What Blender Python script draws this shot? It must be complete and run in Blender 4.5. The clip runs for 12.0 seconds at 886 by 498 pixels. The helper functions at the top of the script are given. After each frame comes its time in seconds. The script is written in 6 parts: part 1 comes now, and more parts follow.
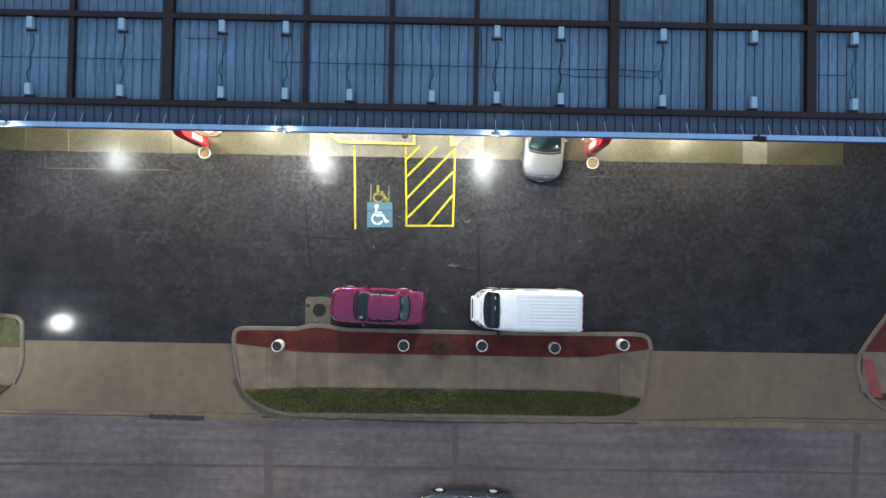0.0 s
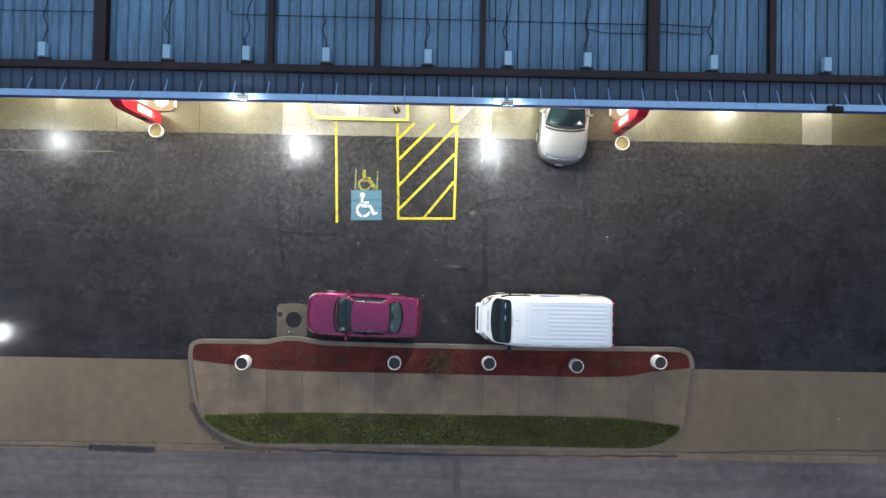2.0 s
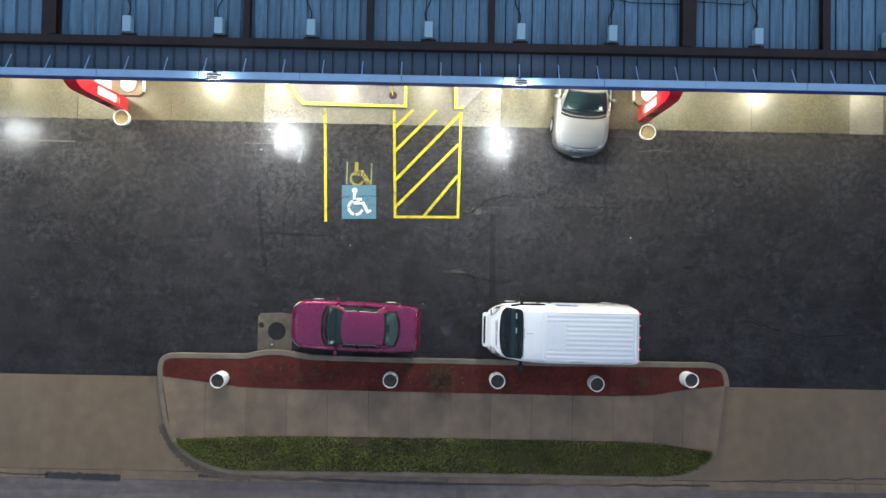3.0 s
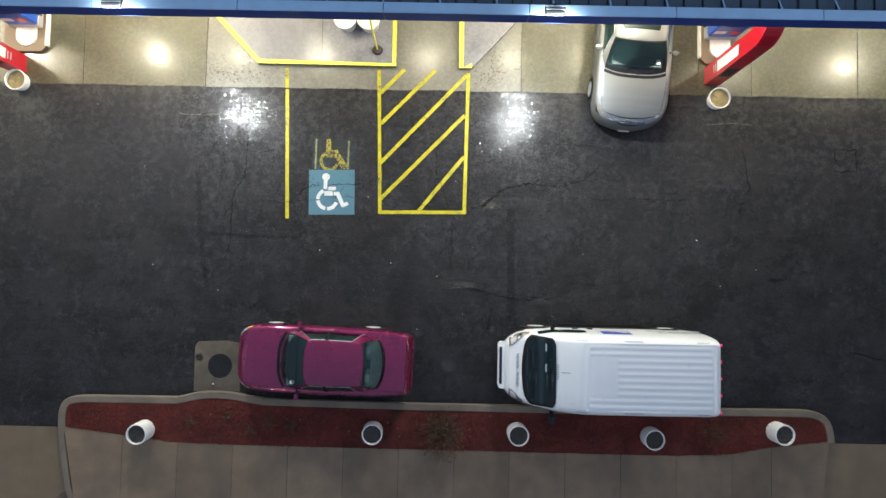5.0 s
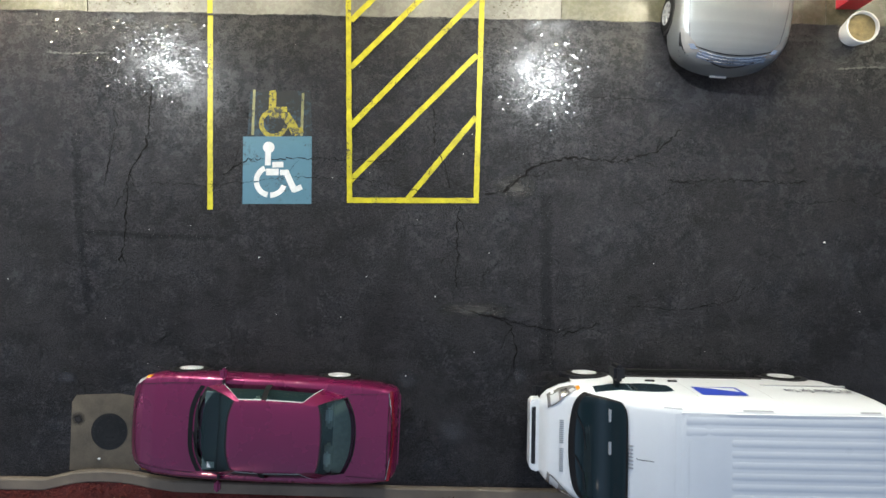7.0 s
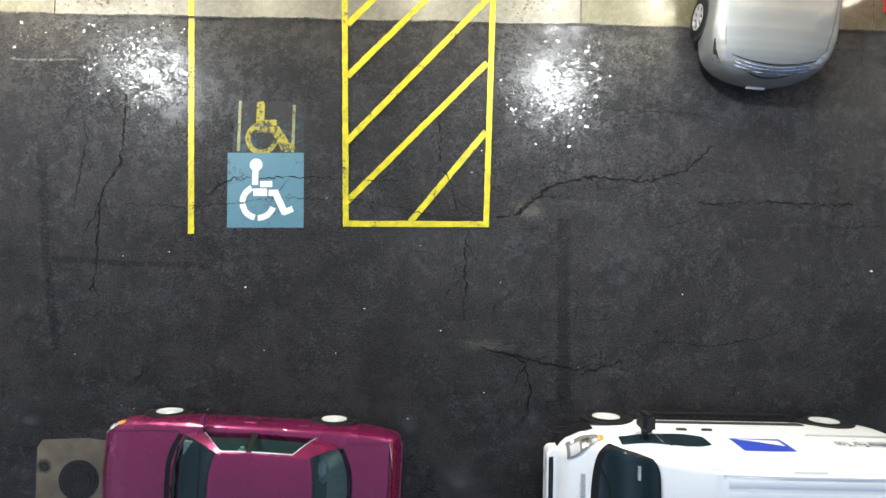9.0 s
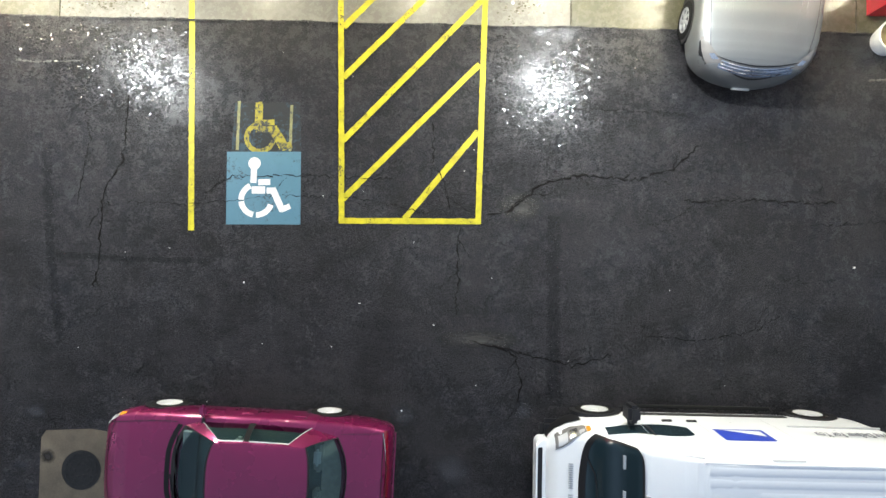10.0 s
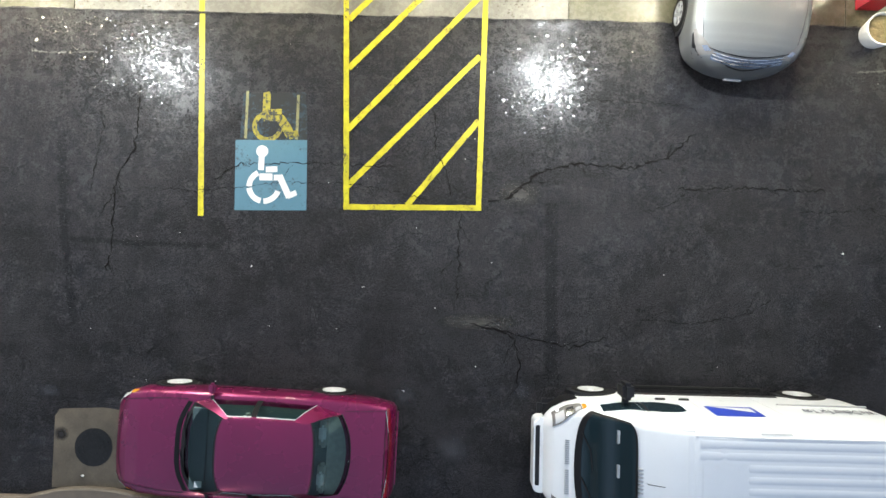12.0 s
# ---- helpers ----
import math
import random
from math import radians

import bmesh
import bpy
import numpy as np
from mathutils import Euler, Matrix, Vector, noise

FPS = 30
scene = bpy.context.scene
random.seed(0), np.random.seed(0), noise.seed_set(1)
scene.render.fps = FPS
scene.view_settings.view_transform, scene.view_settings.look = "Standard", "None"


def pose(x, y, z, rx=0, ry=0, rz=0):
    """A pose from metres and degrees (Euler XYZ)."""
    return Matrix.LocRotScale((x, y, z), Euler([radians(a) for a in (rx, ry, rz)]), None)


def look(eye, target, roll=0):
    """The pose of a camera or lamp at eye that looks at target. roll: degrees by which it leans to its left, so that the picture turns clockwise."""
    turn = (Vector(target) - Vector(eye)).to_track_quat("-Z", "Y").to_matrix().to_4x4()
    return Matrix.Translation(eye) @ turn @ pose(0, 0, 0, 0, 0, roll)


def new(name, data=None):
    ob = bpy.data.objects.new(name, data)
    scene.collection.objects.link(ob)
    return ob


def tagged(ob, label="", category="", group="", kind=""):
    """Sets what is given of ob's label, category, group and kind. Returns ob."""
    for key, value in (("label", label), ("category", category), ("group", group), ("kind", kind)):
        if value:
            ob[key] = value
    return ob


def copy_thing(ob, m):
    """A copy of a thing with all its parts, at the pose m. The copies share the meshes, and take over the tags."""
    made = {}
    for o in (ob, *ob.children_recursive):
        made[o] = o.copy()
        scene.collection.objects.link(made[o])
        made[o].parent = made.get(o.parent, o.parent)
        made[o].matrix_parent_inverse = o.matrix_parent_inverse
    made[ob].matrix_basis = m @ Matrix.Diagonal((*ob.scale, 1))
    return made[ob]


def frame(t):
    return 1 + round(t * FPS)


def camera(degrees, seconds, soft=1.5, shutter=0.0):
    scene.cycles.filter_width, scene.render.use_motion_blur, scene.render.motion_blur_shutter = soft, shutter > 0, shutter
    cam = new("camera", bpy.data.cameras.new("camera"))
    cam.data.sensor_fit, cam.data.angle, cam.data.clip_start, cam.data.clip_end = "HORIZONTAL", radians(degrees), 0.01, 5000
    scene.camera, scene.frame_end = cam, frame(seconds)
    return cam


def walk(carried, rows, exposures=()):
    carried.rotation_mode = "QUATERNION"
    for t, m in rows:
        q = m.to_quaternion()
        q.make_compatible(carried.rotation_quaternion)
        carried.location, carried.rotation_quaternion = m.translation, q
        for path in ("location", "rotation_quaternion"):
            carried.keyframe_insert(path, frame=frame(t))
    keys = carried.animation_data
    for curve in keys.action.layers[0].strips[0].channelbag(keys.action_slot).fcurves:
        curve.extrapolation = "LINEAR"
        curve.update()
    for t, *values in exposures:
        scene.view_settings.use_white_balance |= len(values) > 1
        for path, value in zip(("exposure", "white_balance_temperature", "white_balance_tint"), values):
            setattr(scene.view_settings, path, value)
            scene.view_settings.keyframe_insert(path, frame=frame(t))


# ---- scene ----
# camera: a drone looking straight down, sinking over the forecourt; x runs along the canopy, y towards it
PATH = [
    (0, 0.542, -1.734, 31.373, 1.133, -0.339, 1.010),
    (0.5, 0.604, -1.702, 30.531, 1.142, -0.236, 1.037),
    (1, 0.604, -1.677, 29.090, 1.060, -0.283, 1.048),
    (1.5, 0.651, -1.672, 27.596, 1.001, -0.267, 1.059),
    (2, 0.692, -1.771, 26.117, 1.209, -0.159, 1.075),
    (2.5, 0.669, -1.743, 24.646, 1.278, -0.120, 1.078),
    (3, 0.622, -1.656, 23.169, 1.303, -0.131, 1.118),
    (5, 0.726, -1.757, 17.231, 2.667, 0.269, 1.156),
    (5.5, 0.698, -1.634, 15.744, 2.496, 0.140, 1.177),
    (6, 0.641, -1.441, 14.256, 2.017, -0.205, 1.153),
    (6.5, 0.630, -1.300, 12.741, 1.840, -0.077, 1.120),
    (7, 0.597, -1.190, 11.497, 1.769, -0.044, 1.101),
    (7.5, 0.531, -0.998, 10.735, 1.685, -0.028, 1.076),
    (8, 0.466, -0.809, 10.369, 1.617, -0.037, 1.064),
    (8.5, 0.441, -0.706, 10.316, 1.595, -0.078, 1.085),
    (9, 0.453, -0.643, 10.391, 1.617, -0.198, 1.173),
    (9.5, 0.569, -0.661, 10.526, 1.817, 0.062, 1.211),
    (10, 0.609, -0.747, 10.665, 1.826, -0.008, 1.261),
    (10.5, 0.635, -0.831, 10.791, 1.792, 0.059, 1.284),
    (11, 0.665, -0.910, 10.898, 1.766, 0.202, 1.306),
    (11.5, 0.639, -1.010, 10.961, 1.931, 0.085, 1.347),
    (12, 0.613, -1.048, 11.005, 1.986, 0.092, 1.432),
]
cam = camera(71.5, 12.0, soft=1.5)
EXPO = [(0.0, 0.06), (3.0, -0.08), (5.0, -0.54), (6.5, -0.54), (8.5, -0.20), (12.0, -0.20)]
walk(cam, [(t, pose(x, y, z, rx, ry, rz)) for t, x, y, z, rx, ry, rz in PATH], EXPO)

# ---- dusk sky
SKY = 1.0
world = bpy.data.worlds.new("dusk_sky")
scene.world = world
world.use_nodes = True
wn, wl = world.node_tree.nodes, world.node_tree.links
wn.clear()
w_out = wn.new("ShaderNodeOutputWorld")
w_bg = wn.new("ShaderNodeBackground")
w_tc = wn.new("ShaderNodeTexCoord")
w_sep = wn.new("ShaderNodeSeparateXYZ")
w_ramp = wn.new("ShaderNodeValToRGB")
w_ramp.color_ramp.elements[0].position, w_ramp.color_ramp.elements[0].color = 0.0, (0.15, 0.19, 0.25, 1)
w_ramp.color_ramp.elements[1].position, w_ramp.color_ramp.elements[1].color = 0.45, (0.395, 0.51, 0.71, 1)
w_bg.inputs["Strength"].default_value = SKY
wl.new(w_tc.outputs["Generated"], w_sep.inputs[0])
wl.new(w_sep.outputs["Z"], w_ramp.inputs[0])
wl.new(w_ramp.outputs[0], w_bg.inputs["Color"])
wl.new(w_bg.outputs[0], w_out.inputs[0])


def area_lamp(name, m, w, h, watts, colour, spread=180):
    lamp = bpy.data.lights.new(name, "AREA")
    lamp.shape, lamp.size, lamp.size_y = "RECTANGLE", w, h
    lamp.energy, lamp.color, lamp.spread = watts, colour, radians(spread)
    ob = new(name, lamp)
    ob.matrix_world = m
    return ob


FLOOD_X = (-18.55, -6.45, 2.92)
FLOOD_Y, FLOOD_Z = 3.88, 4.17
for fx in FLOOD_X:
    area_lamp("flood_light", look((fx + (0.45 if fx < -10 else 0.10), FLOOD_Y - 0.06, 4.02), (fx + (0.45 if fx < -10 else 0.10), FLOOD_Y - 6.5, -0.6)), 0.38, 0.14, 340 if fx < -10 else 520, (0.94, 0.99, 1.0), 180)
    # second lamp added above the fixture to wash the cap with light
    area_lamp("flood_spill", look((fx, FLOOD_Y - 0.02, 4.50), (fx, FLOOD_Y - 5.5, -0.6)), 0.38, 0.16, 330 if fx < -10 else 220 if fx < 0 else 280, (0.94, 0.99, 1.0), 180)


def globe_lamp(name, x, y, z, watts, colour, radius=0.16):
    lamp = bpy.data.lights.new(name, "POINT")
    lamp.energy, lamp.color, lamp.shadow_soft_size = watts, colour, radius
    ob = new(name, lamp)
    ob.location = (x, y, z)
    return ob


# small lamps added either side of each flood imitate its glare on the cap
for fx in FLOOD_X:
    for side in (-0.34, 0.34):
        globe_lamp("flood_glow", fx + side, FLOOD_Y - 0.06, 4.56, 9, (0.94, 0.99, 1.0), 0.05)
BOX_X = (-17.77, -13.72, -9.27, -6.43, -3.57, 0.08, 2.95, 5.80, 10.33, 14.40, 18.90)
for bx in BOX_X:
    globe_lamp("canopy_light", bx - 0.13, 5.80, 3.72, 620 if 11 < bx < 17 else 460 if 7 < bx < 11 else 700 if 5 < bx < 7 else 1250 if bx == -13.72 else 640 if bx == -9.27 else 120 if abs(bx) > 15 else 210, (1.0, 0.93, 0.71))
for bx in (-15.7, -7.8, 4.4, 12.4, 18.9):
    globe_lamp("canopy_light", bx, 8.45, 3.72, 1000 if 0 < bx < 8 else 1300 if bx < 0 else 700, (1.0, 0.91, 0.68))
# fill for road and apron, from added street lamps that stay out of view
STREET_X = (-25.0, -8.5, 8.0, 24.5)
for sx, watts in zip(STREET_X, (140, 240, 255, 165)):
    area_lamp("street_fill", pose(sx, -15.0, 8.5), 0.6, 0.35, watts, (1.0, 0.82, 0.62), 180)
area_lamp("pole_light", pose(-21.9, -5.80, 5.6), 0.15, 0.12, 230, (0.95, 1.0, 1.0), 180)


# ---- materials
def material(name, base, rough=0.7, metal=0.0, scale=4.0, vary=0.25, fine=60.0, bump=0.15, dist=0.01, second=None, stain=1.2, coat=0.0, spec=0.5, wet=0.0):
    m = bpy.data.materials.new(name)
    m.use_nodes = True
    n, l = m.node_tree.nodes, m.node_tree.links
    p = n["Principled BSDF"]
    tc = n.new("ShaderNodeTexCoord")
    big = n.new("ShaderNodeTexNoise")
    big.inputs["Scale"].default_value, big.inputs["Detail"].default_value = stain, 6
    mid = n.new("ShaderNodeTexNoise")
    mid.inputs["Scale"].default_value, mid.inputs["Detail"].default_value = scale, 8
    small = n.new("ShaderNodeTexNoise")
    small.inputs["Scale"].default_value, small.inputs["Detail"].default_value = fine, 4
    for q in (big, mid, small):
        l.new(tc.outputs["Object"], q.inputs["Vector"])
    add = n.new("ShaderNodeMath")
    add.operation = "ADD"
    l.new(big.outputs["Fac"], add.inputs[0])
    l.new(mid.outputs["Fac"], add.inputs[1])
    add2 = n.new("ShaderNodeMath")
    add2.operation = "MULTIPLY_ADD"
    l.new(small.outputs["Fac"], add2.inputs[0])
    add2.inputs[1].default_value = 0.6
    l.new(add.outputs[0], add2.inputs[2])
    ramp = n.new("ShaderNodeMapRange")
    ramp.inputs["From Min"].default_value, ramp.inputs["From Max"].default_value = 0.95, 1.65
    l.new(add2.outputs[0], ramp.inputs["Value"])
    mix = n.new("ShaderNodeMix")
    mix.data_type = "RGBA"
    dark = tuple(c * (1 - vary) for c in base) if second is None else second
    lite = tuple(min(1, c * (1 + vary)) for c in base) if second is None else base
    mix.inputs["A"].default_value, mix.inputs["B"].default_value = (*dark, 1), (*lite, 1)
    l.new(ramp.outputs[0], mix.inputs["Factor"])
    l.new(mix.outputs["Result"], p.inputs["Base Color"])
    p.inputs["Metallic"].default_value = metal
    p.inputs["Coat Weight"].default_value = coat
    p.inputs["Specular IOR Level"].default_value = spec
    rr = n.new("ShaderNodeMapRange")
    rr.inputs["To Min"].default_value, rr.inputs["To Max"].default_value = max(0.02, rough - 0.12), min(1, rough + 0.12)
    l.new(mid.outputs["Fac"], rr.inputs["Value"])
    l.new(rr.outputs[0], p.inputs["Roughness"])
    if wet:
        film = n.new("ShaderNodeTexNoise")
        film.inputs["Scale"].default_value, film.inputs["Detail"].default_value, film.inputs["Roughness"].default_value = 11.0, 8, 0.75
        l.new(tc.outputs["Object"], film.inputs["Vector"])
        fr = n.new("ShaderNodeMapRange")
        for k, v in zip(("From Min", "From Max", "To Min", "To Max"), (0.48, 0.53, 0.30, 0.14)):
            fr.inputs[k].default_value = v
        l.new(film.outputs["Fac"], fr.inputs["Value"])
        l.new(fr.outputs[0], p.inputs["Coat Roughness"])
        p.inputs["Coat Weight"].default_value, p.inputs["Coat IOR"].default_value = wet, 1.52
        ripple, rb = n.new("ShaderNodeTexNoise"), n.new("ShaderNodeBump")
        ripple.inputs["Scale"].default_value, ripple.inputs["Detail"].default_value = 9.0, 6
        l.new(tc.outputs["Object"], ripple.inputs["Vector"])
        rb.inputs["Strength"].default_value, rb.inputs["Distance"].default_value = 1.0, 0.005
        l.new(ripple.outputs["Fac"], rb.inputs["Height"])
        l.new(rb.outputs[0], p.inputs["Coat Normal"])
    if bump:
        b = n.new("ShaderNodeBump")
        b.inputs["Strength"].default_value, b.inputs["Distance"].default_value = bump, dist
        l.new(small.outputs["Fac"], b.inputs["Height"])
        l.new(b.outputs[0], p.inputs["Normal"])
    return m


def plain(name, base, rough=0.5, metal=0.0, coat=0.0, emit=0.0, spec=0.5):
    m = bpy.data.materials.new(name)
    m.use_nodes = True
    p = m.node_tree.nodes["Principled BSDF"]
    p.inputs["Base Color"].default_value = (*base, 1)
    p.inputs["Roughness"].default_value, p.inputs["Metallic"].default_value = rough, metal
    p.inputs["Coat Weight"].default_value = coat
    p.inputs["Specular IOR Level"].default_value = spec
    if emit:
        p.inputs["Emission Color"].default_value, p.inputs["Emission Strength"].default_value = (*base, 1), emit
    return m


def wet_asphalt():
    """Worn blacktop, grainy, with a patchy film of water over it that is smooth enough to mirror the lamps."""
    m = bpy.data.materials.new("wet_asphalt")
    m.use_nodes = True
    n, l = m.node_tree.nodes, m.node_tree.links
    p = n["Principled BSDF"]
    tc = n.new("ShaderNodeTexCoord")

    def tex(scale, detail, rough=0.5, stretch=None):
        q = n.new("ShaderNodeTexNoise")
        q.inputs["Scale"].default_value, q.inputs["Detail"].default_value, q.inputs["Roughness"].default_value = scale, detail, rough
        if stretch:
            mp = n.new("ShaderNodeMapping")
            mp.inputs["Scale"].default_value = stretch
            l.new(tc.outputs["Object"], mp.inputs[0])
            l.new(mp.outputs[0], q.inputs["Vector"])
        else:
            l.new(tc.outputs["Object"], q.inputs["Vector"])
        return q.outputs["Fac"]

    def span(fac, a, b, c, d):
        r = n.new("ShaderNodeMapRange")
        for k, v in zip(("From Min", "From Max", "To Min", "To Max"), (a, b, c, d)):
            r.inputs[k].default_value = v
        l.new(fac, r.inputs["Value"])
        return r.outputs[0]

    def math_node(op, a, b):
        q = n.new("ShaderNodeMath")
        q.operation = op
        for i, v in enumerate((a, b)):
            if isinstance(v, float):
                q.inputs[i].default_value = v
            else:
                l.new(v, q.inputs[i])
        return q.outputs[0]

    sep = n.new("ShaderNodeSeparateXYZ")
    l.new(tc.outputs["Object"], sep.inputs[0])
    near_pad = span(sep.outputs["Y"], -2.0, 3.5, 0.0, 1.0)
    grain, crumb, broad, streak = tex(34, 5, 0.8), tex(75, 1, 0.5), tex(0.45, 6, 0.65), tex(1.0, 7, 0.65, (0.35, 2.2, 1))
    blotch = tex(3.2, 7, 0.7)
    tone = math_node("MULTIPLY", math_node("MULTIPLY", span(broad, 0.33, 0.67, 0.68, 1.32), span(streak, 0.3, 0.7, 0.66, 1.34)), span(grain, 0.36, 0.66, 0.10, 1.9))
    tone = math_node("MULTIPLY", tone, span(blotch, 0.32, 0.68, 0.80, 1.20))
    worn = span(tex(1.1, 6, 0.7), 0.48, 0.66, 0.15, 1.5)
    tone = math_node("ADD", tone, math_node("MULTIPLY", span(crumb, 0.54, 0.64, 0.0, 10.0), worn))
    tone = math_node("ADD", tone, span(tex(120, 2, 0.6), 0.60, 0.74, 0.0, 4.6))
    # crazing: a fine net of hair cracks in some places
    warp = n.new("ShaderNodeVectorMath")
    warp.operation = "MULTIPLY_ADD"
    warp_noise = n.new("ShaderNodeTexNoise")
    warp_noise.inputs["Scale"].default_value, warp_noise.inputs["Detail"].default_value = 3.0, 4
    l.new(tc.outputs["Object"], warp_noise.inputs["Vector"])
    l.new(warp_noise.outputs["Color"], warp.inputs[0])
    warp.inputs[1].default_value = (0.35, 0.35, 0.0)
    l.new(tc.outputs["Object"], warp.inputs[2])
    net = n.new("ShaderNodeTexVoronoi")
    net.feature = "DISTANCE_TO_EDGE"
    net.inputs["Scale"].default_value = 1.9
    l.new(warp.outputs[0], net.inputs["Vector"])
    crazed = math_node("MULTIPLY", span(net.outputs["Distance"], 0.004, 0.016, 1.0, 0.0), span(tex(0.9, 4, 0.6), 0.50, 0.60, 0.0, 1.0))
    tone = math_node("MULTIPLY", tone, span(crazed, 0.0, 1.0, 1.0, 0.35))
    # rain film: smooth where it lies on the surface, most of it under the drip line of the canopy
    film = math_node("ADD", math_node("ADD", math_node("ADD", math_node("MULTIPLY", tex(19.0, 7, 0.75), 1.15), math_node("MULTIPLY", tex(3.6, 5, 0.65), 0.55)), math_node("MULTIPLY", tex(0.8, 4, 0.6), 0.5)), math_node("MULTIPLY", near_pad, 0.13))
    # extra film placed where the pole and flood lamps mirror, to spread their glare
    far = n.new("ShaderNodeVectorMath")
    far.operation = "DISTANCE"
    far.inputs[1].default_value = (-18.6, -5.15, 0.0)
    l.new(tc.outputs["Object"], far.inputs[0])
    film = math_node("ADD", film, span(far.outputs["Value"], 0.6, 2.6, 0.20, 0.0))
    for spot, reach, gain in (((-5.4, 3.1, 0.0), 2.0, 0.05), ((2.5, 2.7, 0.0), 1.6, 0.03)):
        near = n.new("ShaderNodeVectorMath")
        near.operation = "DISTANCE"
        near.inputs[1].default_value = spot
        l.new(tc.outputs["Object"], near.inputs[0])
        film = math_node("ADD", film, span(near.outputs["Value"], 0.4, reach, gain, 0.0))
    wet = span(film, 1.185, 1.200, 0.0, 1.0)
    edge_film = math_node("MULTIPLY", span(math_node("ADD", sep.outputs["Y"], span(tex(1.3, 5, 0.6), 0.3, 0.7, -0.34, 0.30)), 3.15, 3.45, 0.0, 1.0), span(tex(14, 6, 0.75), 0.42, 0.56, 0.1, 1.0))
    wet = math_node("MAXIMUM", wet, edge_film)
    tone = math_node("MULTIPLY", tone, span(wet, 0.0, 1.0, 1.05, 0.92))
    mul = n.new("ShaderNodeMix")
    mul.data_type = "RGBA"
    mul.inputs["A"].default_value, mul.inputs["B"].default_value = (0.001, 0.001, 0.0015, 1), (0.0590, 0.0570, 0.0625, 1)
    l.new(span(tone, 0.0, 3.2, 0.0, 1.0), mul.inputs["Factor"])
    l.new(mul.outputs["Result"], p.inputs["Base Color"])
    p.inputs["Roughness"].default_value = 0.55
    p.inputs["Specular IOR Level"].default_value = 0.05
    p.inputs["Coat IOR"].default_value = 1.40
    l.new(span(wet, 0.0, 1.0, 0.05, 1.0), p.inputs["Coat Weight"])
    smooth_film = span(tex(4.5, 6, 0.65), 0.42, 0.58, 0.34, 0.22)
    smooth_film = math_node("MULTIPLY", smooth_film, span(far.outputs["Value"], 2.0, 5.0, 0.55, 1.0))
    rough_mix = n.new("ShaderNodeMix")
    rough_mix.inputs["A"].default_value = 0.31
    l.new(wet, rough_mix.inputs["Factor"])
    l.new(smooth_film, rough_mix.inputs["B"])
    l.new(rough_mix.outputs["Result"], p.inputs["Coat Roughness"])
    b = n.new("ShaderNodeBump")
    b.inputs["Strength"].default_value, b.inputs["Distance"].default_value = 1.0, 0.026
    l.new(grain, b.inputs["Height"])
    l.new(b.outputs[0], p.inputs["Normal"])
    b2 = n.new("ShaderNodeBump")
    b2.inputs["Strength"].default_value, b2.inputs["Distance"].default_value = 1.0, 0.003
    l.new(tex(12.0, 4, 0.6), b2.inputs["Height"])
    l.new(b2.outputs[0], p.inputs["Coat Normal"])
    return m


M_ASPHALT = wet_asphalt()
M_ROAD = material("road_asphalt", (0.165, 0.140, 0.135), 0.7, 0, 2.4, 0.42, 45, 0.9, 0.012, stain=0.25)
M_PAD = material("stained_concrete", (0.054, 0.051, 0.0245), 0.45, 0, 2.5, 0.36, 40, 0.1, 0.004, stain=0.6, wet=0.55)
M_PADNEW = material("pale_concrete", (0.135, 0.128, 0.106), 0.45, 0, 2.5, 0.24, 40, 0.1, 0.004, stain=0.6, wet=0.7)
M_APRON = material("apron_concrete", (0.150, 0.109, 0.066), 0.6, 0, 2.0, 0.2, 50, 0.15, 0.004, stain=0.3)
M_WALKC = material("sidewalk_concrete", (0.18, 0.13, 0.085), 0.65, 0, 2.0, 0.24, 50, 0.15, 0.004, stain=0.5)
M_KERB = material("kerb_concrete", (0.155, 0.125, 0.094), 0.65, 0, 3.0, 0.25, 50, 0.15, 0.004)
M_STOOP = material("damp_smooth_concrete", (0.18, 0.175, 0.195), 0.4, 0, 2.5, 0.26, 40, 0.05, 0.003, wet=1.0)
M_JOINT = plain("joint_dirt", (0.07, 0.06, 0.045), 0.8)
M_YELLOW = material("yellow_paint", (0.42, 0.37, 0.008), 0.5, 0, 9.0, 0.30, 70, 0.25, 0.004, stain=3.0)
M_YKERB = material("yellow_kerb_paint", (0.85, 0.78, 0.10), 0.45, 0, 5.0, 0.12, 60, 0.1, 0.004)
M_OLDYEL = material("worn_yellow_paint", (0.36, 0.31, 0.012), 0.55, 0, 11.0, 0.5, 60, 0.2, 0.004, second=(0.17, 0.135, 0.012), stain=5.0)
M_BLUEP = material("blue_paint", (0.066, 0.16, 0.215), 0.5, 0, 9.0, 0.25, 50, 0.2, 0.004, second=(0.055, 0.14, 0.19), stain=2.0)
M_WHITEP = material("white_paint", (0.58, 0.58, 0.565), 0.5, 0, 8.0, 0.18, 50, 0.1, 0.004)
M_ROADPALE = material("pale_road_patch", (0.090, 0.075, 0.073), 0.7, 0, 2.0, 0.2, 70, 0.4, 0.01, stain=0.3)
M_ROADDARK = material("dark_road_streak", (0.080, 0.065, 0.064), 0.6, 0, 2.0, 0.3, 70, 0.4, 0.01, stain=0.3)
M_WETSKIN = plain("rain_water_skin", (0.020, 0.019, 0.020), 0.16, spec=0.5)
M_WETPAD = plain("rain_water_on_concrete", (0.085, 0.080, 0.055), 0.16, spec=0.5)
M_TAR = plain("tar_strip", (0.011, 0.010, 0.012), 0.45, spec=0.22)
M_TAR.node_tree.nodes["Principled BSDF"].inputs["Alpha"].default_value = 0.28
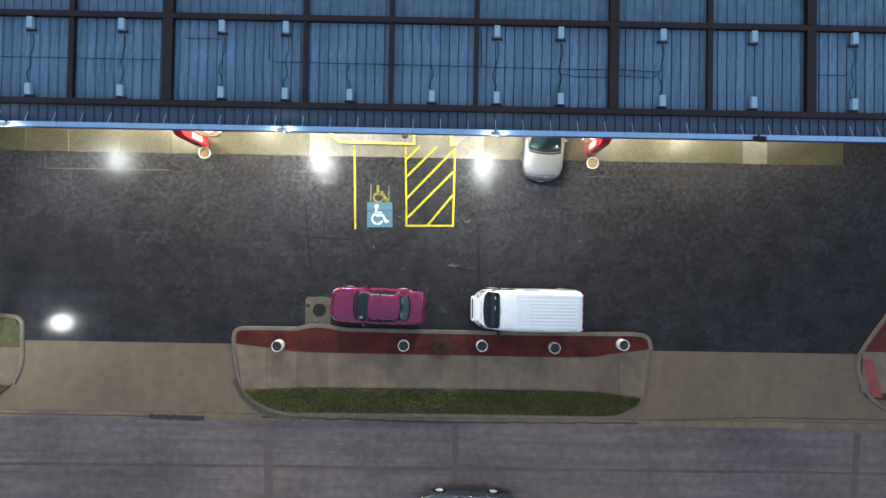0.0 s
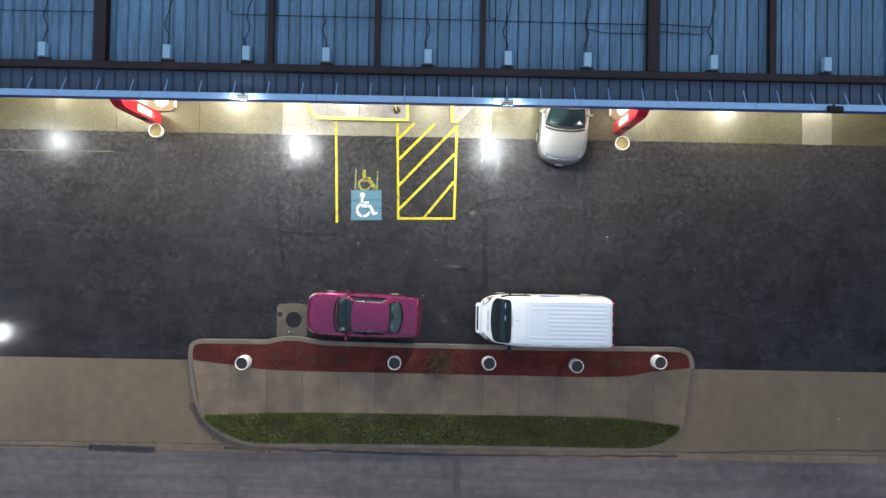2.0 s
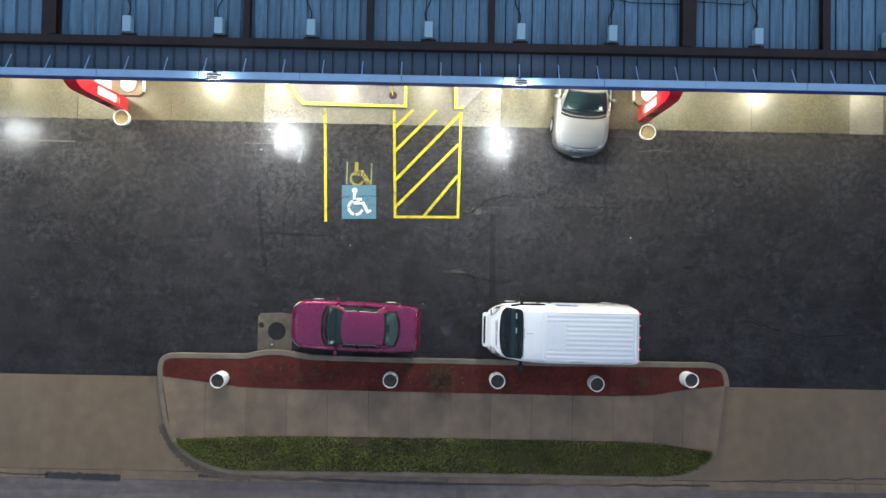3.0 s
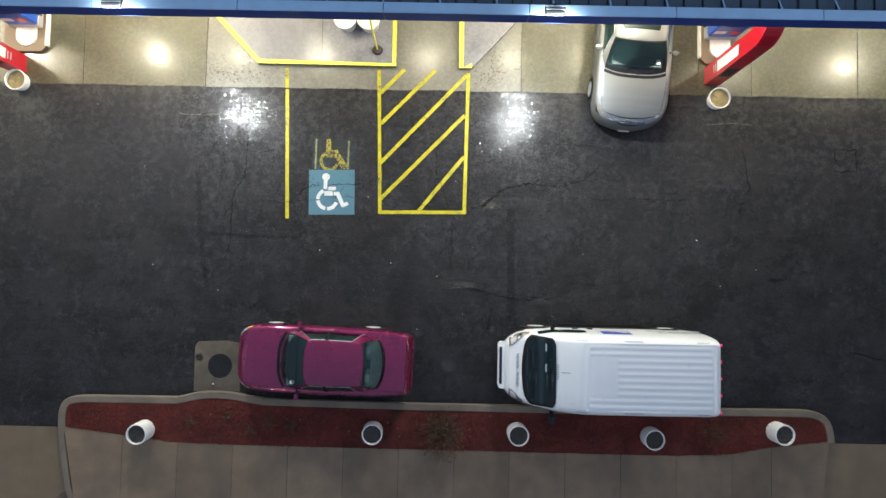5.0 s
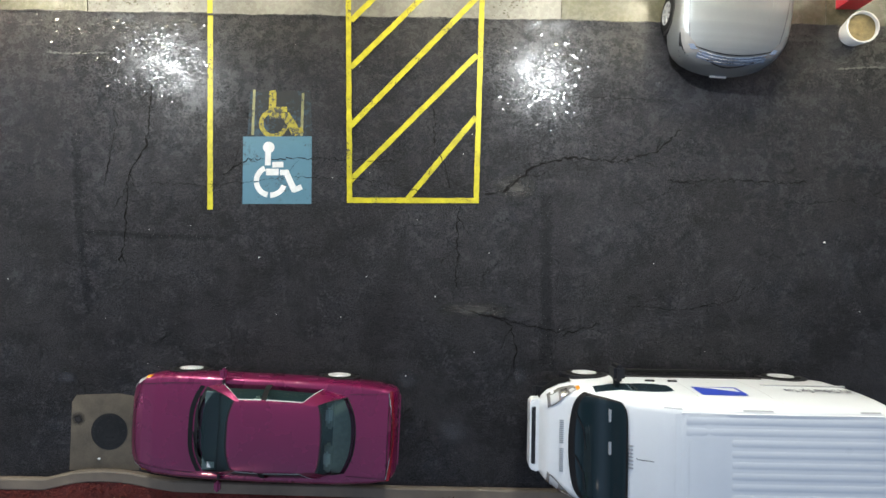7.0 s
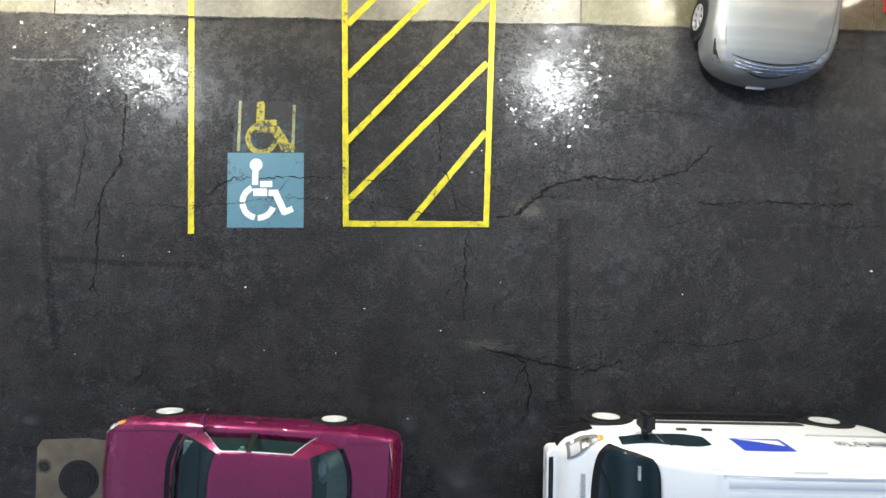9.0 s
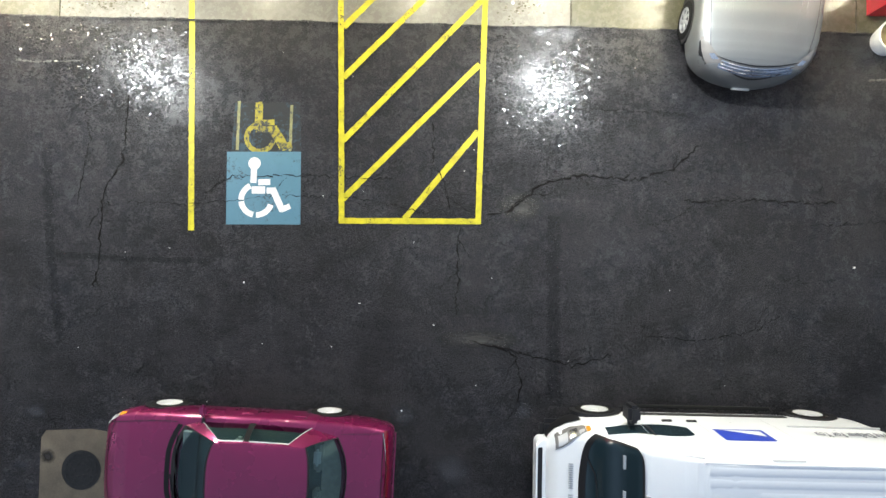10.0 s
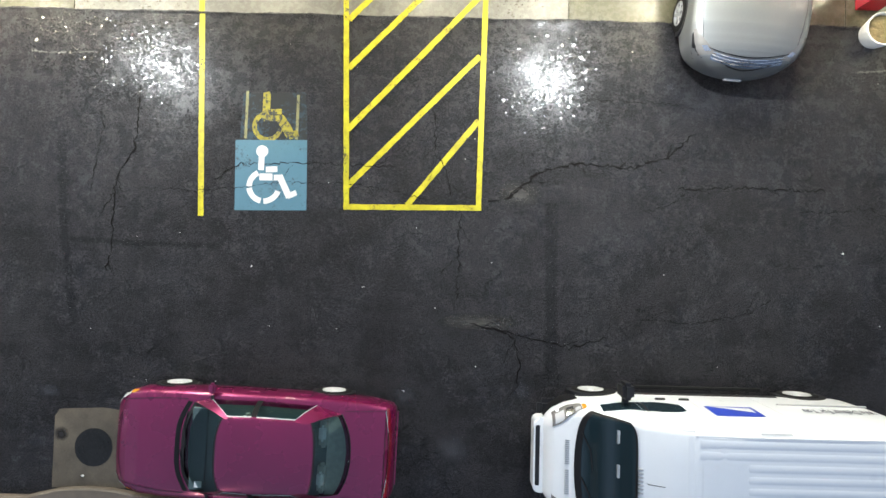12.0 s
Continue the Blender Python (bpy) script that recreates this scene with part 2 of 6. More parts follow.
M_DULLRED = material("dull_red_paint", (0.28, 0.05, 0.045), 0.6, 0, 5.0, 0.3, 40, 0.1, 0.003)
M_TURF = material("short_turf", (0.075, 0.075, 0.025), 0.85, 0, 4.0, 0.4, 40, 0.6, 0.02)
M_DRAINPAD = material("stained_drain_concrete", (0.098, 0.080, 0.056), 0.6, 0, 4.0, 0.4, 50, 0.2, 0.004, stain=1.5)
M_GHOST = material("worn_pale_paint", (0.075, 0.075, 0.06), 0.6, 0, 14.0, 0.6, 60, 0.1, 0.003)
M_GUTTERDARK = material("gutter_damp_and_shade", (0.030, 0.026, 0.027), 0.4, 0, 6.0, 0.4, 60, 0.2, 0.004)
M_DARKAPRON = material("dark_concrete", (0.085, 0.062, 0.045), 0.5, 0, 5.0, 0.35, 60, 0.2, 0.004)
M_PALESTAIN = material("dried_stain", (0.036, 0.036, 0.041), 0.6, 0, 14.0, 0.5, 70, 0.3, 0.006)
M_SPALL = material("spalled_asphalt", (0.050, 0.048, 0.046), 0.7, 0, 22.0, 0.75, 60, 0.8, 0.02)
M_PALESEAM = material("crusted_seam", (0.070, 0.070, 0.066), 0.6, 0, 14.0, 0.6, 60, 0.4, 0.006)
M_CRACK = plain("crack_dirt", (0.007, 0.006, 0.006), 0.9, spec=0.1)
M_MULCH = material("red_mulch", (0.115, 0.018, 0.013), 0.85, 0, 7.0, 0.45, 40, 0.8, 0.03)
M_CHIP = material("bark_chip", (0.125, 0.020, 0.013), 0.85, 0, 9.0, 0.5, 40, 0.3, 0.01)
M_SOIL = material("damp_soil", (0.055, 0.040, 0.018), 0.9, 0, 5.0, 0.3, 40, 0.6, 0.02)
M_GRASS = material("grass_blade", (0.19, 0.215, 0.060), 0.7, 0, 1.5, 0.45, 9, 0.0, stain=0.9)
M_DECK = material("blue_steel_deck", (0.16, 0.285, 0.39), 0.5, 0.0, 2.0, 0.28, 30, 0.05, 0.003, stain=0.7)
M_DECKEDGE = material("dark_steel_deck", (0.085, 0.125, 0.175), 0.55, 0.0, 2.0, 0.35, 30, 0.05, 0.003, stain=0.7)
M_CBOX = material("pale_cyan_box_metal", (0.44, 0.64, 0.74), 0.45, 0, 3.0, 0.08, 30, 0.03, 0.002)


def weathered(m, dirt, amount, stretch=(9.0, 0.7, 1.0)):
    """Streaks of rain, tyres and grime laid into the colour."""
    n, l = m.node_tree.nodes, m.node_tree.links
    p = n["Principled BSDF"]
    old_link = p.inputs["Base Color"].links[0].from_socket
    tc, mp, tx, mr, mx, oi = n.new("ShaderNodeTexCoord"), n.new("ShaderNodeMapping"), n.new("ShaderNodeTexNoise"), n.new("ShaderNodeMapRange"), n.new("ShaderNodeMix"), n.new("ShaderNodeObjectInfo")
    mp.inputs["Scale"].default_value = stretch
    tx.inputs["Scale"].default_value, tx.inputs["Detail"].default_value, tx.inputs["Roughness"].default_value = 1.0, 7, 0.65
    l.new(oi.outputs["Location"], mp.inputs["Location"])
    l.new(tc.outputs["Object"], mp.inputs[0])
    l.new(mp.outputs[0], tx.inputs["Vector"])
    mr.inputs["From Min"].default_value, mr.inputs["From Max"].default_value, mr.inputs["To Max"].default_value = 0.42, 0.72, amount
    l.new(tx.outputs["Fac"], mr.inputs["Value"])
    mx.data_type = "RGBA"
    mx.inputs["B"].default_value = (*dirt, 1)
    l.new(mr.outputs[0], mx.inputs["Factor"])
    hs = n.new("ShaderNodeHueSaturation")
    vr = n.new("ShaderNodeMapRange")
    vr.inputs["To Min"].default_value, vr.inputs["To Max"].default_value = 0.82, 1.18
    l.new(oi.outputs["Random"], vr.inputs["Value"])
    l.new(vr.outputs[0], hs.inputs["Value"])
    l.new(old_link, hs.inputs["Color"])
    l.new(hs.outputs[0], mx.inputs["A"])
    l.new(mx.outputs["Result"], p.inputs["Base Color"])


def fading(m, hold, scale):
    """Opaque in the middle of a unit disc, breaking up towards its rim."""
    n, l = m.node_tree.nodes, m.node_tree.links
    tc, ln, tx, ad, mr = n.new("ShaderNodeTexCoord"), n.new("ShaderNodeVectorMath"), n.new("ShaderNodeTexNoise"), n.new("ShaderNodeMath"), n.new("ShaderNodeMapRange")
    ln.operation, ad.operation = "LENGTH", "SUBTRACT"
    tx.inputs["Scale"].default_value, tx.inputs["Detail"].default_value, tx.inputs["Roughness"].default_value = scale, 8, 0.75
    l.new(tc.outputs["Object"], ln.inputs[0])
    l.new(tc.outputs["Object"], tx.inputs["Vector"])
    l.new(tx.outputs["Fac"], ad.inputs[0])
    mr.inputs["From Min"].default_value, mr.inputs["From Max"].default_value, mr.inputs["To Max"].default_value = -0.35, 0.25, hold
    half_way = n.new("ShaderNodeMath")
    half_way.operation = "MULTIPLY"
    half_way.inputs[1].default_value = 0.8
    l.new(ln.outputs["Value"], half_way.inputs[0])
    l.new(half_way.outputs[0], ad.inputs[1])
    l.new(ad.outputs[0], mr.inputs["Value"])
    l.new(mr.outputs[0], n["Principled BSDF"].inputs["Alpha"])


fading(M_PALESTAIN, 0.75, 2.2)
fading(M_SPALL, 0.85, 4.5)
M_OILSPOT = plain("oily_spot", (0.022, 0.019, 0.017), 0.4, spec=0.3)
fading(M_OILSPOT, 0.95, 1.4)
weathered(M_DECK, (0.06, 0.095, 0.14), 0.7)
weathered(M_ROAD, (0.050, 0.043, 0.046), 0.7, (0.10, 1.6, 1.0))
weathered(M_APRON, (0.12, 0.085, 0.055), 0.5, (1.3, 0.35, 1.0))
weathered(M_WALKC, (0.085, 0.068, 0.055), 0.6, (1.0, 0.6, 1.0))
weathered(M_PAD, (0.036, 0.030, 0.015), 0.75, (1.3, 0.6, 1.0))


def rubbed(m, under, amount, scale=22.0):
    """Paint broken through to what lies under it, in small scuffs that gather in places."""
    n, l = m.node_tree.nodes, m.node_tree.links
    p = n["Principled BSDF"]
    paint = p.inputs["Base Color"].links[0].from_socket
    tc, fine, wide, mix2, edge_map, mx = n.new("ShaderNodeTexCoord"), n.new("ShaderNodeTexNoise"), n.new("ShaderNodeTexNoise"), n.new("ShaderNodeMath"), n.new("ShaderNodeMapRange"), n.new("ShaderNodeMix")
    for q, sc, dt, rg in ((fine, scale, 7, 0.75), (wide, 1.7, 5, 0.65)):
        q.inputs["Scale"].default_value, q.inputs["Detail"].default_value, q.inputs["Roughness"].default_value = sc, dt, rg
        l.new(tc.outputs["Object"], q.inputs["Vector"])
    mix2.operation = "ADD"
    l.new(fine.outputs["Fac"], mix2.inputs[0])
    l.new(wide.outputs["Fac"], mix2.inputs[1])
    edge_map.inputs["From Min"].default_value, edge_map.inputs["From Max"].default_value = 1.32 - amount, 1.38 - amount
    l.new(mix2.outputs[0], edge_map.inputs["Value"])
    mx.data_type = "RGBA"
    mx.inputs["B"].default_value = (*under, 1)
    l.new(edge_map.outputs[0], mx.inputs["Factor"])
    l.new(paint, mx.inputs["A"])
    l.new(mx.outputs["Result"], p.inputs["Base Color"])


M_OLDBLUE = material("faded_blue_paint", (0.030, 0.050, 0.066), 0.55, 0, 9.0, 0.3, 60, 0.2, 0.004, stain=3.0, spec=0.2)
M_OLDLINE = material("worn_pale_line_paint", (0.20, 0.19, 0.08), 0.55, 0, 9.0, 0.3, 60, 0.2, 0.004, stain=3.0)
rubbed(M_OLDLINE, (0.025, 0.028, 0.028), 0.28, 14.0)
rubbed(M_YELLOW, (0.06, 0.052, 0.02), 0.20)
rubbed(M_BLUEP, (0.035, 0.060, 0.075), 0.20)
rubbed(M_WHITEP, (0.10, 0.13, 0.15), 0.12)
rubbed(M_OLDYEL, (0.030, 0.032, 0.028), 0.32, 14.0)
rubbed(M_OLDBLUE, (0.022, 0.023, 0.024), 0.40, 12.0)
M_RUST = material("brown_steel", (0.030, 0.017, 0.017), 0.7, 0, 4.0, 0.45, 30, 0.2, 0.004)
M_BOX = material("white_box_metal", (0.80, 0.82, 0.82), 0.45, 0, 3.0, 0.06, 30, 0.03, 0.002)
M_CAP = material("pale_blue_cap", (0.40, 0.62, 0.86), 0.4, 0, 3.0, 0.1, 40, 0.05, 0.002)
M_FASCIA = material("deep_blue_fascia", (0.02, 0.06, 0.30), 0.35, 0, 3.0, 0.12, 40, 0.03, 0.002)
M_SOFFIT = plain("white_soffit", (0.75, 0.75, 0.72), 0.5)
M_BLACK = plain("black_plastic", (0.012, 0.012, 0.014), 0.5, spec=0.35)
M_RUBBER = plain("tyre_rubber", (0.009, 0.009, 0.009), 0.75, spec=0.2)
M_WHEEL = plain("silver_wheel", (0.72, 0.72, 0.72), 0.35, 0.2, coat=0.4)
M_CHROME = plain("bright_metal", (0.75, 0.75, 0.76), 0.25, 1.0)
M_LENS = plain("lamp_lens", (1.0, 0.95, 0.85), 0.3, emit=14.0)
M_CLENS = plain("canopy_lens", (1.0, 0.90, 0.66), 0.3, emit=8.0)
M_PIPE = material("white_pipe", (0.82, 0.81, 0.78), 0.5, 0, 5.0, 0.1, 40, 0.1, 0.003)
M_FILL = material("gravel_fill", (0.045, 0.042, 0.038), 0.85, 0, 9.0, 0.4, 50, 0.8, 0.02)
M_STRAW = material("dry_straw_fill", (0.22, 0.17, 0.08), 0.85, 0, 12.0, 0.45, 50, 0.8, 0.02)
M_RED = material("red_enamel", (0.46, 0.006, 0.022), 0.35, 0, 3.0, 0.1, 40, 0.03, 0.002, coat=0.3)
M_PUMPB = plain("blue_pump_panel", (0.02, 0.09, 0.50), 0.35)
M_PUMPG = plain("grey_pump_metal", (0.42, 0.42, 0.42), 0.4)
M_MAROON = material("maroon_paint", (0.195, 0.008, 0.066), 0.28, 0.45, 2.0, 0.06, 40, 0, coat=1.0, spec=0.4)
M_SILVER = material("silver_paint", (0.20, 0.21, 0.215), 0.45, 0.62, 2.0, 0.05, 40, 0, coat=0.2, spec=0.3)
M_VAN = material("white_van_paint", (0.83, 0.845, 0.85), 0.32, 0, 2.0, 0.02, 40, 0, coat=0.4)
M_DARKCAR = material("dark_car_paint", (0.055, 0.07, 0.085), 0.30, 0.3, 2.0, 0.05, 40, 0, coat=0.8)
M_GLASS = plain("dark_glass", (0.006, 0.014, 0.015), 0.06, spec=0.5)
M_VANGLASS = plain("blue_black_glass", (0.010, 0.022, 0.028), 0.06, spec=0.6)
M_LAMPGREY = plain("smoked_lamp_glass", (0.20, 0.19, 0.18), 0.15, coat=1.0)
M_COWL = plain("dull_black_plastic", (0.010, 0.010, 0.011), 0.5, spec=0.2)
M_ALLOY = plain("grey_alloy", (0.42, 0.43, 0.45), 0.35, 0.5)
M_CABIN = plain("cabin_trim", (0.25, 0.25, 0.23), 0.8)
M_HLAMP = plain("headlamp_glass", (0.55, 0.55, 0.55), 0.12, coat=1.0)
M_AMBER = plain("amber_lens", (0.75, 0.30, 0.03), 0.2, coat=1.0)
M_MARKER = plain("lit_marker_lamp", (1.0, 0.04, 0.16), 0.3, emit=0.9)
M_TAIL = plain("tail_lens", (0.22, 0.004, 0.02), 0.2, coat=1.0)
M_DECAL = plain("blue_decal", (0.03, 0.06, 0.42), 0.4)
M_IRON = material("cast_iron", (0.02, 0.02, 0.02), 0.5, 0.5, 8.0, 0.3, 50, 0.3, 0.004)
M_GRILLE = material("blue_grey_mesh", (0.16, 0.21, 0.30), 0.35, 0.5, 30.0, 0.6, 90, 0.3, 0.003)
M_HEADLIT = plain("lit_headlamp", (1.0, 0.97, 0.90), 0.3, emit=2.5)
M_VANGREY = plain("grey_van_trim", (0.42, 0.44, 0.46), 0.45)
M_SLATE = plain("slate_lettering", (0.10, 0.105, 0.125), 0.5)


# ---- mesh helpers
def add_box(bm, x0, x1, y0, y1, z0, z1, bevel=0.0, seg=1):
    r = bmesh.ops.create_cube(bm, size=1.0, matrix=Matrix.Translation(((x0 + x1) / 2, (y0 + y1) / 2, (z0 + z1) / 2)) @ Matrix.Diagonal((x1 - x0, y1 - y0, z1 - z0, 1)))
    if bevel:
        edges = list({e for v in r["verts"] for e in v.link_edges})
        bmesh.ops.bevel(bm, geom=edges, offset=bevel, segments=seg, affect="EDGES")
    return bm


def add_prism(bm, pts, z0, z1):
    low = [bm.verts.new((x, y, z0)) for x, y in pts]
    top = [bm.verts.new((x, y, z1)) for x, y in pts]
    bm.faces.new(top)
    bm.faces.new(low[::-1])
    k = len(pts)
    for i in range(k):
        j = (i + 1) % k
        bm.faces.new((low[i], low[j], top[j], top[i]))
    return bm


def add_cyl(bm, x, y, z0, z1, r, seg=24, r2=None):
    bmesh.ops.create_cone(bm, cap_ends=True, segments=seg, radius1=r, radius2=r if r2 is None else r2, depth=z1 - z0, matrix=Matrix.Translation((x, y, (z0 + z1) / 2)))
    return bm


def add_tube(bm, pts, r, seg=6):
    pts = [Vector(p) for p in pts]
    rings = []
    for i, p in enumerate(pts):
        d = (pts[min(i + 1, len(pts) - 1)] - pts[max(i - 1, 0)]).normalized()
        side = d.cross(Vector((0, 0, 1)))
        side = side.normalized() if side.length > 1e-3 else Vector((1, 0, 0))
        up = side.cross(d).normalized()
        rings.append([bm.verts.new(p + r * (math.cos(a) * side + math.sin(a) * up)) for a in [2 * math.pi * k / seg for k in range(seg)]])
    for a, b in zip(rings, rings[1:]):
        for k in range(seg):
            bm.faces.new((a[k], a[(k + 1) % seg], b[(k + 1) % seg], b[k]))
    for ring in (rings[0], rings[-1]):
        bm.faces.new(ring)
    return bm


def add_loft(bm, rings, closed=True, caps=True):
    vs = [[bm.verts.new(p) for p in ring] for ring in rings]
    k = len(vs[0])
    for a, b in zip(vs, vs[1:]):
        for i in range(k if closed else k - 1):
            j = (i + 1) % k
            bm.faces.new((a[i], a[j], b[j], b[i]))
    if caps:
        bm.faces.new(vs[0])
        bm.faces.new(vs[-1])
    return bm


def add_ribbon(bm, pts, width, z, jitter=0.0, rng=None):
    """A flat strip along a line on the ground."""
    row = []
    for i, (x, y) in enumerate(pts):
        a, b = pts[max(i - 1, 0)], pts[min(i + 1, len(pts) - 1)]
        d = Vector((b[0] - a[0], b[1] - a[1])).normalized()
        w = width * (1 + (rng.uniform(-jitter, jitter) if rng else 0)) / 2
        row.append((bm.verts.new((x - d.y * w, y + d.x * w, z)), bm.verts.new((x + d.y * w, y - d.x * w, z))))
    for (a, b), (c, d) in zip(row, row[1:]):
        bm.faces.new((a, b, d, c))
    return bm


def mesh_of(name, bm, mat, smooth=False):
    bmesh.ops.recalc_face_normals(bm, faces=bm.faces)
    me = bpy.data.meshes.new(name)
    bm.to_mesh(me)
    bm.free()
    me.materials.append(mat)
    if smooth:
        for p in me.polygons:
            p.use_smooth = True
        me.set_sharp_from_angle(angle=radians(38))
    return me


def part(name, bm, mat, parent, label="", smooth=False):
    ob = new(name, mesh_of(name, bm, mat, smooth))
    ob.parent = parent
    if label:
        tagged(ob, label)
    return ob


def thing(name, label, category, m=None, group="", kind=""):
    ob = new(name)
    ob.empty_display_size = 0.2
    if m is not None:
        ob.matrix_world = m
    return tagged(ob, label, category, group, kind)


def structure(name, bm, mat, label, category):
    return tagged(new(name, mesh_of(name, bm, mat)), label, category, "", "structure")


def B():
    return bmesh.new()


def curve_pts(p0, p1, p2, p3, k):
    out = []
    for i in range(k + 1):
        t = i / k
        a, b, c, d = (1 - t) ** 3, 3 * t * (1 - t) ** 2, 3 * t * t * (1 - t), t ** 3
        out.append((a * p0[0] + b * p1[0] + c * p2[0] + d * p3[0], a * p0[1] + b * p1[1] + c * p2[1] + d * p3[1]))
    return out


# ---- ground
def grid_plane(x0, x1, y0, y1, z):
    bm = B()
    bm.faces.new([bm.verts.new(p) for p in ((x0, y0, z), (x1, y0, z), (x1, y1, z), (x0, y1, z))])
    return bm


PAD_Y, LOT_Y, GUT_Y, ROAD_Y = 3.52, -6.10, -9.60, -9.95
structure("ground", grid_plane(-900, 900, -900, 900, -0.03), M_SOIL, "dark damp earth round the forecourt", "ground")
structure("road", add_box(B(), -300, 300, -24.0, ROAD_Y, -0.2, -0.008), M_ROAD, "worn grey asphalt street with faint wheel tracks", "road")
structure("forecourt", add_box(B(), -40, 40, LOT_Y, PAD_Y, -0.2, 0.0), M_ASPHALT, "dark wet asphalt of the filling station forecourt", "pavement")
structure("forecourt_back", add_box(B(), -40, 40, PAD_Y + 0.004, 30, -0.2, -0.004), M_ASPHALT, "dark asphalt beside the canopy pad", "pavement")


def slabs(root, name, xs, y0, y1, z0, z1, mat, gap=0.007, shear=0.0):
    """Concrete slabs between joints, each a piece of its own."""
    for a, b in zip(xs, xs[1:]):
        bm = add_box(B(), a + gap, b - gap, y0, y1, z0, z1, 0.006)
        part(name, bm, M_PADNEW if name == "slab" and round(a, 2) in (-6.2, 15.97) else mat, root)


pad = tagged(new("concrete_pad", mesh_of("concrete_pad", add_box(B(), -30, 21.17, PAD_Y + 0.002, 16, -0.2, 0.004), M_JOINT)), "yellowish stained concrete pad under the canopy", "pavement", "", "structure")
PAD_X = [-26.0, -23.2, -20.64, -18.44, -15.82, -13.23, -9.7, -6.2, 2.75, 5.6, 7.75, 9.25, 12.25, 15.97, 17.25, 21.17]
slabs(pad, "slab", PAD_X, PAD_Y, 9.5, -0.1, 0.02, M_PAD)

# raised walk before the kiosk, with a ramp left open in it
def stoop(name, pts, joints):
    root = thing(name, "raised grey concrete walk with a yellow-painted kerb", "walkway", kind="structure")
    part("walk_slab", add_prism(B(), pts, 0.0, 0.14), M_STOOP, root)
    edge = pts[:-1]
    inner = []
    for i, (x, y) in enumerate(edge):
        a, b = edge[max(i - 1, 0)], edge[min(i + 1, len(edge) - 1)]
        d = Vector((b[0] - a[0], b[1] - a[1])).normalized()
        inner.append((x - d.y * 0.13, y + d.x * 0.13))
    for i in range(len(edge) - 1):
        bm = add_prism(B(), [edge[i], edge[i + 1], inner[i + 1], inner[i]], 0.0, 0.152)
        part("kerb", bm, M_YKERB, root, "yellow-painted concrete kerb")
    for jx in joints:
        part("joint", add_box(B(), jx - 0.012, jx + 0.012, 4.35, 9, 0.1, 0.143), M_JOINT, root)
    return root


stoop("kiosk_walk", [(-6.95, 6.55), (-4.70, 4.19), (-0.80, 4.17), (-0.82, 9.5), (-6.9, 9.5)], (-2.9,))
stoop("kiosk_walk", [(0.93, 9.5), (0.98, 4.15), (1.34, 4.16), (6.2, 9.5)], ())

# driveway aprons and gutter
for x0, x1 in ((-60, 0.0), (0.0, 60)):
    structure("driveway_apron", add_box(B(), x0, x1, GUT_Y, LOT_Y - 0.002, -0.2, 0.004), M_APRON, "tan concrete driveway apron with damp stains", "driveway")
gutter = tagged(new("gutter", mesh_of("gutter", add_box(B(), -60, 60, ROAD_Y, GUT_Y - 0.01, -0.2, -0.004), M_JOINT)), "pale concrete gutter strip along the street", "gutter", "", "structure")
slabs(gutter, "gutter_slab", [-60 + 3.05 * i for i in range(40)], ROAD_Y + 0.004, GUT_Y - 0.02, -0.1, 0.006, M_WALKC, 0.006)


# ---- planted island between the forecourt and the street
def outline():
    p = curve_pts((-9.88, -6.10), (-9.95, -5.30), (-9.75, -5.19), (-9.0, -5.19), 8)
    p += [(-6.6, -5.18)] + curve_pts((-6.3, -5.10), (-5.9, -4.98), (-5.2, -4.98), (-4.7, -5.10), 6)[0:]
    p += [(-4.2, -5.17), (0, -5.22), (5, -5.22), (10.3, -5.18)]
    p += curve_pts((10.6, -5.18), (11.25, -5.20), (11.42, -5.45), (11.46, -6.05), 7)
    return p


def street_side():
    p = curve_pts((11.0, -8.52), (10.6, -9.2), (10.0, -9.58), (8.9, -9.60), 8)
    p += [(4, -9.60), (-2, -9.62), (-6.2, -9.66)]
    p += curve_pts((-6.6, -9.68), (-8.2, -9.62), (-9.3, -8.9), (-9.62, -7.7), 10)
    p += [(-9.82, -6.6), (-9.88, -6.10)]
    return p


island = thing("planted_island", "kerbed island with red mulch, sidewalk and a grass strip", "traffic island", kind="structure")


def kerb_run(root, path, w, z, k0=2):
    """Kerb stones along a path, inside it to the right of the way."""
    inner = []
    for i, (x, y) in enumerate(path):
        a, b = path[max(i - 1, 0)], path[min(i + 1, len(path) - 1)]
        d = Vector((b[0] - a[0], b[1] - a[1])).normalized()
        inner.append((x + d.y * w, y - d.x * w))
    for i in range(0, len(path) - 1, k0):
        j = min(i + k0, len(path) - 1)
        bm = B()
        rings = []
        for q in range(i, j + 1):
            o, n = path[q], inner[q]
            mid = lambda f: (o[0] + (n[0] - o[0]) * f, o[1] + (n[1] - o[1]) * f)
            rings.append([(*o, -0.1), (*o, z - 0.025), (*mid(0.14), z), (*mid(0.9), z), (*n, z - 0.01), (*n, -0.1)])
        if len(rings) > 1:
            add_loft(bm, rings)
            part("kerb_stone", bm, M_KERB, root)


kerb_run(island, outline(), 0.20, 0.14, 3)
kerb_run(island, street_side(), 0.17, 0.14, 3)

ISL_MID = [(-9.75, -6.06), (-8.2, -6.24), (-6.8, -6.42), (-5.6, -6.46), (0, -6.48), (6.9, -6.50), (8.4, -6.47), (9.8, -6.20), (11.36, -6.02)]
ISL_LOW = [(-9.25, -8.40), (-7.2, -8.28), (-6.1, -8.21), (0, -8.17), (8.1, -8.17), (9.3, -8.28), (10.95, -8.52)]


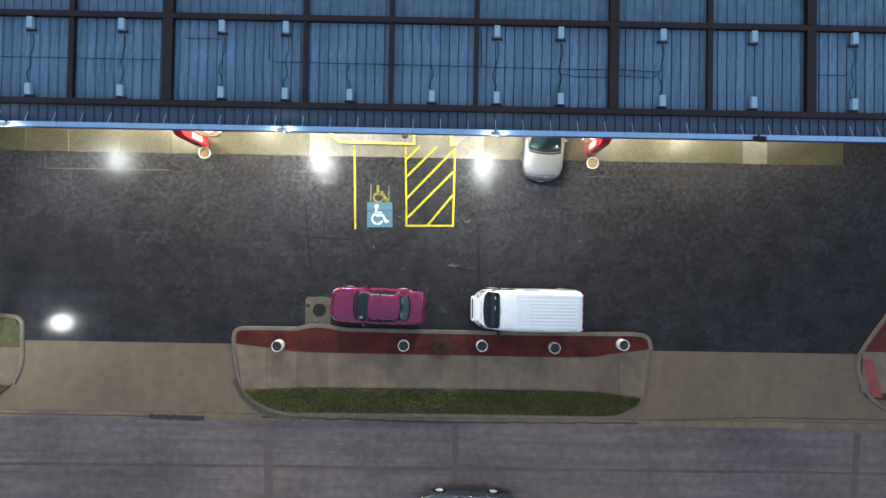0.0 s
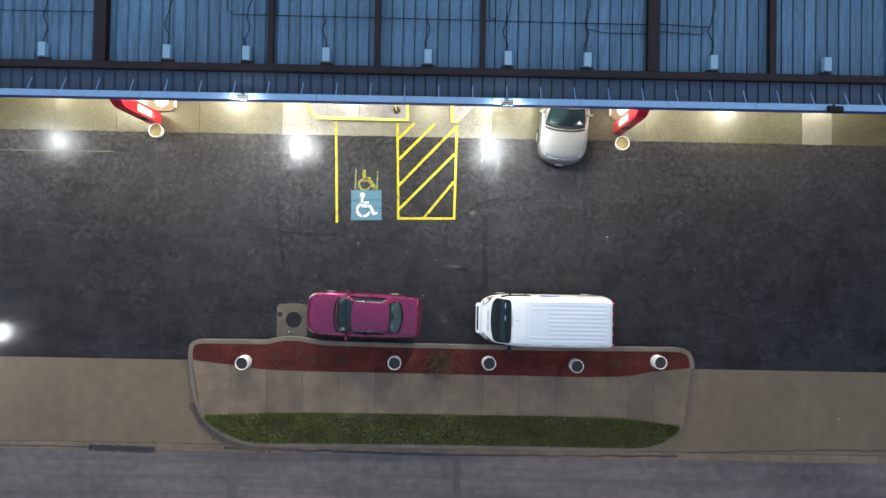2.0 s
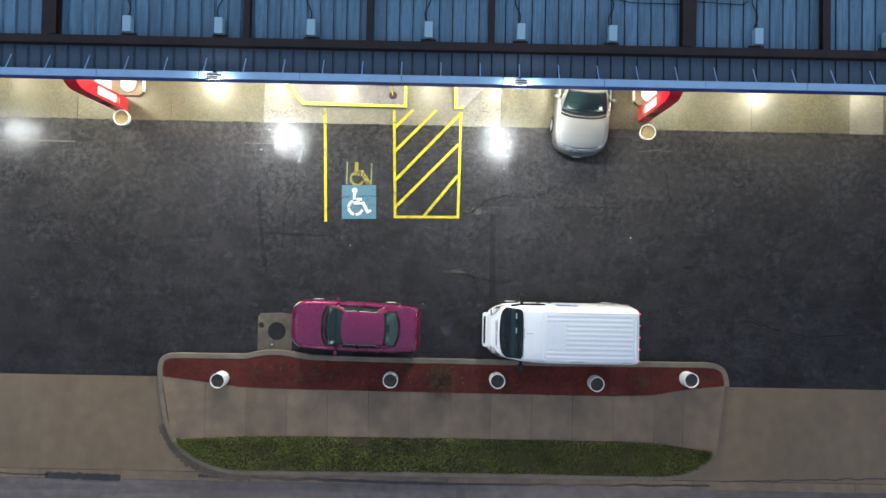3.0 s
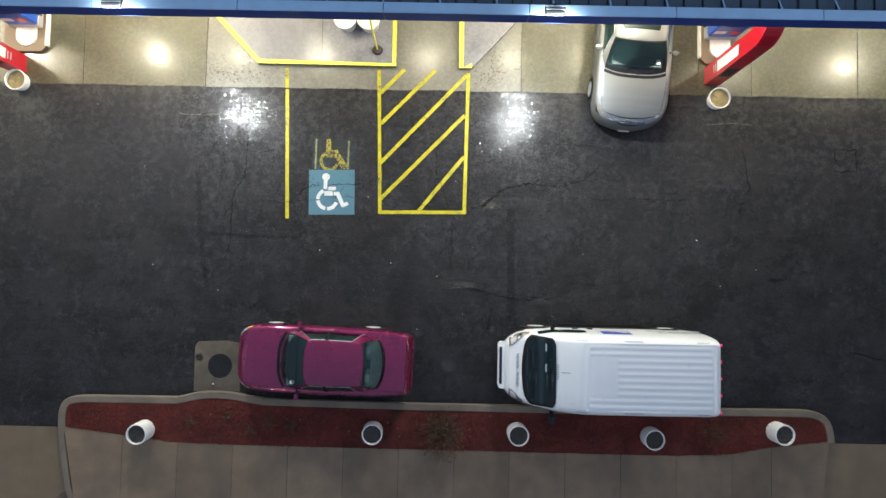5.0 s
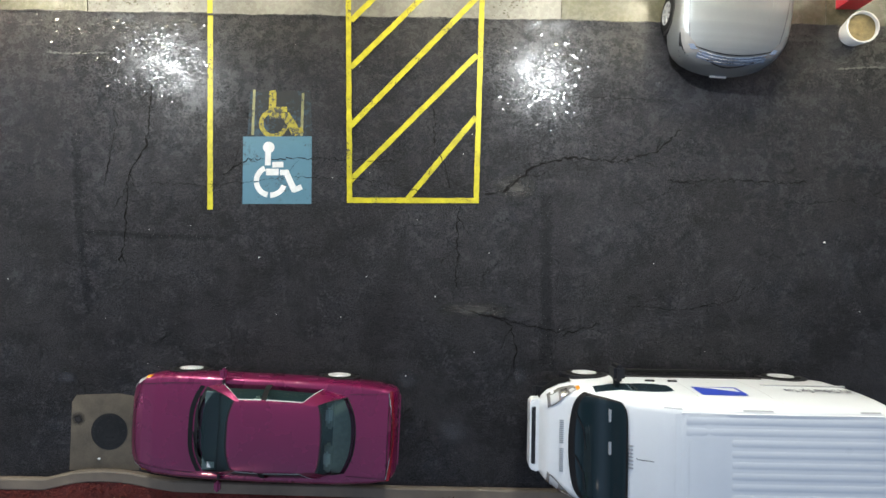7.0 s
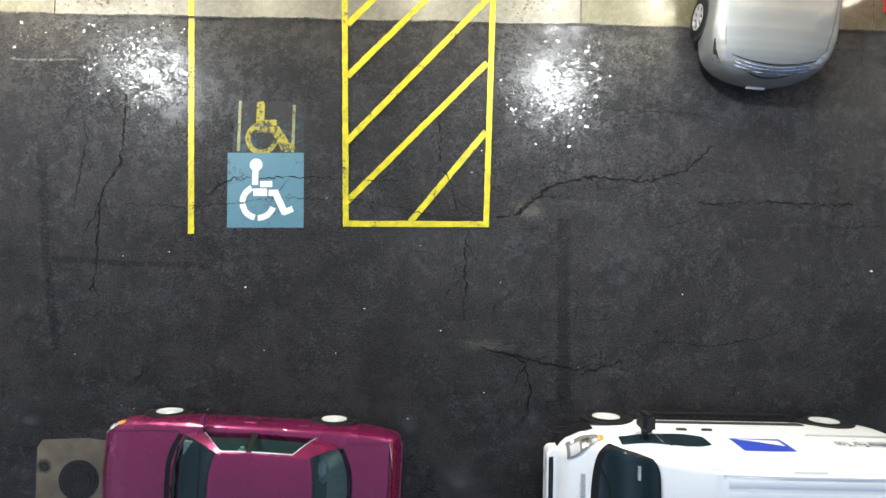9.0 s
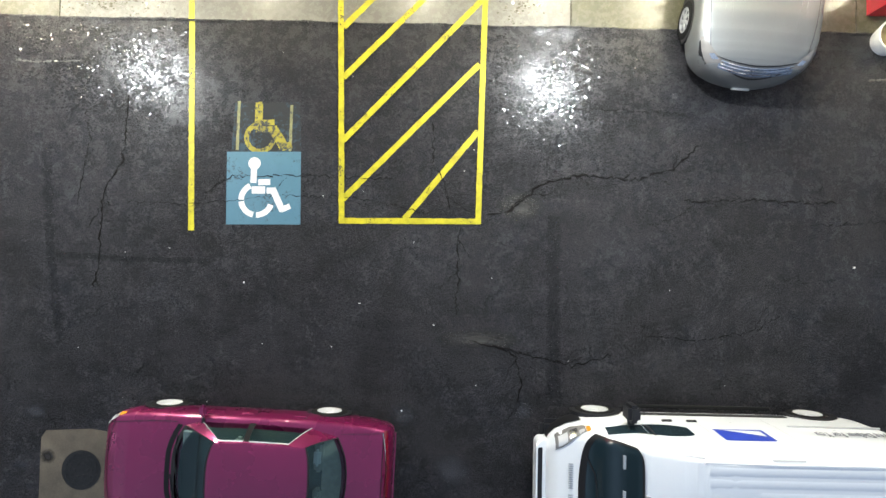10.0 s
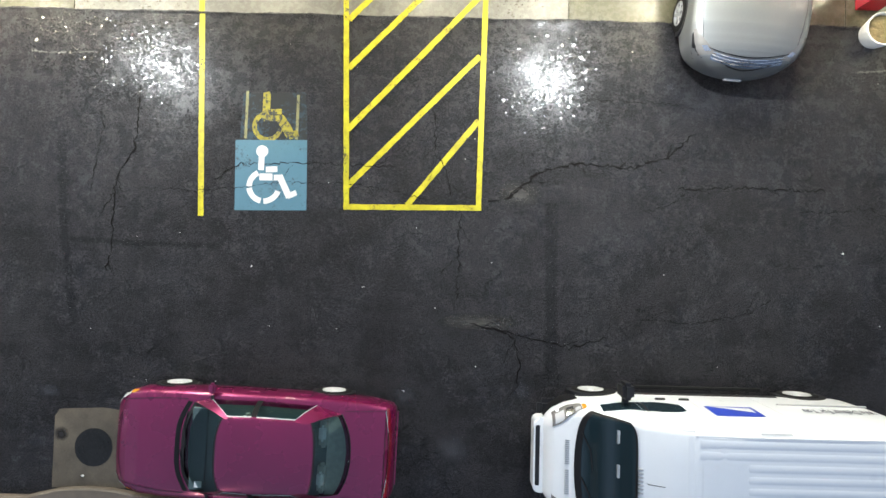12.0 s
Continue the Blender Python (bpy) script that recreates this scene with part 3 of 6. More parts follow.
def at_line(line, x):
    for (a, b), (c, d) in zip(line, line[1:]):
        if a <= x <= c:
            return b + (d - b) * (x - a) / (c - a)
    return line[0][1] if x < line[0][0] else line[-1][1]


# sidewalk slabs
walk_x = [-9.72, -8.08] + [-8.08 + 1.52 * i for i in range(1, 12)] + [9.72, 11.3]
for a, b in zip(walk_x, walk_x[1:]):
    a2, b2 = a + 0.004, b - 0.004
    lo_a, lo_b = at_line(ISL_LOW, max(a2, -9.2)), at_line(ISL_LOW, b2)
    pts = [(a2 + (0.45 if a < -9 else 0), lo_a), (b2 - (0.3 if b > 11 else 0), lo_b), (b2, at_line(ISL_MID, b2)), (a2, at_line(ISL_MID, a2))]
    part("sidewalk_slab", add_prism(B(), pts, -0.1, 0.125), M_WALKC, island)
bm = B()
add_prism(bm, [(-9.6, -7.6), (-9.0, -8.7), (-8.0, -9.3), (-6.6, -9.55), (8.9, -9.48), (10.2, -9.15), (10.85, -8.5), (11.3, -6.1), (11.2, -5.4), (10.6, -5.25), (-9.0, -5.25), (-9.7, -5.6), (-9.75, -6.2)], -0.1, 0.09)
part("soil", bm, M_SOIL, island)


def bed(name, xs, lo, hi, z, amp, mat, root, step=0.11, seed=3):
    """An uneven sheet between two lines."""
    bm = B()
    nx = int((xs[1] - xs[0]) / step)
    rows = []
    for i in range(nx + 1):
        x = xs[0] + (xs[1] - xs[0]) * i / nx
        y0, y1 = lo(x), hi(x)
        k = 12
        rows.append([bm.verts.new((x, y0 + (y1 - y0) * j / k, z + amp * noise.noise(Vector((x * 2.3 + seed, (y0 + (y1 - y0) * j / k) * 2.3, 0))) + amp * 0.5 * noise.noise(Vector((x * 9, (y0 + (y1 - y0) * j / k) * 9, seed))))) for j in range(k + 1)])
    for a, b in zip(rows, rows[1:]):
        for j in range(len(a) - 1):
            bm.faces.new((a[j], b[j], b[j + 1], a[j + 1]))
    return part(name, bm, mat, root)


top_path = outline()
def top_inner(x):
    return at_line([(p[0], p[1] - 0.21) for p in top_path if -9.6 < p[0] < 11.25 and p[1] > -5.6], x)


def low_inner(x):
    pts = sorted((p[0], p[1] + 0.16) for p in street_side() if p[1] < -8.0)
    return at_line(pts, x)


bed("mulch_bed", (-9.72, 11.3), lambda x: at_line(ISL_MID, x), top_inner, 0.115, 0.03, M_MULCH, island)
bed("turf", (-9.2, 10.9), low_inner, lambda x: at_line(ISL_LOW, x), 0.10, 0.02, M_SOIL, island, 0.2)

# side islands, mostly out of sight
for name, sx in (("planted_island", -1), ("planted_island", 1)):
    root = thing(name, "kerbed corner island with grass beside the driveway" if sx < 0 else "kerbed corner island with red mulch and a red ramp", "traffic island", kind="structure")
    if sx < 0:
        path = curve_pts((-20.75, -8.3), (-20.15, -7.2), (-20.38, -6.6), (-20.38, -5.9), 6) + curve_pts((-20.38, -5.5), (-20.4, -4.85), (-20.8, -4.78), (-21.4, -4.78), 5) + [(-30, -4.78)]
        kerb_run(root, path[::-1], 0.17, 0.14, 3)
        part("turf", add_prism(B(), [(-30, -6.3), (-20.5, -6.45), (-20.52, -5.5), (-20.9, -4.95), (-30, -4.95)], -0.1, 0.10), M_TURF, root)
        part("sidewalk_slab", add_prism(B(), [(-30, -8.6), (-20.95, -8.3), (-20.5, -7.2), (-20.5, -6.46), (-30, -6.31)], -0.1, 0.11), M_WALKC, root)
        part("turf", add_prism(B(), [(-30, -9.5), (-21.9, -9.2), (-21.0, -8.4), (-30, -8.62)], -0.1, 0.10), M_SOIL, root)
    else:
        path = curve_pts((23.6, -3.7), (22.9, -4.7), (22.4, -5.3), (22.0, -6.0), 5) + curve_pts((21.9, -6.3), (21.75, -7.6), (22.3, -8.4), (23.4, -8.95), 8) + [(30, -9.3)]
        kerb_run(root, path[::-1], 0.17, 0.14, 3)
        part("mulch_bed", add_prism(B(), [(22.2, -5.95), (30, -6.0), (30, -2), (24.5, -2.6), (22.9, -5.0)], -0.1, 0.11), M_MULCH, root)
        part("sidewalk_slab", add_prism(B(), [(22.1, -8.0), (30, -8.4), (30, -6.01), (22.15, -5.96)], -0.1, 0.12), M_WALKC, root)
        part("ramp_strip", add_prism(B(), [(22.62, -8.25), (23.15, -8.25), (22.65, -6.36), (22.13, -6.36)], 0.1, 0.126), M_DULLRED, root, "red-painted ramp strip")
        part("turf", add_prism(B(), [(22.4, -8.3), (30, -9.2), (30, -8.41), (22.3, -8.05)], -0.1, 0.10), M_SOIL, root)


# ---- canopy
DECK_Z = 4.0
canopy = thing("canopy", "long flat filling station canopy with blue fascia", "canopy", kind="structure")
CAN_X0, CAN_X1, CAN_Y1 = -28.0, 28.0, 20.0


def deck_panel(w, length):
    bm = B()
    prof = [(0.012, 0.0), (0.012, 0.045), (0.030, 0.05), (0.045, 0.008), (w * 0.5, 0.002), (w * 0.5 + 0.03, 0.010), (w * 0.5 + 0.06, 0.002), (w - 0.02, 0.008), (w - 0.016, 0.03), (w - 0.016, 0.0)]
    add_loft(bm, [[(x, y, z) for x, z in prof] for y in (0.0, length)])
    return mesh_of("deck_panel", bm, M_DECK)


PW = 0.415
for y0, y1 in ((4.06, 5.02), (5.03, 8.93)):
    me = deck_panel(PW, y1 - y0)
    # the front strip of panels takes a darker blue-grey
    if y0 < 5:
        me.materials[0] = M_DECKEDGE
    for i in range(106):
        ob = new("deck_panel", me)
        ob.parent = canopy
        ob.location = (-22.0 + PW * i, y0, DECK_Z)
bm = B()
for y0, y1 in ((8.94, 12.74), (12.75, CAN_Y1)):
    for i in range(106):
        x = -22.0 + PW * i
        add_box(bm, x + 0.004, x + 0.04, y0, y1, DECK_Z, DECK_Z + 0.05)
        add_box(bm, x + 0.04, x + PW, y0, y1, DECK_Z, DECK_Z + 0.006)
tagged(part("deck_panels", bm, M_DECK, canopy), kind="stuff")
part("deck_end", add_box(B(), CAN_X0, -22.0, 4.06, CAN_Y1, DECK_Z - 0.02, DECK_Z + 0.01), M_DECK, canopy)
part("deck_end", add_box(B(), 22.0, CAN_X1, 4.06, CAN_Y1, DECK_Z - 0.02, DECK_Z + 0.01), M_DECK, canopy)
# dark sheet added below the panel gaps, standing in for shade along the ribs
part("dark_undersheet", add_box(B(), CAN_X0, CAN_X1, 4.02, CAN_Y1, DECK_Z - 0.03, DECK_Z - 0.021), M_RUST, canopy)
part("soffit", add_box(B(), CAN_X0, CAN_X1, 3.92, CAN_Y1, DECK_Z - 0.08, DECK_Z - 0.032), M_SOFFIT, canopy)


def i_beam(length, w, h):
    """Steel beam along x from its start, resting on z = 0."""
    bm = B()
    t = 0.02
    add_box(bm, 0, length, -w / 2, w / 2, 0, t)
    add_box(bm, 0, length, -0.012, 0.012, t, h - t)
    add_box(bm, 0, length, -w / 2, w / 2, h - t, h)
    return bm


for by in (5.05, 8.94, 12.75, 16.2):
    ob = part("purlin", i_beam(CAN_X1 - CAN_X0, 0.25, 0.26), M_RUST, canopy)
    ob.location = (CAN_X0, by, DECK_Z + 0.05)
for bx, w, h in ((-20.2, 0.2, 0.2), (-15.9, 0.2, 0.2), (-11.62, 0.42, 0.29), (-5.57, 0.2, 0.2), (-1.75, 0.2, 0.2), (2.03, 0.2, 0.2), (8.14, 0.42, 0.29), (12.44, 0.24, 0.2), (16.92, 0.42, 0.29), (21.3, 0.2, 0.2)):
    for y0, y1 in ((5.18, 8.81), (9.07, 12.62), (12.88, CAN_Y1)):
        ob = part("girder" if w > 0.3 else "cross_beam", i_beam(y1 - y0, w, h), M_RUST, canopy)
        ob.matrix_basis = pose(bx, y0, DECK_Z + 0.052, 0, 0, 90)
for bx in (-11.62, 8.14, 16.92):
    part("column", add_box(B(), bx - 0.12, bx + 0.12, 8.6, 8.9, 0.02, DECK_Z - 0.08), M_SOFFIT, canopy)

# fascia: pale cap strips over a deep blue face
cx = -28.9
while cx < CAN_X1:
    part("cap", add_box(B(), cx + 0.008, cx + 3.125, 3.88, 4.11, 4.30, 4.345, 0.012), M_CAP, canopy, "pale blue metal cap strip")
    part("fascia_panel", add_box(B(), cx + 0.006, cx + 3.127, 3.90, 3.93, 3.88, 4.298, 0.006), M_FASCIA, canopy, "deep blue fascia panel")
    cx += 3.13
part("fascia_back", add_box(B(), CAN_X0, CAN_X1, 3.935, 3.95, 3.9, 4.295), M_BOX, canopy)
me = mesh_of("bracket", add_tube(B(), [(0, 4.10, 4.29), (0, 4.35, 4.16), (0, 4.62, 4.03)], 0.018, 5), M_CAP)
for i in range(44):
    ob = new("bracket", me)
    ob.parent = canopy
    ob.location.x = -26.4 + 1.222 * i


def light_box():
    root = thing("canopy_light_box", "white metal housing of a recessed canopy light", "light fixture", group="canopy light boxes")
    part("housing", add_box(B(), -0.13, 0.13, -0.25, 0.25, 0.03, 0.27, 0.015), M_CBOX, root)
    part("mounting_plate", add_box(B(), -0.24, 0.24, -0.36, -0.24, 0.05, 0.075, 0.004), M_RUST, root)
    part("lens", add_box(B(), -0.65, -0.19, 0.35, 0.81, -0.11, -0.085, 0.004), M_CLENS, root, "glowing warm lens")
    return root


proto = None
row1 = (-17.77, -13.72, -9.28, -6.45, 2.94, 5.78, 10.34, 14.41, 18.91)
for bx, by in [(x, 5.57) for x in BOX_X] + [(x, 8.53) for x in row1]:
    if proto is None:
        proto = light_box()
        proto.matrix_world = pose(bx, by, DECK_Z + 0.02)
    else:
        copy_thing(proto, pose(bx, by, DECK_Z + 0.02))


# flood lights on the fascia
def flood():
    root = thing("flood_light_fixture", "bright flood light clamped on the canopy edge", "flood light", group="flood lights")
    part("housing", add_box(B(), -0.22, 0.22, -0.10, 0.10, 0.06, 0.12, 0.012), M_BLACK, root)
    part("bracket", add_box(B(), -0.03, 0.03, 0.08, 0.20, -0.09, 0.08, 0.006), M_BLACK, root)
    for k in (-0.07, 0.0, 0.07):
        part("cooling_fin", add_box(B(), -0.20, 0.20, k - 0.012, k + 0.012, 0.121, 0.16, 0.003), M_BOX, root)
    part("lens", add_box(B(), -0.20, 0.20, -0.09, 0.08, 0.045, 0.058, 0.003), M_LENS, root, "glaring white lens")
    return root


f0 = flood()
f0.matrix_world = pose(FLOOD_X[0], FLOOD_Y, 4.42, -14)
for fx in FLOOD_X[1:]:
    copy_thing(f0, pose(fx, FLOOD_Y, 4.42, -14))
dead = thing("dark_flood_light", "unlit black flood light on the canopy edge", "flood light")
part("housing", add_box(B(), -0.28, 0.28, -0.12, 0.12, 0.03, 0.16, 0.03, 2), M_BLACK, dead)
part("bracket", add_box(B(), -0.04, 0.04, 0.05, 0.25, 0.0, 0.05, 0.005), M_BLACK, dead)
dead.matrix_world = pose(14.56, 3.88, 4.345, -10, 0, -3)


# ---- painted markings
def marking(name, bm, mat, label, category="road marking"):
    ob = tagged(new(name, mesh_of(name, bm, mat)), label, category)
    return ob


def stripe(p, q, w, z=0.004):
    d = (Vector(q) - Vector(p)).normalized()
    s = Vector((-d.y, d.x)) * w / 2
    bm = B()
    k = max(2, int((Vector(q) - Vector(p)).length / 0.08))
    rng = random.Random(int(abs(p[0] * 977 + p[1] * 331)))
    L, R = [], []
    for i in range(k + 1):
        c = Vector(p).lerp(Vector(q), i / k)
        L.append(c + s * (1 + rng.uniform(-0.09, 0.06)))
        R.append(c - s * (1 + rng.uniform(-0.09, 0.06)))
    add_prism(bm, [tuple(v) for v in L + R[::-1]], z - 0.003, z)
    return bm


bay = marking("bay_line", stripe((-3.884, 3.515), (-3.775, -0.18), 0.10), M_YELLOW, "straight yellow painted parking bay line")
part("line_end", stripe((-3.90, 4.10), (-3.885, 3.53), 0.10, 0.0245), M_YELLOW, bay)
hatch = thing("access_aisle", "yellow hatched access aisle painted on asphalt", "road marking")
AIS = [((-1.285, 4.10), (-1.165, 0.0)), ((1.25, 4.05), (1.20, 0.035)), ((-1.215, 0.045), (1.25, 0.085))]
for p, q in AIS:
    part("border_line", stripe(p, q, 0.10, 0.024 if p[1] > 4 else 0.0045), M_YELLOW, hatch)
for p, q in (((-1.22, 3.44), (-0.56, 4.12)), ((-1.20, 2.55), (0.32, 4.12)), ((-1.18, 1.44), (1.2, 3.98)), ((-1.16, 0.42), (1.17, 2.84)), ((-0.08, 0.10), (1.17, 1.66))):
    part("hatch_line", stripe(p, q, 0.105, 0.026 if q[1] > 3.6 else 0.006), M_YELLOW, hatch)


def wheelchair():
    """The access symbol: head, back, arm, seat, leg and an open wheel, each stroke a hair above the last."""
    bm = B()
    level = [0.003]

    def stroke(pts, w):
        level[0] += 0.0003
        add_ribbon(bm, pts, w, level[0])

    add_cyl(bm, -0.16, 0.43, 0, 0.003, 0.108, 20)
    stroke([(-0.168, 0.36), (-0.176, 0.09)], 0.105)
    stroke([(-0.09, 0.10), (0.117, 0.105)], 0.105)
    stroke([(-0.205, -0.035), (0.03, -0.035)], 0.125)
    stroke([(0.055, -0.045), (0.20, -0.045)], 0.105)
    stroke([(0.155, -0.01), (0.335, -0.40)], 0.115)
    stroke([(0.30, -0.385), (0.465, -0.315)], 0.10)
    for a0, a1 in ((114, 180), (186, 262), (269, 346)):
        stroke([(-0.12 + 0.265 * math.cos(radians(a)), -0.205 + 0.265 * math.sin(radians(a))) for a in range(a0, a1 + 1, 6)], 0.10)
    return bm


badge = thing("access_sign_marking", "white wheelchair symbol on a worn blue painted square", "road marking", pose(-2.54, 0.585, 0, 0, 0, 1.2))
part("blue_square", add_box(B(), -0.645, 0.645, -0.635, 0.635, 0.0, 0.005), M_BLUEP, badge)
ob = part("symbol", wheelchair(), M_WHITEP, badge, "white wheelchair symbol")
ob.location = (0.0, 0.0, 0.0055)
marking("old_painted_square", add_prism(B(), [(-3.12, 1.20), (-1.90, 1.22), (-1.95, 2.10), (-3.08, 2.06)], 0.0, 0.0022), M_OLDBLUE, "faded blue painted square worn through to asphalt")
bm = B()
for k, (pts, w) in enumerate((
        ([(-0.03, 1.49), (-0.15, 1.46)], 0.07), ([(-0.09, 1.46), (-0.10, 1.02)], 0.135),
        ([(-0.02, 1.145), (0.18, 1.15)], 0.10), ([(-0.14, 1.03), (0.20, 1.03)], 0.11),
        ([(0.14, 1.05), (0.27, 0.86), (0.35, 0.70)], 0.17), ([(0.30, 0.70), (0.48, 0.76)], 0.12),
        ([(-0.07 + 0.235 * math.cos(radians(a)), 0.88 + 0.235 * math.sin(radians(a))) for a in range(108, 351, 6)], 0.085))):
    add_ribbon(bm, pts, w, 0.0025 + 0.0003 * k)
old = marking("old_access_symbol", bm, M_OLDYEL, "worn yellow wheelchair symbol on asphalt")
old.matrix_world = pose(-2.54, 0.585, 0, 0, 0, 1.2)
for gx, y1 in ((-3.02, 2.10), (-2.10, 2.05)):
    marking("ghost_line", stripe((gx, 1.24), (gx + 0.01, y1), 0.05, 0.0035), M_OLDLINE, "faint worn pale line beside the old symbol")


# ---- vehicles; each is built nose towards +x, on z = 0
def glass_material(name, tint):
    m = bpy.data.materials.new(name)
    m.use_nodes = True
    n, l = m.node_tree.nodes, m.node_tree.links
    n.remove(n["Principled BSDF"])
    tr, gl, mx, fr = n.new("ShaderNodeBsdfTransparent"), n.new("ShaderNodeBsdfGlossy"), n.new("ShaderNodeMixShader"), n.new("ShaderNodeFresnel")
    tr.inputs["Color"].default_value = (*tint, 1)
    gl.inputs["Roughness"].default_value = 0.04
    fr.inputs["IOR"].default_value = 1.52
    l.new(fr.outputs[0], mx.inputs[0])
    l.new(tr.outputs[0], mx.inputs[1])
    l.new(gl.outputs[0], mx.inputs[2])
    l.new(mx.outputs[0], n["Material Output"].inputs["Surface"])
    return m


M_WINDOW = glass_material("car_window", (0.64, 0.78, 0.76))
M_SEAT = material("grey_seat_cloth", (0.42, 0.42, 0.37), 0.9, 0, 12.0, 0.2, 60, 0.2, 0.004)
M_DASH = plain("grey_green_trim", (0.075, 0.115, 0.115), 0.7)


def lerp_row(table, x):
    """Row of a table of (x, a, b, ...) at x."""
    if x <= table[0][0]:
        return table[0][1:]
    for r, s in zip(table, table[1:]):
        if r[0] <= x <= s[0]:
            f = (x - r[0]) / (s[0] - r[0])
            f = f * f * (3 - 2 * f) * 0.5 + f * 0.5
            return tuple(a + (b - a) * f for a, b in zip(r[1:], s[1:]))
    return table[-1][1:]


def hull_half(row):
    """Half a body section, from the sill over the shoulder to the middle of the top."""
    hw, zb, zs, zt = row
    c = zt - zs
    return [(hw * 0.86, zb), (hw * 0.965, zb + 0.06), (hw * 0.995, zb + 0.35 * (zs - zb)), (hw, zb + 0.62 * (zs - zb)), (hw * 0.985, zs - 0.07), (hw * 0.955, zs - 0.015), (hw * 0.90, zs + c * 0.22), (hw * 0.78, zs + c * 0.5), (hw * 0.55, zs + c * 0.78), (hw * 0.28, zs + c * 0.94), (0.0, zt)]


def van_half(row):
    hw, zb, zt, flat = row
    prof = [(0.86, 0.0), (0.975, 0.035), (1.0, 0.16), (1.0, 0.44), (0.99, 0.60), (0.965, 0.75), (0.935, 0.86), (0.90, 0.92), (0.855, 0.965), (0.81, 0.985), (0.76, 0.992), (0.40, 0.998), (0.0, 1.0)]
    return [(y * hw, zb + z * (zt - zb)) for y, z in prof]


def hull(table, half, step=0.09):
    bm = B()
    x0, x1 = table[0][0], table[-1][0]
    k = int((x1 - x0) / step)
    xs = sorted({round(x0 + (x1 - x0) * i / k, 4) for i in range(k + 1)} | {round(r[0], 4) for r in table})
    rings = []
    for x in xs:
        h = half(lerp_row(table, x))
        rings.append([(x, y, z) for y, z in h] + [(x, -y, z) for y, z in h[-2::-1]])
    add_loft(bm, rings)
    return bm


def top_z(table, half, x, y):
    h = half(lerp_row(table, x))[3:]
    y = abs(y)
    for (ya, za), (yb, zb) in zip(h, h[1:]):
        if yb <= y <= ya:
            return za + (zb - za) * ((ya - y) / (ya - yb) if ya > yb else 0)
    return h[0][1]


def side_y(table, half, x, z):
    h = half(lerp_row(table, x))
    for (ya, za), (yb, zb) in zip(h, h[1:]):
        if za <= z <= zb and zb > za:
            return ya + (yb - ya) * (z - za) / (zb - za)
    return h[3][0]


def skin(bm, f, u0, u1, v0, v1, nu, nv):
    g = [[bm.verts.new(f(u0 + (u1 - u0) * i / nu, v0 + (v1 - v0) * j / nv)) for j in range(nv + 1)] for i in range(nu + 1)]
    for a, b in zip(g, g[1:]):
        for j in range(nv):
            bm.faces.new((a[j], b[j], b[j + 1], a[j + 1]))
    return bm


def drape(bm, table, half, x0, x1, ya, yb, lift, nx=10, ny=4):
    """A sheet lying on the top of a hull."""
    return skin(bm, lambda u, v: (u, ya + (yb - ya) * v, top_z(table, half, u, ya + (yb - ya) * v) + lift), x0, x1, 0, 1, nx, ny)


def wheel(parent, x, y, r, side, rim_mat, w=0.21, spokes=0):
    tyre = B()
    prof = [(0.55 * r, -w / 2), (0.86 * r, -w / 2), (0.97 * r, -w * 0.40), (r, -w * 0.2), (r, w * 0.2), (0.97 * r, w * 0.40), (0.86 * r, w / 2), (0.60 * r, w / 2)]
    add_loft(tyre, [[(x + q * math.cos(a), y + s * side, r + q * math.sin(a)) for q, s in prof] for a in [2 * math.pi * i / 28 for i in range(29)]], closed=False, caps=False)
    t = part("wheel", tyre, M_RUBBER, parent, smooth=True)
    rim = B()
    if spokes:
        hub = B()
        add_loft(hub, [[(x + q * math.cos(a), y + s * side, r + q * math.sin(a)) for q, s in ((0.0, w * 0.2), (0.6 * r, w * 0.2))] for a in [2 * math.pi * i / 28 for i in range(29)]], closed=False, caps=False)
        part("brake_disc", hub, M_BLACK, t)
    rp = [(0.53 * r, w * 0.25), (0.55 * r, w * 0.49), (0.62 * r, w * 0.52), (0.66 * r, w * 0.47), (0.66 * r, 0.0)] if spokes else [(0.0, w * 0.50), (0.16 * r, w * 0.50), (0.20 * r, w * 0.44), (0.30 * r, w * 0.45), (0.54 * r, w * 0.48), (0.62 * r, w * 0.52), (0.66 * r, w * 0.47), (0.66 * r, 0.0)]
    add_loft(rim, [[(x + q * math.cos(a), y + s * side, r + q * math.sin(a)) for q, s in rp] for a in [2 * math.pi * i / 28 for i in range(29)]], closed=False, caps=False)
    rim_ob = part("rim", rim, rim_mat, t, smooth=True)
    for i in range(spokes):
        a = 2 * math.pi * i / spokes
        bm = add_box(B(), 0.02 * r, 0.58 * r, -0.026, 0.026, -0.03, 0.006, 0.006)
        bmesh.ops.transform(bm, matrix=Matrix.Translation((x, y + side * w * 0.47, r)) @ Matrix.Rotation(radians(-90 * side), 4, "X") @ Matrix.Rotation(a, 4, "Z"), verts=bm.verts)
        part("spoke", bm, rim_mat, t)
    return t


def arch(parent, x, y, r, side):
    bm = B()
    pts = [(x + r * math.cos(radians(a)), r * 0.86 + r * math.sin(radians(a))) for a in range(-20, 201, 10)]
    lo = [bm.verts.new((p, y + side * 0.004, max(0.16, q))) for p, q in pts]
    hi = [bm.verts.new((p, y - side * 0.12, max(0.16, q))) for p, q in pts]
    bm.faces.new(lo)
    for i in range(len(pts) - 1):
        bm.faces.new((lo[i], lo[i + 1], hi[i + 1], hi[i]))
    return part("wheel_arch", bm, M_BLACK, parent)


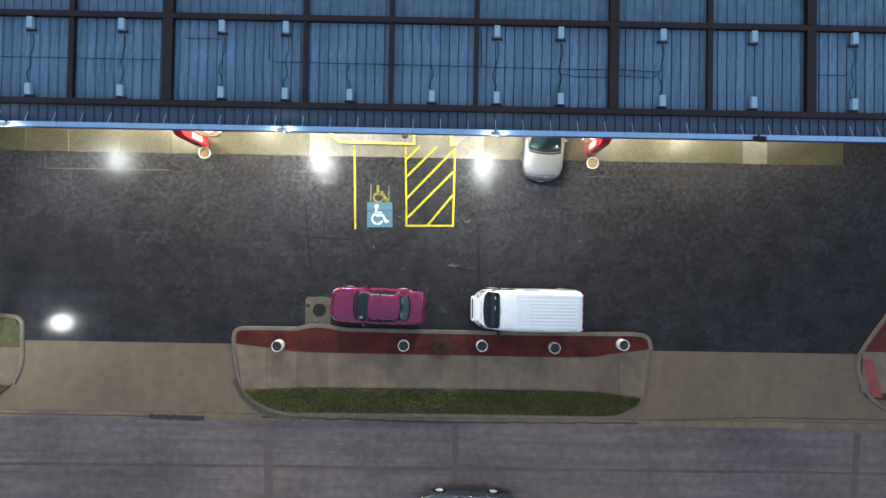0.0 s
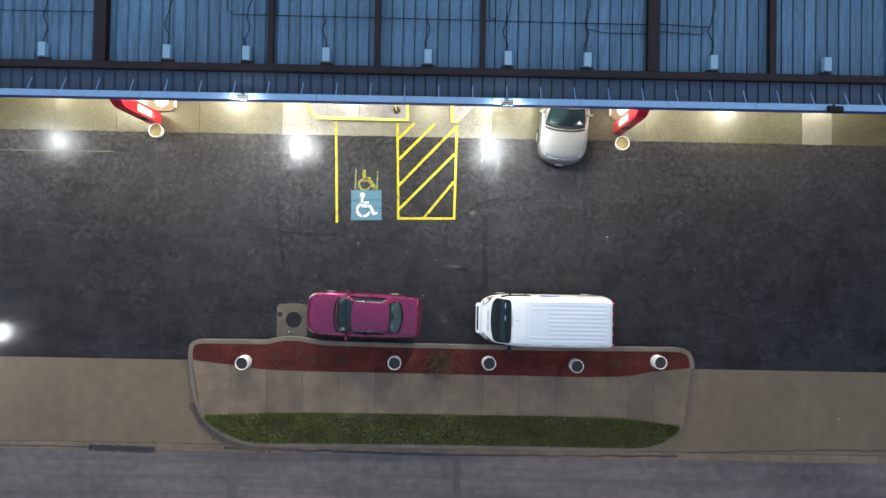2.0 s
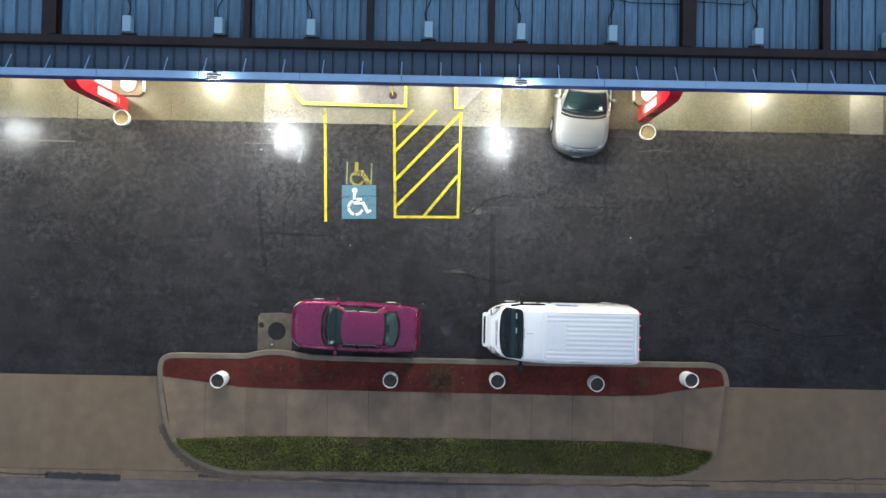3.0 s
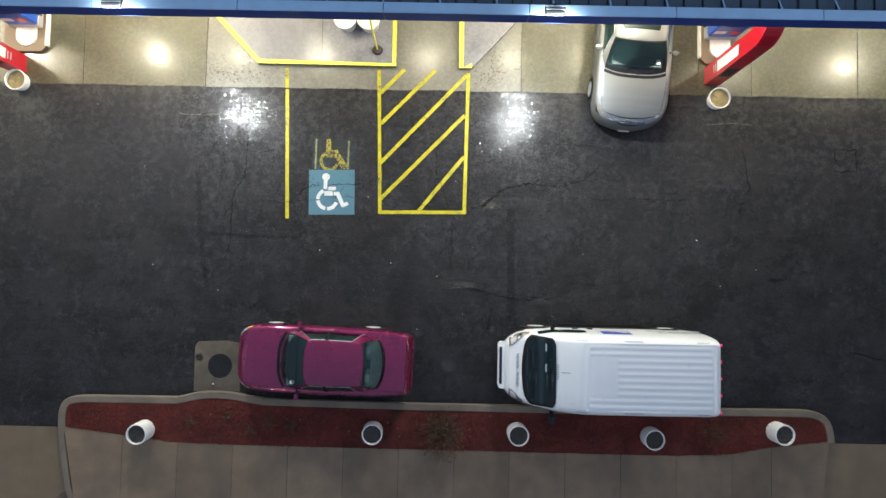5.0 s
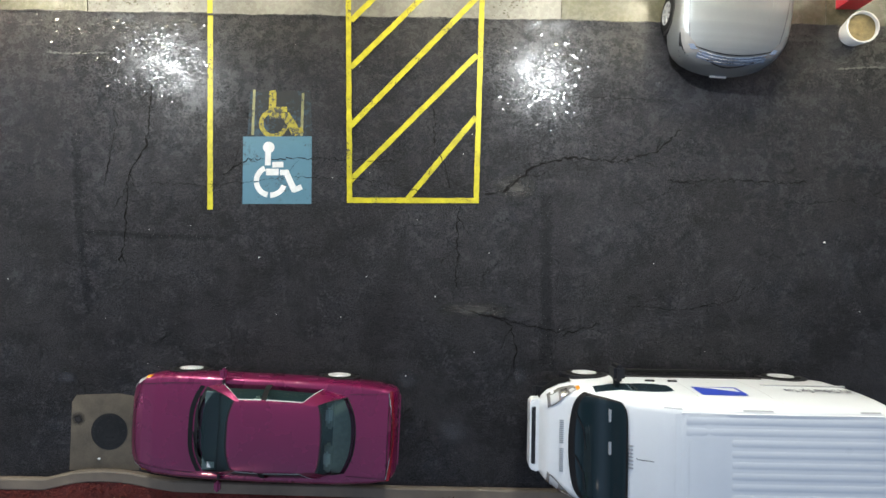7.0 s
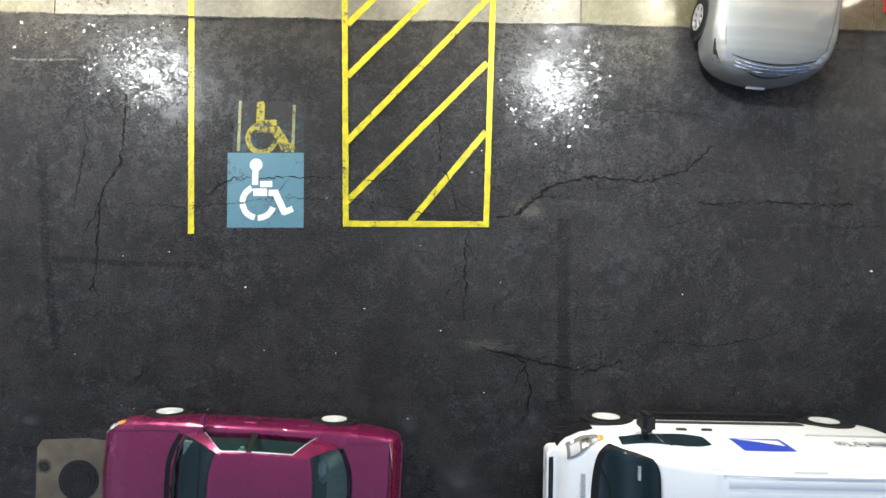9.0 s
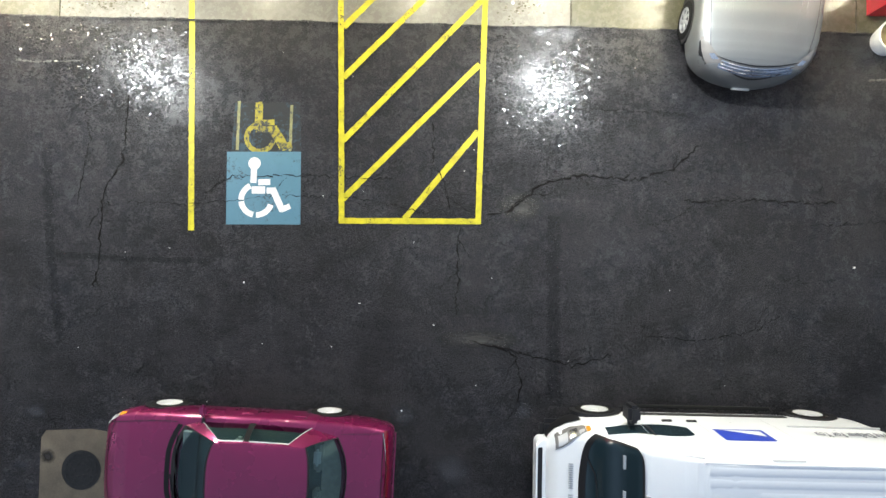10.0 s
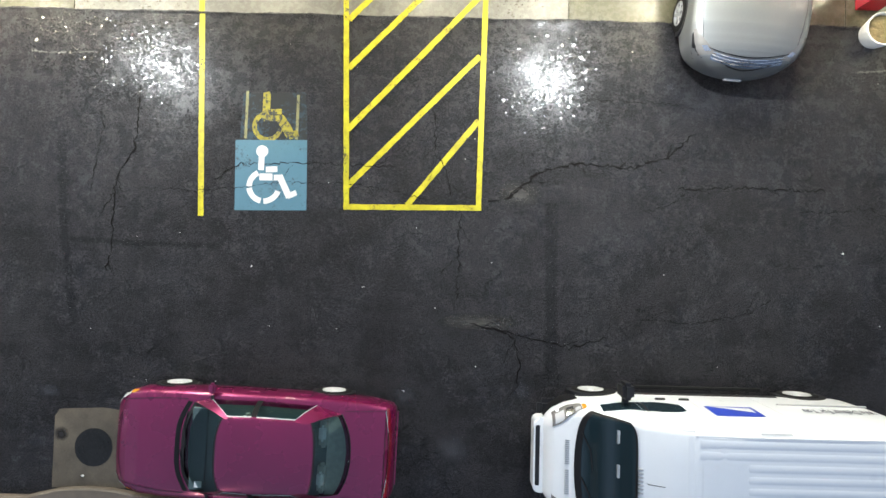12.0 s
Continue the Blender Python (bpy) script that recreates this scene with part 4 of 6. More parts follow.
def whole_ring(half_ring):
    """Both sides of a half outline that runs from the front middle to the rear middle."""
    return half_ring + [(b[0], -b[1], b[2]) for b in half_ring[-2:0:-1]]


def saloon(name, label, paint, tab, stations, axles, rim_mat, m, spokes=0, wr=0.32, sunroof=None, lamps="slim", mirror_at=(0.64, 0.95), hood_line=0.10):
    """A saloon car: a lofted body with a cabin of panes and posts set between stations of (base, top) points.
    Stations run along one side: windshield middle, quarter, corner, side window front, post front, post rear, side window rear, rear window corner, quarter, middle."""
    root = thing(name, label, "car", m)
    part("body", hull(tab, hull_half, 0.06), paint, root, smooth=True)
    base = [Vector(s[0]) for s in stations]
    top = [Vector(s[1]) for s in stations]

    def spline(pts, i, f):
        """A smooth run along the stations, straight across the side windows."""
        a, b = pts[i], pts[i + 1]
        if i in (0, 1):
            pa = Vector((pts[1].x, -pts[1].y, pts[1].z)) if i == 0 else pts[0]
            pb = pts[2] if i == 0 else pts[2] + (pts[2] - pts[1]) * 0.75 + Vector((-0.10, 0, 0))
        elif i in (7, 8):
            pa = pts[7] if i == 8 else pts[7] + (pts[7] - pts[8]) * 0.75 + Vector((0.10, 0, 0))
            pb = Vector((pts[8].x, -pts[8].y, pts[8].z)) if i == 8 else pts[9]
        else:
            return a.lerp(b, f)
        return 0.5 * (2 * a + (b - pa) * f + (2 * pa - 5 * a + 4 * b - pb) * f * f + (3 * a - pa - 3 * b + pb) * f ** 3)

    def shell(s, v, lift=0.0, side=1):
        i = min(int(s), 8)
        p, q = spline(base, i, s - i), spline(top, i, s - i)
        r = p.lerp(q, v)
        way = Vector((r.x - (base[0].x + base[9].x) / 2, r.y * 2.6, 0))
        way = way.normalized() if way.length > 1e-6 else Vector((1, 0, 0))
        r = r + (way + Vector((0, 0, 0.6))) * (0.030 * math.sin(math.pi * max(0.0, min(1.0, v))) + lift)
        return Vector((r.x, r.y * side, r.z))

    V0, V1 = 0.05, 0.955
    cab = B()
    for side in (1, -1):
        f = lambda s, v: shell(s, v, 0.0, side)
        for s0, s1, k in ((2, 3, 4), (6, 7, 6)):
            skin(cab, f, s0, s1, V0, V1, k, 8)
        for va, vb in ((-0.35, V0), (V1, 1.0)):
            skin(cab, f, 0, 9, va, vb, 54, 2)
    part("cabin_frame", cab, paint, root, smooth=True)
    # windshield and rear window, each with a black surround
    for kind, s0, s1 in (("windshield", 0, 2), ("rear_window", 7, 9)):
        pane, trim = B(), B()
        for side in (1, -1):
            skin(pane, lambda s, v: shell(s, v, -0.006, side), s0, s1, V0, V1, 14, 8)
            for va, vb in ((V0 - 0.02, V0 + (0.10 if kind == "windshield" else 0.03)), (V1 - 0.03, V1 + 0.01)):
                skin(trim, lambda s, v: shell(s, v, 0.003, side), s0, s1, va, vb, 14, 1)
            e0, e1 = (s1 - 0.07, s1) if kind == "windshield" else (s0, s0 + 0.05)
            skin(trim, lambda s, v: shell(s, v, 0.0035, side), e0, e1, V0, V1, 2, 6)
        ob = part(kind, pane, M_WINDOW, root, "tinted window glass", smooth=True)
        part("window_seal", trim, M_BLACK, ob)
    for side in (1, -1):
        for s0, s1 in ((3, 4), (5, 6)):
            pane, trim = B(), B()
            skin(pane, lambda s, v: shell(s, v, -0.006, side), s0, s1, V0, V1, 10, 6)
            ob = part("side_window", pane, M_WINDOW, root, "tinted window glass", smooth=True)
            for va, vb in ((V0 - 0.035, V0 + 0.015), (V1 - 0.02, V1 + 0.03)):
                skin(trim, lambda s, v: shell(s, v, 0.005, side), s0, s1, va, vb, 10, 1)
            e0, e1 = (s0, s0 + 0.02) if s0 == 3 else (s1 - 0.025, s1)
            skin(trim, lambda s, v: shell(s, v, 0.005, side), e0, e1, V0, V1, 1, 6)
            part("window_trim", trim, M_VANGREY, ob, "thin bright window trim")
        post = B()
        skin(post, lambda s, v: shell(s, v, 0.002, side), 4, 5, V0, V1, 2, 6)
        part("door_post", post, M_RUBBER, root)
    roof = B()
    ring = [tuple(spline(top, i, f / 6)) for i in range(9) for f in range(6)] + [tuple(top[9])]
    ring = [Vector(p) for p in whole_ring(ring)]
    mid = Vector(((top[0].x + top[9].x) / 2, 0, (top[0].z + top[4].z) / 2))
    half_l, half_w, drop = (top[0].x - top[9].x) / 2, top[4].y, top[0].z - top[4].z

    def crown(p, f):
        if f == 1.0:
            return p
        q = mid.lerp(p, f)
        a, b = (q.x - mid.x) / half_l, q.y / half_w
        return Vector((q.x, q.y, top[0].z - drop * b * b + 0.030 * (1 - a * a) * (1 - b ** 4) + 0.010 * (1 - f ** 12)))

    add_loft(roof, [[crown(p, f) for p in ring] for f in (1.0, 0.985, 0.96, 0.92, 0.85, 0.7, 0.5, 0.3, 0.1, 0.02)], caps=False)
    roof.faces.new(list(roof.verts)[-len(ring):])
    roof_ob = part("roof", roof, paint, root, smooth=True)
    if sunroof:
        x0, x1, w = sunroof
        part("sunroof", add_box(B(), x0, x1, -w, w, top[0].z - 0.01, top[0].z + 0.042, 0.012), M_GLASS, roof_ob, "dark glass sunroof")
    # inside, above the closed top of the hull
    fz = max(r[4] for r in tab) + 0.012
    fl = B()
    inner = [(Vector((p.x, p.y, 0)) - Vector((mid.x, 0, 0))) * 0.90 + Vector((mid.x, 0, fz)) for p in [Vector(q) for q in whole_ring([tuple(b) for b in base])]]
    fl.faces.new([fl.verts.new(p) for p in inner])
    part("interior", fl, M_DASH, root)
    for sx in (0.38, -0.86):
        for sy in (-0.36, 0.36):
            part("seat_back", add_box(B(), mid.x + sx - 0.08, mid.x + sx + 0.06, sy - 0.24, sy + 0.24, fz - 0.05, fz + 0.10, 0.04, 2), M_SEAT, root, smooth=True)
            part("headrest", add_box(B(), mid.x + sx - 0.055, mid.x + sx + 0.055, sy - 0.125, sy + 0.125, fz + 0.06, fz + 0.18, 0.04, 2), M_CABIN if sunroof else M_PIPE, root, smooth=True)
    rim_half = [shell(7 + 2 * k / 10, 0.17) for k in range(11)]
    shelf = [(p.x * 1.0 + 0.015, p.y * 0.985) for p in rim_half] + [(p.x + 0.015, -p.y * 0.985) for p in rim_half[-2::-1]]
    shelf = [(mid.x - 0.92, rim_half[0].y)] + shelf + [(mid.x - 0.92, -rim_half[0].y)]
    part("parcel_shelf", add_prism(B(), shelf, fz + 0.003, fz + 0.010), M_SEAT, root, "pale grey-green parcel shelf")
    part("dashboard", add_box(B(), base[0].x - 0.46, base[0].x - 0.20, -0.66, 0.66, fz + 0.004, fz + 0.05, 0.02), M_DASH, root)
    wheel_rim = add_tube(B(), [(mid.x + 0.72 + 0.05 * math.cos(a), -0.36 + 0.18 * math.sin(a), fz + 0.06 + 0.13 * math.cos(a)) for a in [2 * math.pi * i / 16 for i in range(17)]], 0.014, 5)
    part("steering_wheel", wheel_rim, M_BLACK, root)
    part("sticker", add_box(B(), base[2].x - 0.26, base[2].x - 0.14, 0.50, 0.60, shell(1.72, 0.42)[2] - 0.012, shell(1.72, 0.42)[2] - 0.008), M_PIPE, root, "white paper sticker")
    # cowl behind the hood, wipers, panel gaps
    cowl = B()
    for side in (1, -1):
        skin(cowl, lambda s, v: (lambda p: Vector((p.x + 0.015 + 0.075 * v, p.y * (1 + 0.02 * v), top_z(tab, hull_half, p.x + 0.015 + 0.075 * v, p.y) + 0.006)))(shell(s, 0.0, 0, side)), 0, 2, 0, 1, 14, 2)
    part("cowl", cowl, M_COWL, root, "black cowl panel")
    for wy in (-0.52, 0.04):
        pts = [shell(abs(y) / 0.70 * 2 if abs(y) < 0.68 else 1.95, 0.03 + 0.10 * k, 0.018, 1 if y >= 0 else -1) for k, y in enumerate((wy, wy + 0.28, wy + 0.52))]
        part("wiper", add_tube(B(), pts, 0.009, 4), M_BLACK, root)
    xf, xr = tab[-1][0], tab[0][0]

    def gap(path, w=0.009, lift=0.008, mat=M_BLACK, nm="panel_gap"):
        bm = B()
        rows = []
        for i, (x, y) in enumerate(path):
            a, b = path[max(i - 1, 0)], path[min(i + 1, len(path) - 1)]
            d = Vector((b[0] - a[0], b[1] - a[1])).normalized()
            rows.append([bm.verts.new((x + k * d.y * w, y - k * d.x * w, top_z(tab, hull_half, x + k * d.y * w, y - k * d.x * w) + lift)) for k in (-0.5, 0.5)])
        for (a, b), (c, d) in zip(rows, rows[1:]):
            bm.faces.new((a, b, d, c))
        return part(nm, bm, mat, root)

    hx0, hx1 = base[2].x + 0.10, xf - 0.20
    for s in (-1, 1):
        gap([(hx0 + (hx1 - hx0) * i / 24, s * (base[2].y * 1.06 - hood_line * (i / 24) ** 2)) for i in range(25)])
        tx0, tx1 = xr + 0.15, base[7].x - 0.02
        gap([(tx1 + (tx0 - tx1) * i / 20, s * (base[7].y * 1.08 + 0.03 * i / 20)) for i in range(21)], 0.007)
        for z0, z1, gx in ((0.32, 0.86, base[3].x + 0.10), (0.32, 0.88, base[4].x - 0.05), (0.45, 0.88, base[6].x + 0.16)):
            bm = B()
            skin(bm, lambda u, v: (gx + 0.009 * v, s * side_y(tab, hull_half, gx, u) + s * 0.003, u), z0, z1, 0, 1, 8, 1)
            part("door_gap", bm, M_BLACK, root)
        bm = B()
        skin(bm, lambda u, v: (u, s * side_y(tab, hull_half, u, 0.56 + 0.05 * v) + s * 0.006, 0.56 + 0.05 * v), axles[1] + 0.45, axles[0] - 0.45, 0, 1, 20, 1)
        part("side_strip", bm, M_BLACK if sunroof else paint, root, "raised rub strip")
        for hx in (base[4].x + 0.10, base[6].x + 0.26):
            hy = s * side_y(tab, hull_half, hx, 0.78)
            part("door_handle", add_box(B(), hx - 0.09, hx + 0.09, hy - 0.02, hy + 0.02, 0.77, 0.80, 0.008), paint, root)
        thing_mirror(root, mirror_at[0], s * mirror_at[1], base[3].z + 0.02, s, paint)
        # headlight wrapped round the corner of the nose, amber end towards the wheel
        hw_at = lambda x: lerp_row(tab, x)[0]
        if lamps == "slim":
            on = lambda u, v: (lambda x: (x, s * hw_at(x) * (0.985 - 0.115 * v * (0.35 + 0.65 * u)), top_z(tab, hull_half, x, hw_at(x) * (0.985 - 0.115 * v * (0.35 + 0.65 * u))) + 0.010))(xf - 0.40 + 0.33 * u)
            ranges = (("headlight", 0.22, 1.0, M_HLAMP, "clear headlight glass"), ("turn_signal", -0.12, 0.20, M_AMBER, "amber turn signal"))
        else:
            on = lambda u, v: (lambda x: (x, s * hw_at(x) * (0.955 - (0.07 + 0.25 * u) * v), top_z(tab, hull_half, x, hw_at(x) * (0.955 - (0.07 + 0.25 * u) * v)) + 0.012))(xf - 0.56 + 0.33 * u)
            ranges = (("headlight", 0.0, 1.0, M_LAMPGREY, "clear headlight glass"), ("turn_signal", -0.16, -0.02, M_LAMPGREY, "clear turn signal"))
        for nm, u0, u1, mm, lb in ranges:
            ob = part(nm, skin(B(), on, u0, u1, 0, 1, 14, 8), mm, root, lb, smooth=True)
            if nm == "headlight" and lamps != "slim":
                up = lambda u, v: Vector(on(u, v)) + Vector((0, 0, 0.006))
                part("reflector", skin(B(), up, 0.62, 0.86, 0.42, 0.8, 8, 8), M_CHROME, ob, "bright headlight reflector", smooth=True)
                part("lamp_rim", skin(B(), up, 0.0, 1.0, -0.14, 0.02, 14, 1), M_BLACK, ob)
        for ax in axles:
            y = lerp_row(tab, ax)[0]
            arch(root, ax, s * (y - 0.004), wr * 1.16, s)
            wheel(root, ax, s * (y - 0.088), wr, s, rim_mat, spokes=spokes)
    gap([(xr + 0.15, y) for y in [-0.68 + 1.36 * i / 24 for i in range(25)]], 0.010)
    gap([(xf - 0.16 - 0.10 * (y / 0.66) ** 2, y) for y in [-0.66 + 1.32 * i / 24 for i in range(25)]], 0.010)
    if lamps == "slim":
        tail = B()
        skin(tail, lambda u, v: (xr + 0.050 + 0.05 * v + 0.05 * u * u, u * lerp_row(tab, xr + 0.10)[0] * 0.97, top_z(tab, hull_half, xr + 0.050 + 0.05 * v + 0.05 * u * u, u * lerp_row(tab, xr + 0.10)[0] * 0.90) + 0.008), -1, 1, 0, 1, 20, 2)
        part("tail_light", tail, M_TAIL, root, "red tail light band", smooth=True)
        outline_pts = [(xr + 0.085 + 0.07 * (y / 0.7) ** 2, y) for y in [-0.72 + 1.44 * i / 24 for i in range(25)]]
        gap(outline_pts, 0.012, 0.014, M_CHROME, "trunk_trim")
    part("rear_bumper", add_box(B(), xr - 0.02, xr + 0.10, -0.66, 0.66, 0.34, 0.50, 0.045, 3), paint, root, smooth=True)
    return root


def thing_mirror(root, x, y, z, s, paint):
    bm = add_box(B(), x - 0.05, x + 0.06, y - 0.09, y + 0.09, z, z + 0.12, 0.035, 2)
    ob = part("door_mirror", bm, paint, root, smooth=True)
    part("mirror_arm", add_box(B(), x - 0.02, x + 0.03, y - s * 0.17 - 0.06, y - s * 0.17 + 0.06, z + 0.02, z + 0.06, 0.01), M_BLACK, ob)
    return ob


SEDAN = [(-2.36, 0.62, 0.36, 0.55, 0.57), (-2.34, 0.72, 0.32, 0.65, 0.67), (-2.30, 0.765, 0.30, 0.75, 0.78), (-2.255, 0.785, 0.28, 0.86, 0.90), (-2.20, 0.80, 0.26, 0.905, 0.955), (-1.9, 0.845, 0.22, 0.92, 0.98), (-1.3, 0.885, 0.18, 0.925, 0.99), (0.0, 0.90, 0.18, 0.915, 0.985), (0.9, 0.90, 0.18, 0.895, 0.97), (1.35, 0.895, 0.19, 0.865, 0.945), (1.8, 0.875, 0.21, 0.81, 0.895), (2.02, 0.83, 0.23, 0.76, 0.835), (2.16, 0.755, 0.26, 0.70, 0.765), (2.26, 0.665, 0.30, 0.62, 0.665), (2.32, 0.56, 0.34, 0.54, 0.57), (2.36, 0.44, 0.38, 0.48, 0.50)]
SEDAN_CABIN = [((1.09, 0.0, 0.955), (0.37, 0.0, 1.335)), ((1.065, 0.38, 0.95), (0.36, 0.30, 1.325)), ((0.92, 0.715, 0.915), (0.29, 0.555, 1.29)), ((0.68, 0.79, 0.88), (0.24, 0.575, 1.27)), ((-0.12, 0.80, 0.885), (-0.12, 0.585, 1.285)), ((-0.215, 0.80, 0.885), (-0.205, 0.585, 1.285)), ((-1.12, 0.765, 0.90), (-0.80, 0.57, 1.27)), ((-1.52, 0.64, 0.94), (-1.04, 0.545, 1.29)), ((-1.655, 0.34, 0.955), (-1.095, 0.29, 1.325)), ((-1.695, 0.0, 0.96), (-1.105, 0.0, 1.335))]
saloon("maroon_sedan", "glossy maroon four-door sedan with silver wheels, parked along the kerb", M_MAROON, SEDAN, SEDAN_CABIN, (1.43, -1.24), M_WHEEL, pose(-2.49, -4.02, 0, 0, 0, 180 - 1.5), mirror_at=(0.62, 0.95))
SILVER = [(-2.44, 0.74, 0.34, 0.70, 0.72), (-2.40, 0.84, 0.30, 0.98, 1.02), (-2.2, 0.92, 0.26, 1.04, 1.08), (-1.3, 0.98, 0.18, 1.05, 1.12), (0.0, 1.0, 0.18, 1.05, 1.14), (0.9, 1.0, 0.18, 1.02, 1.12), (1.35, 1.0, 0.19, 0.985, 1.09), (1.65, 0.995, 0.21, 0.94, 1.055), (1.85, 0.975, 0.22, 0.89, 1.02), (1.98, 0.94, 0.23, 0.85, 0.995), (2.08, 0.885, 0.24, 0.81, 0.965), (2.15, 0.825, 0.25, 0.77, 0.93), (2.20, 0.765, 0.26, 0.73, 0.88), (2.24, 0.71, 0.27, 0.70, 0.845), (2.28, 0.63, 0.28, 0.65, 0.78), (2.31, 0.55, 0.29, 0.60, 0.71), (2.34, 0.45, 0.31, 0.55, 0.62), (2.37, 0.32, 0.33, 0.48, 0.52), (2.39, 0.17, 0.35, 0.42, 0.43)]
SILVER_CABIN = [((1.06, 0.0, 1.10), (0.23, 0.0, 1.455)), ((1.035, 0.45, 1.09), (0.22, 0.36, 1.445)), ((0.92, 0.815, 1.05), (0.16, 0.655, 1.415)), ((0.62, 0.90, 1.02), (0.04, 0.68, 1.395)), ((-0.22, 0.91, 1.03), (-0.26, 0.69, 1.41)), ((-0.32, 0.91, 1.03), (-0.35, 0.69, 1.41)), ((-1.25, 0.88, 1.03), (-0.98, 0.67, 1.395)), ((-1.70, 0.74, 1.06), (-1.22, 0.64, 1.415)), ((-1.84, 0.40, 1.09), (-1.28, 0.34, 1.445)), ((-1.88, 0.0, 1.10), (-1.29, 0.0, 1.455))]
silver = saloon("silver_car", "silver car with a dark sunroof, nosed out from under the canopy", M_SILVER, SILVER, SILVER_CABIN, (1.28, -1.40), M_ALLOY, pose(5.71, 4.78, 0, 0, 0, -93.5), spokes=7, wr=0.33, sunroof=(-0.62, -0.03, 0.47), lamps="wide", mirror_at=(0.38, 1.03), hood_line=0.14)
def wrap_band(x0, y0, bow, depth, lift):
    """A strip across the nose that bows back towards the fenders."""
    bm = B()
    skin(bm, lambda u, v: (lambda x, y: (x, y, top_z(SILVER, hull_half, x, y) + lift))(x0 - bow * u * u + depth * v, u * y0), -1, 1, 0, 1, 36, 4)
    return bm


part("grille", wrap_band(2.205, 0.60, 0.085, 0.10, 0.010), M_GRILLE, silver, "blue-grey mesh grille", smooth=True)
for k in range(3):
    part("grille_bar", wrap_band(2.21 + 0.036 * k, 0.585, 0.085, 0.010, 0.022), M_CHROME, silver, "dull metal grille bar", smooth=True)
part("hood_edge", wrap_band(2.175, 0.66, 0.11, 0.014, 0.012), M_BLACK, silver, smooth=True)
part("bumper_crease", wrap_band(2.318, 0.48, 0.10, 0.012, 0.010), M_BLACK, silver, smooth=True)
part("plate_holder", add_box(B(), 2.375, 2.42, -0.17, 0.13, 0.36, 0.42, 0.008), M_PUMPG, silver)
for s in (-1, 1):
    for y0, w in ((0.50, 0.020), (0.60, 0.012)):
        crease = B()
        skin(crease, lambda u, v: (u, s * (y0 + 0.06 * (1.98 - u)) + w * v, top_z(SILVER, hull_half, u, y0 + 0.06) + 0.004 - 0.004 * abs(2 * v - 1)), 1.12, 2.02, 0, 1, 12, 2)
        part("hood_crease", crease, M_SILVER, silver, smooth=True)

# white delivery van
VAN = [(-2.47, 0.96, 0.42, 2.38, 0), (-2.455, 0.985, 0.36, 2.43, 0), (-2.40, 1.0, 0.31, 2.47, 0), (-2.25, 1.01, 0.29, 2.48, 0), (-1.0, 1.02, 0.28, 2.48, 0), (0.35, 1.02, 0.28, 2.48, 0), (0.66, 1.02, 0.28, 2.45, 0), (0.95, 1.02, 0.28, 2.34, 0), (1.34, 1.015, 0.28, 2.12, 0), (1.70, 0.995, 0.28, 1.70, 0), (2.05, 0.955, 0.29, 1.30, 0), (2.2, 0.91, 0.30, 1.17, 0), (2.40, 0.79, 0.32, 1.04, 0), (2.50, 0.68, 0.34, 0.93, 0), (2.54, 0.60, 0.38, 0.82, 0)]
van = thing("delivery_van", "white high-roofed delivery van with ribbed roof and blue decal", "van", pose(4.86, -4.05, 0, 0, 0, 180))
part("body", hull(VAN, van_half, 0.12), M_VAN, van, smooth=True)


def on_windshield(lift):
    """Glass with rounded corners: its low edge bows forward, its top edge is straight."""
    def f(s, v):
        e = abs(s)
        lo, hi = 2.135 - 0.10 * e ** 2 - 0.13 * e ** 9, 1.40 + 0.07 * e ** 10
        x, y = lo + (hi - lo) * v, s * (0.885 - 0.035 * v)
        return (x, y, top_z(VAN, van_half, x, y) + lift)
    return f


ws = part("windshield", skin(B(), on_windshield(0.022), -1, 1, 0, 1, 64, 30), M_VANGLASS, van, "large dark windshield glass", smooth=True)
for v0, v1, s0, s1 in ((0.0, 0.12, -1, 1), (0.965, 1.0, -1, 1), (0.0, 1.0, -1, -0.965), (0.0, 1.0, 0.965, 1)):
    part("window_seal", skin(B(), on_windshield(0.027), s0, s1, v0, v1, 64 if s1 - s0 > 1 else 3, 14), M_COWL, ws, smooth=True)
for wy in (-0.55, 0.15):
    part("wiper", add_tube(B(), [(2.04, wy, top_z(VAN, van_half, 2.04, wy) + 0.03), (1.93, wy + 0.25, top_z(VAN, van_half, 1.93, wy + 0.25) + 0.035), (1.90, wy + 0.55, top_z(VAN, van_half, 1.90, wy + 0.55) + 0.03)], 0.011, 4), M_BLACK, van)
for yy, x0 in ((-0.70, 1.58), (-0.20, 1.58)):
    part("windshield_paper", add_box(B(), x0, x0 + 0.04, yy, yy + 0.19, top_z(VAN, van_half, x0 + 0.02, yy) - 0.02, top_z(VAN, van_half, x0 - 0.0, yy) + 0.016), M_VANGREY, ws)
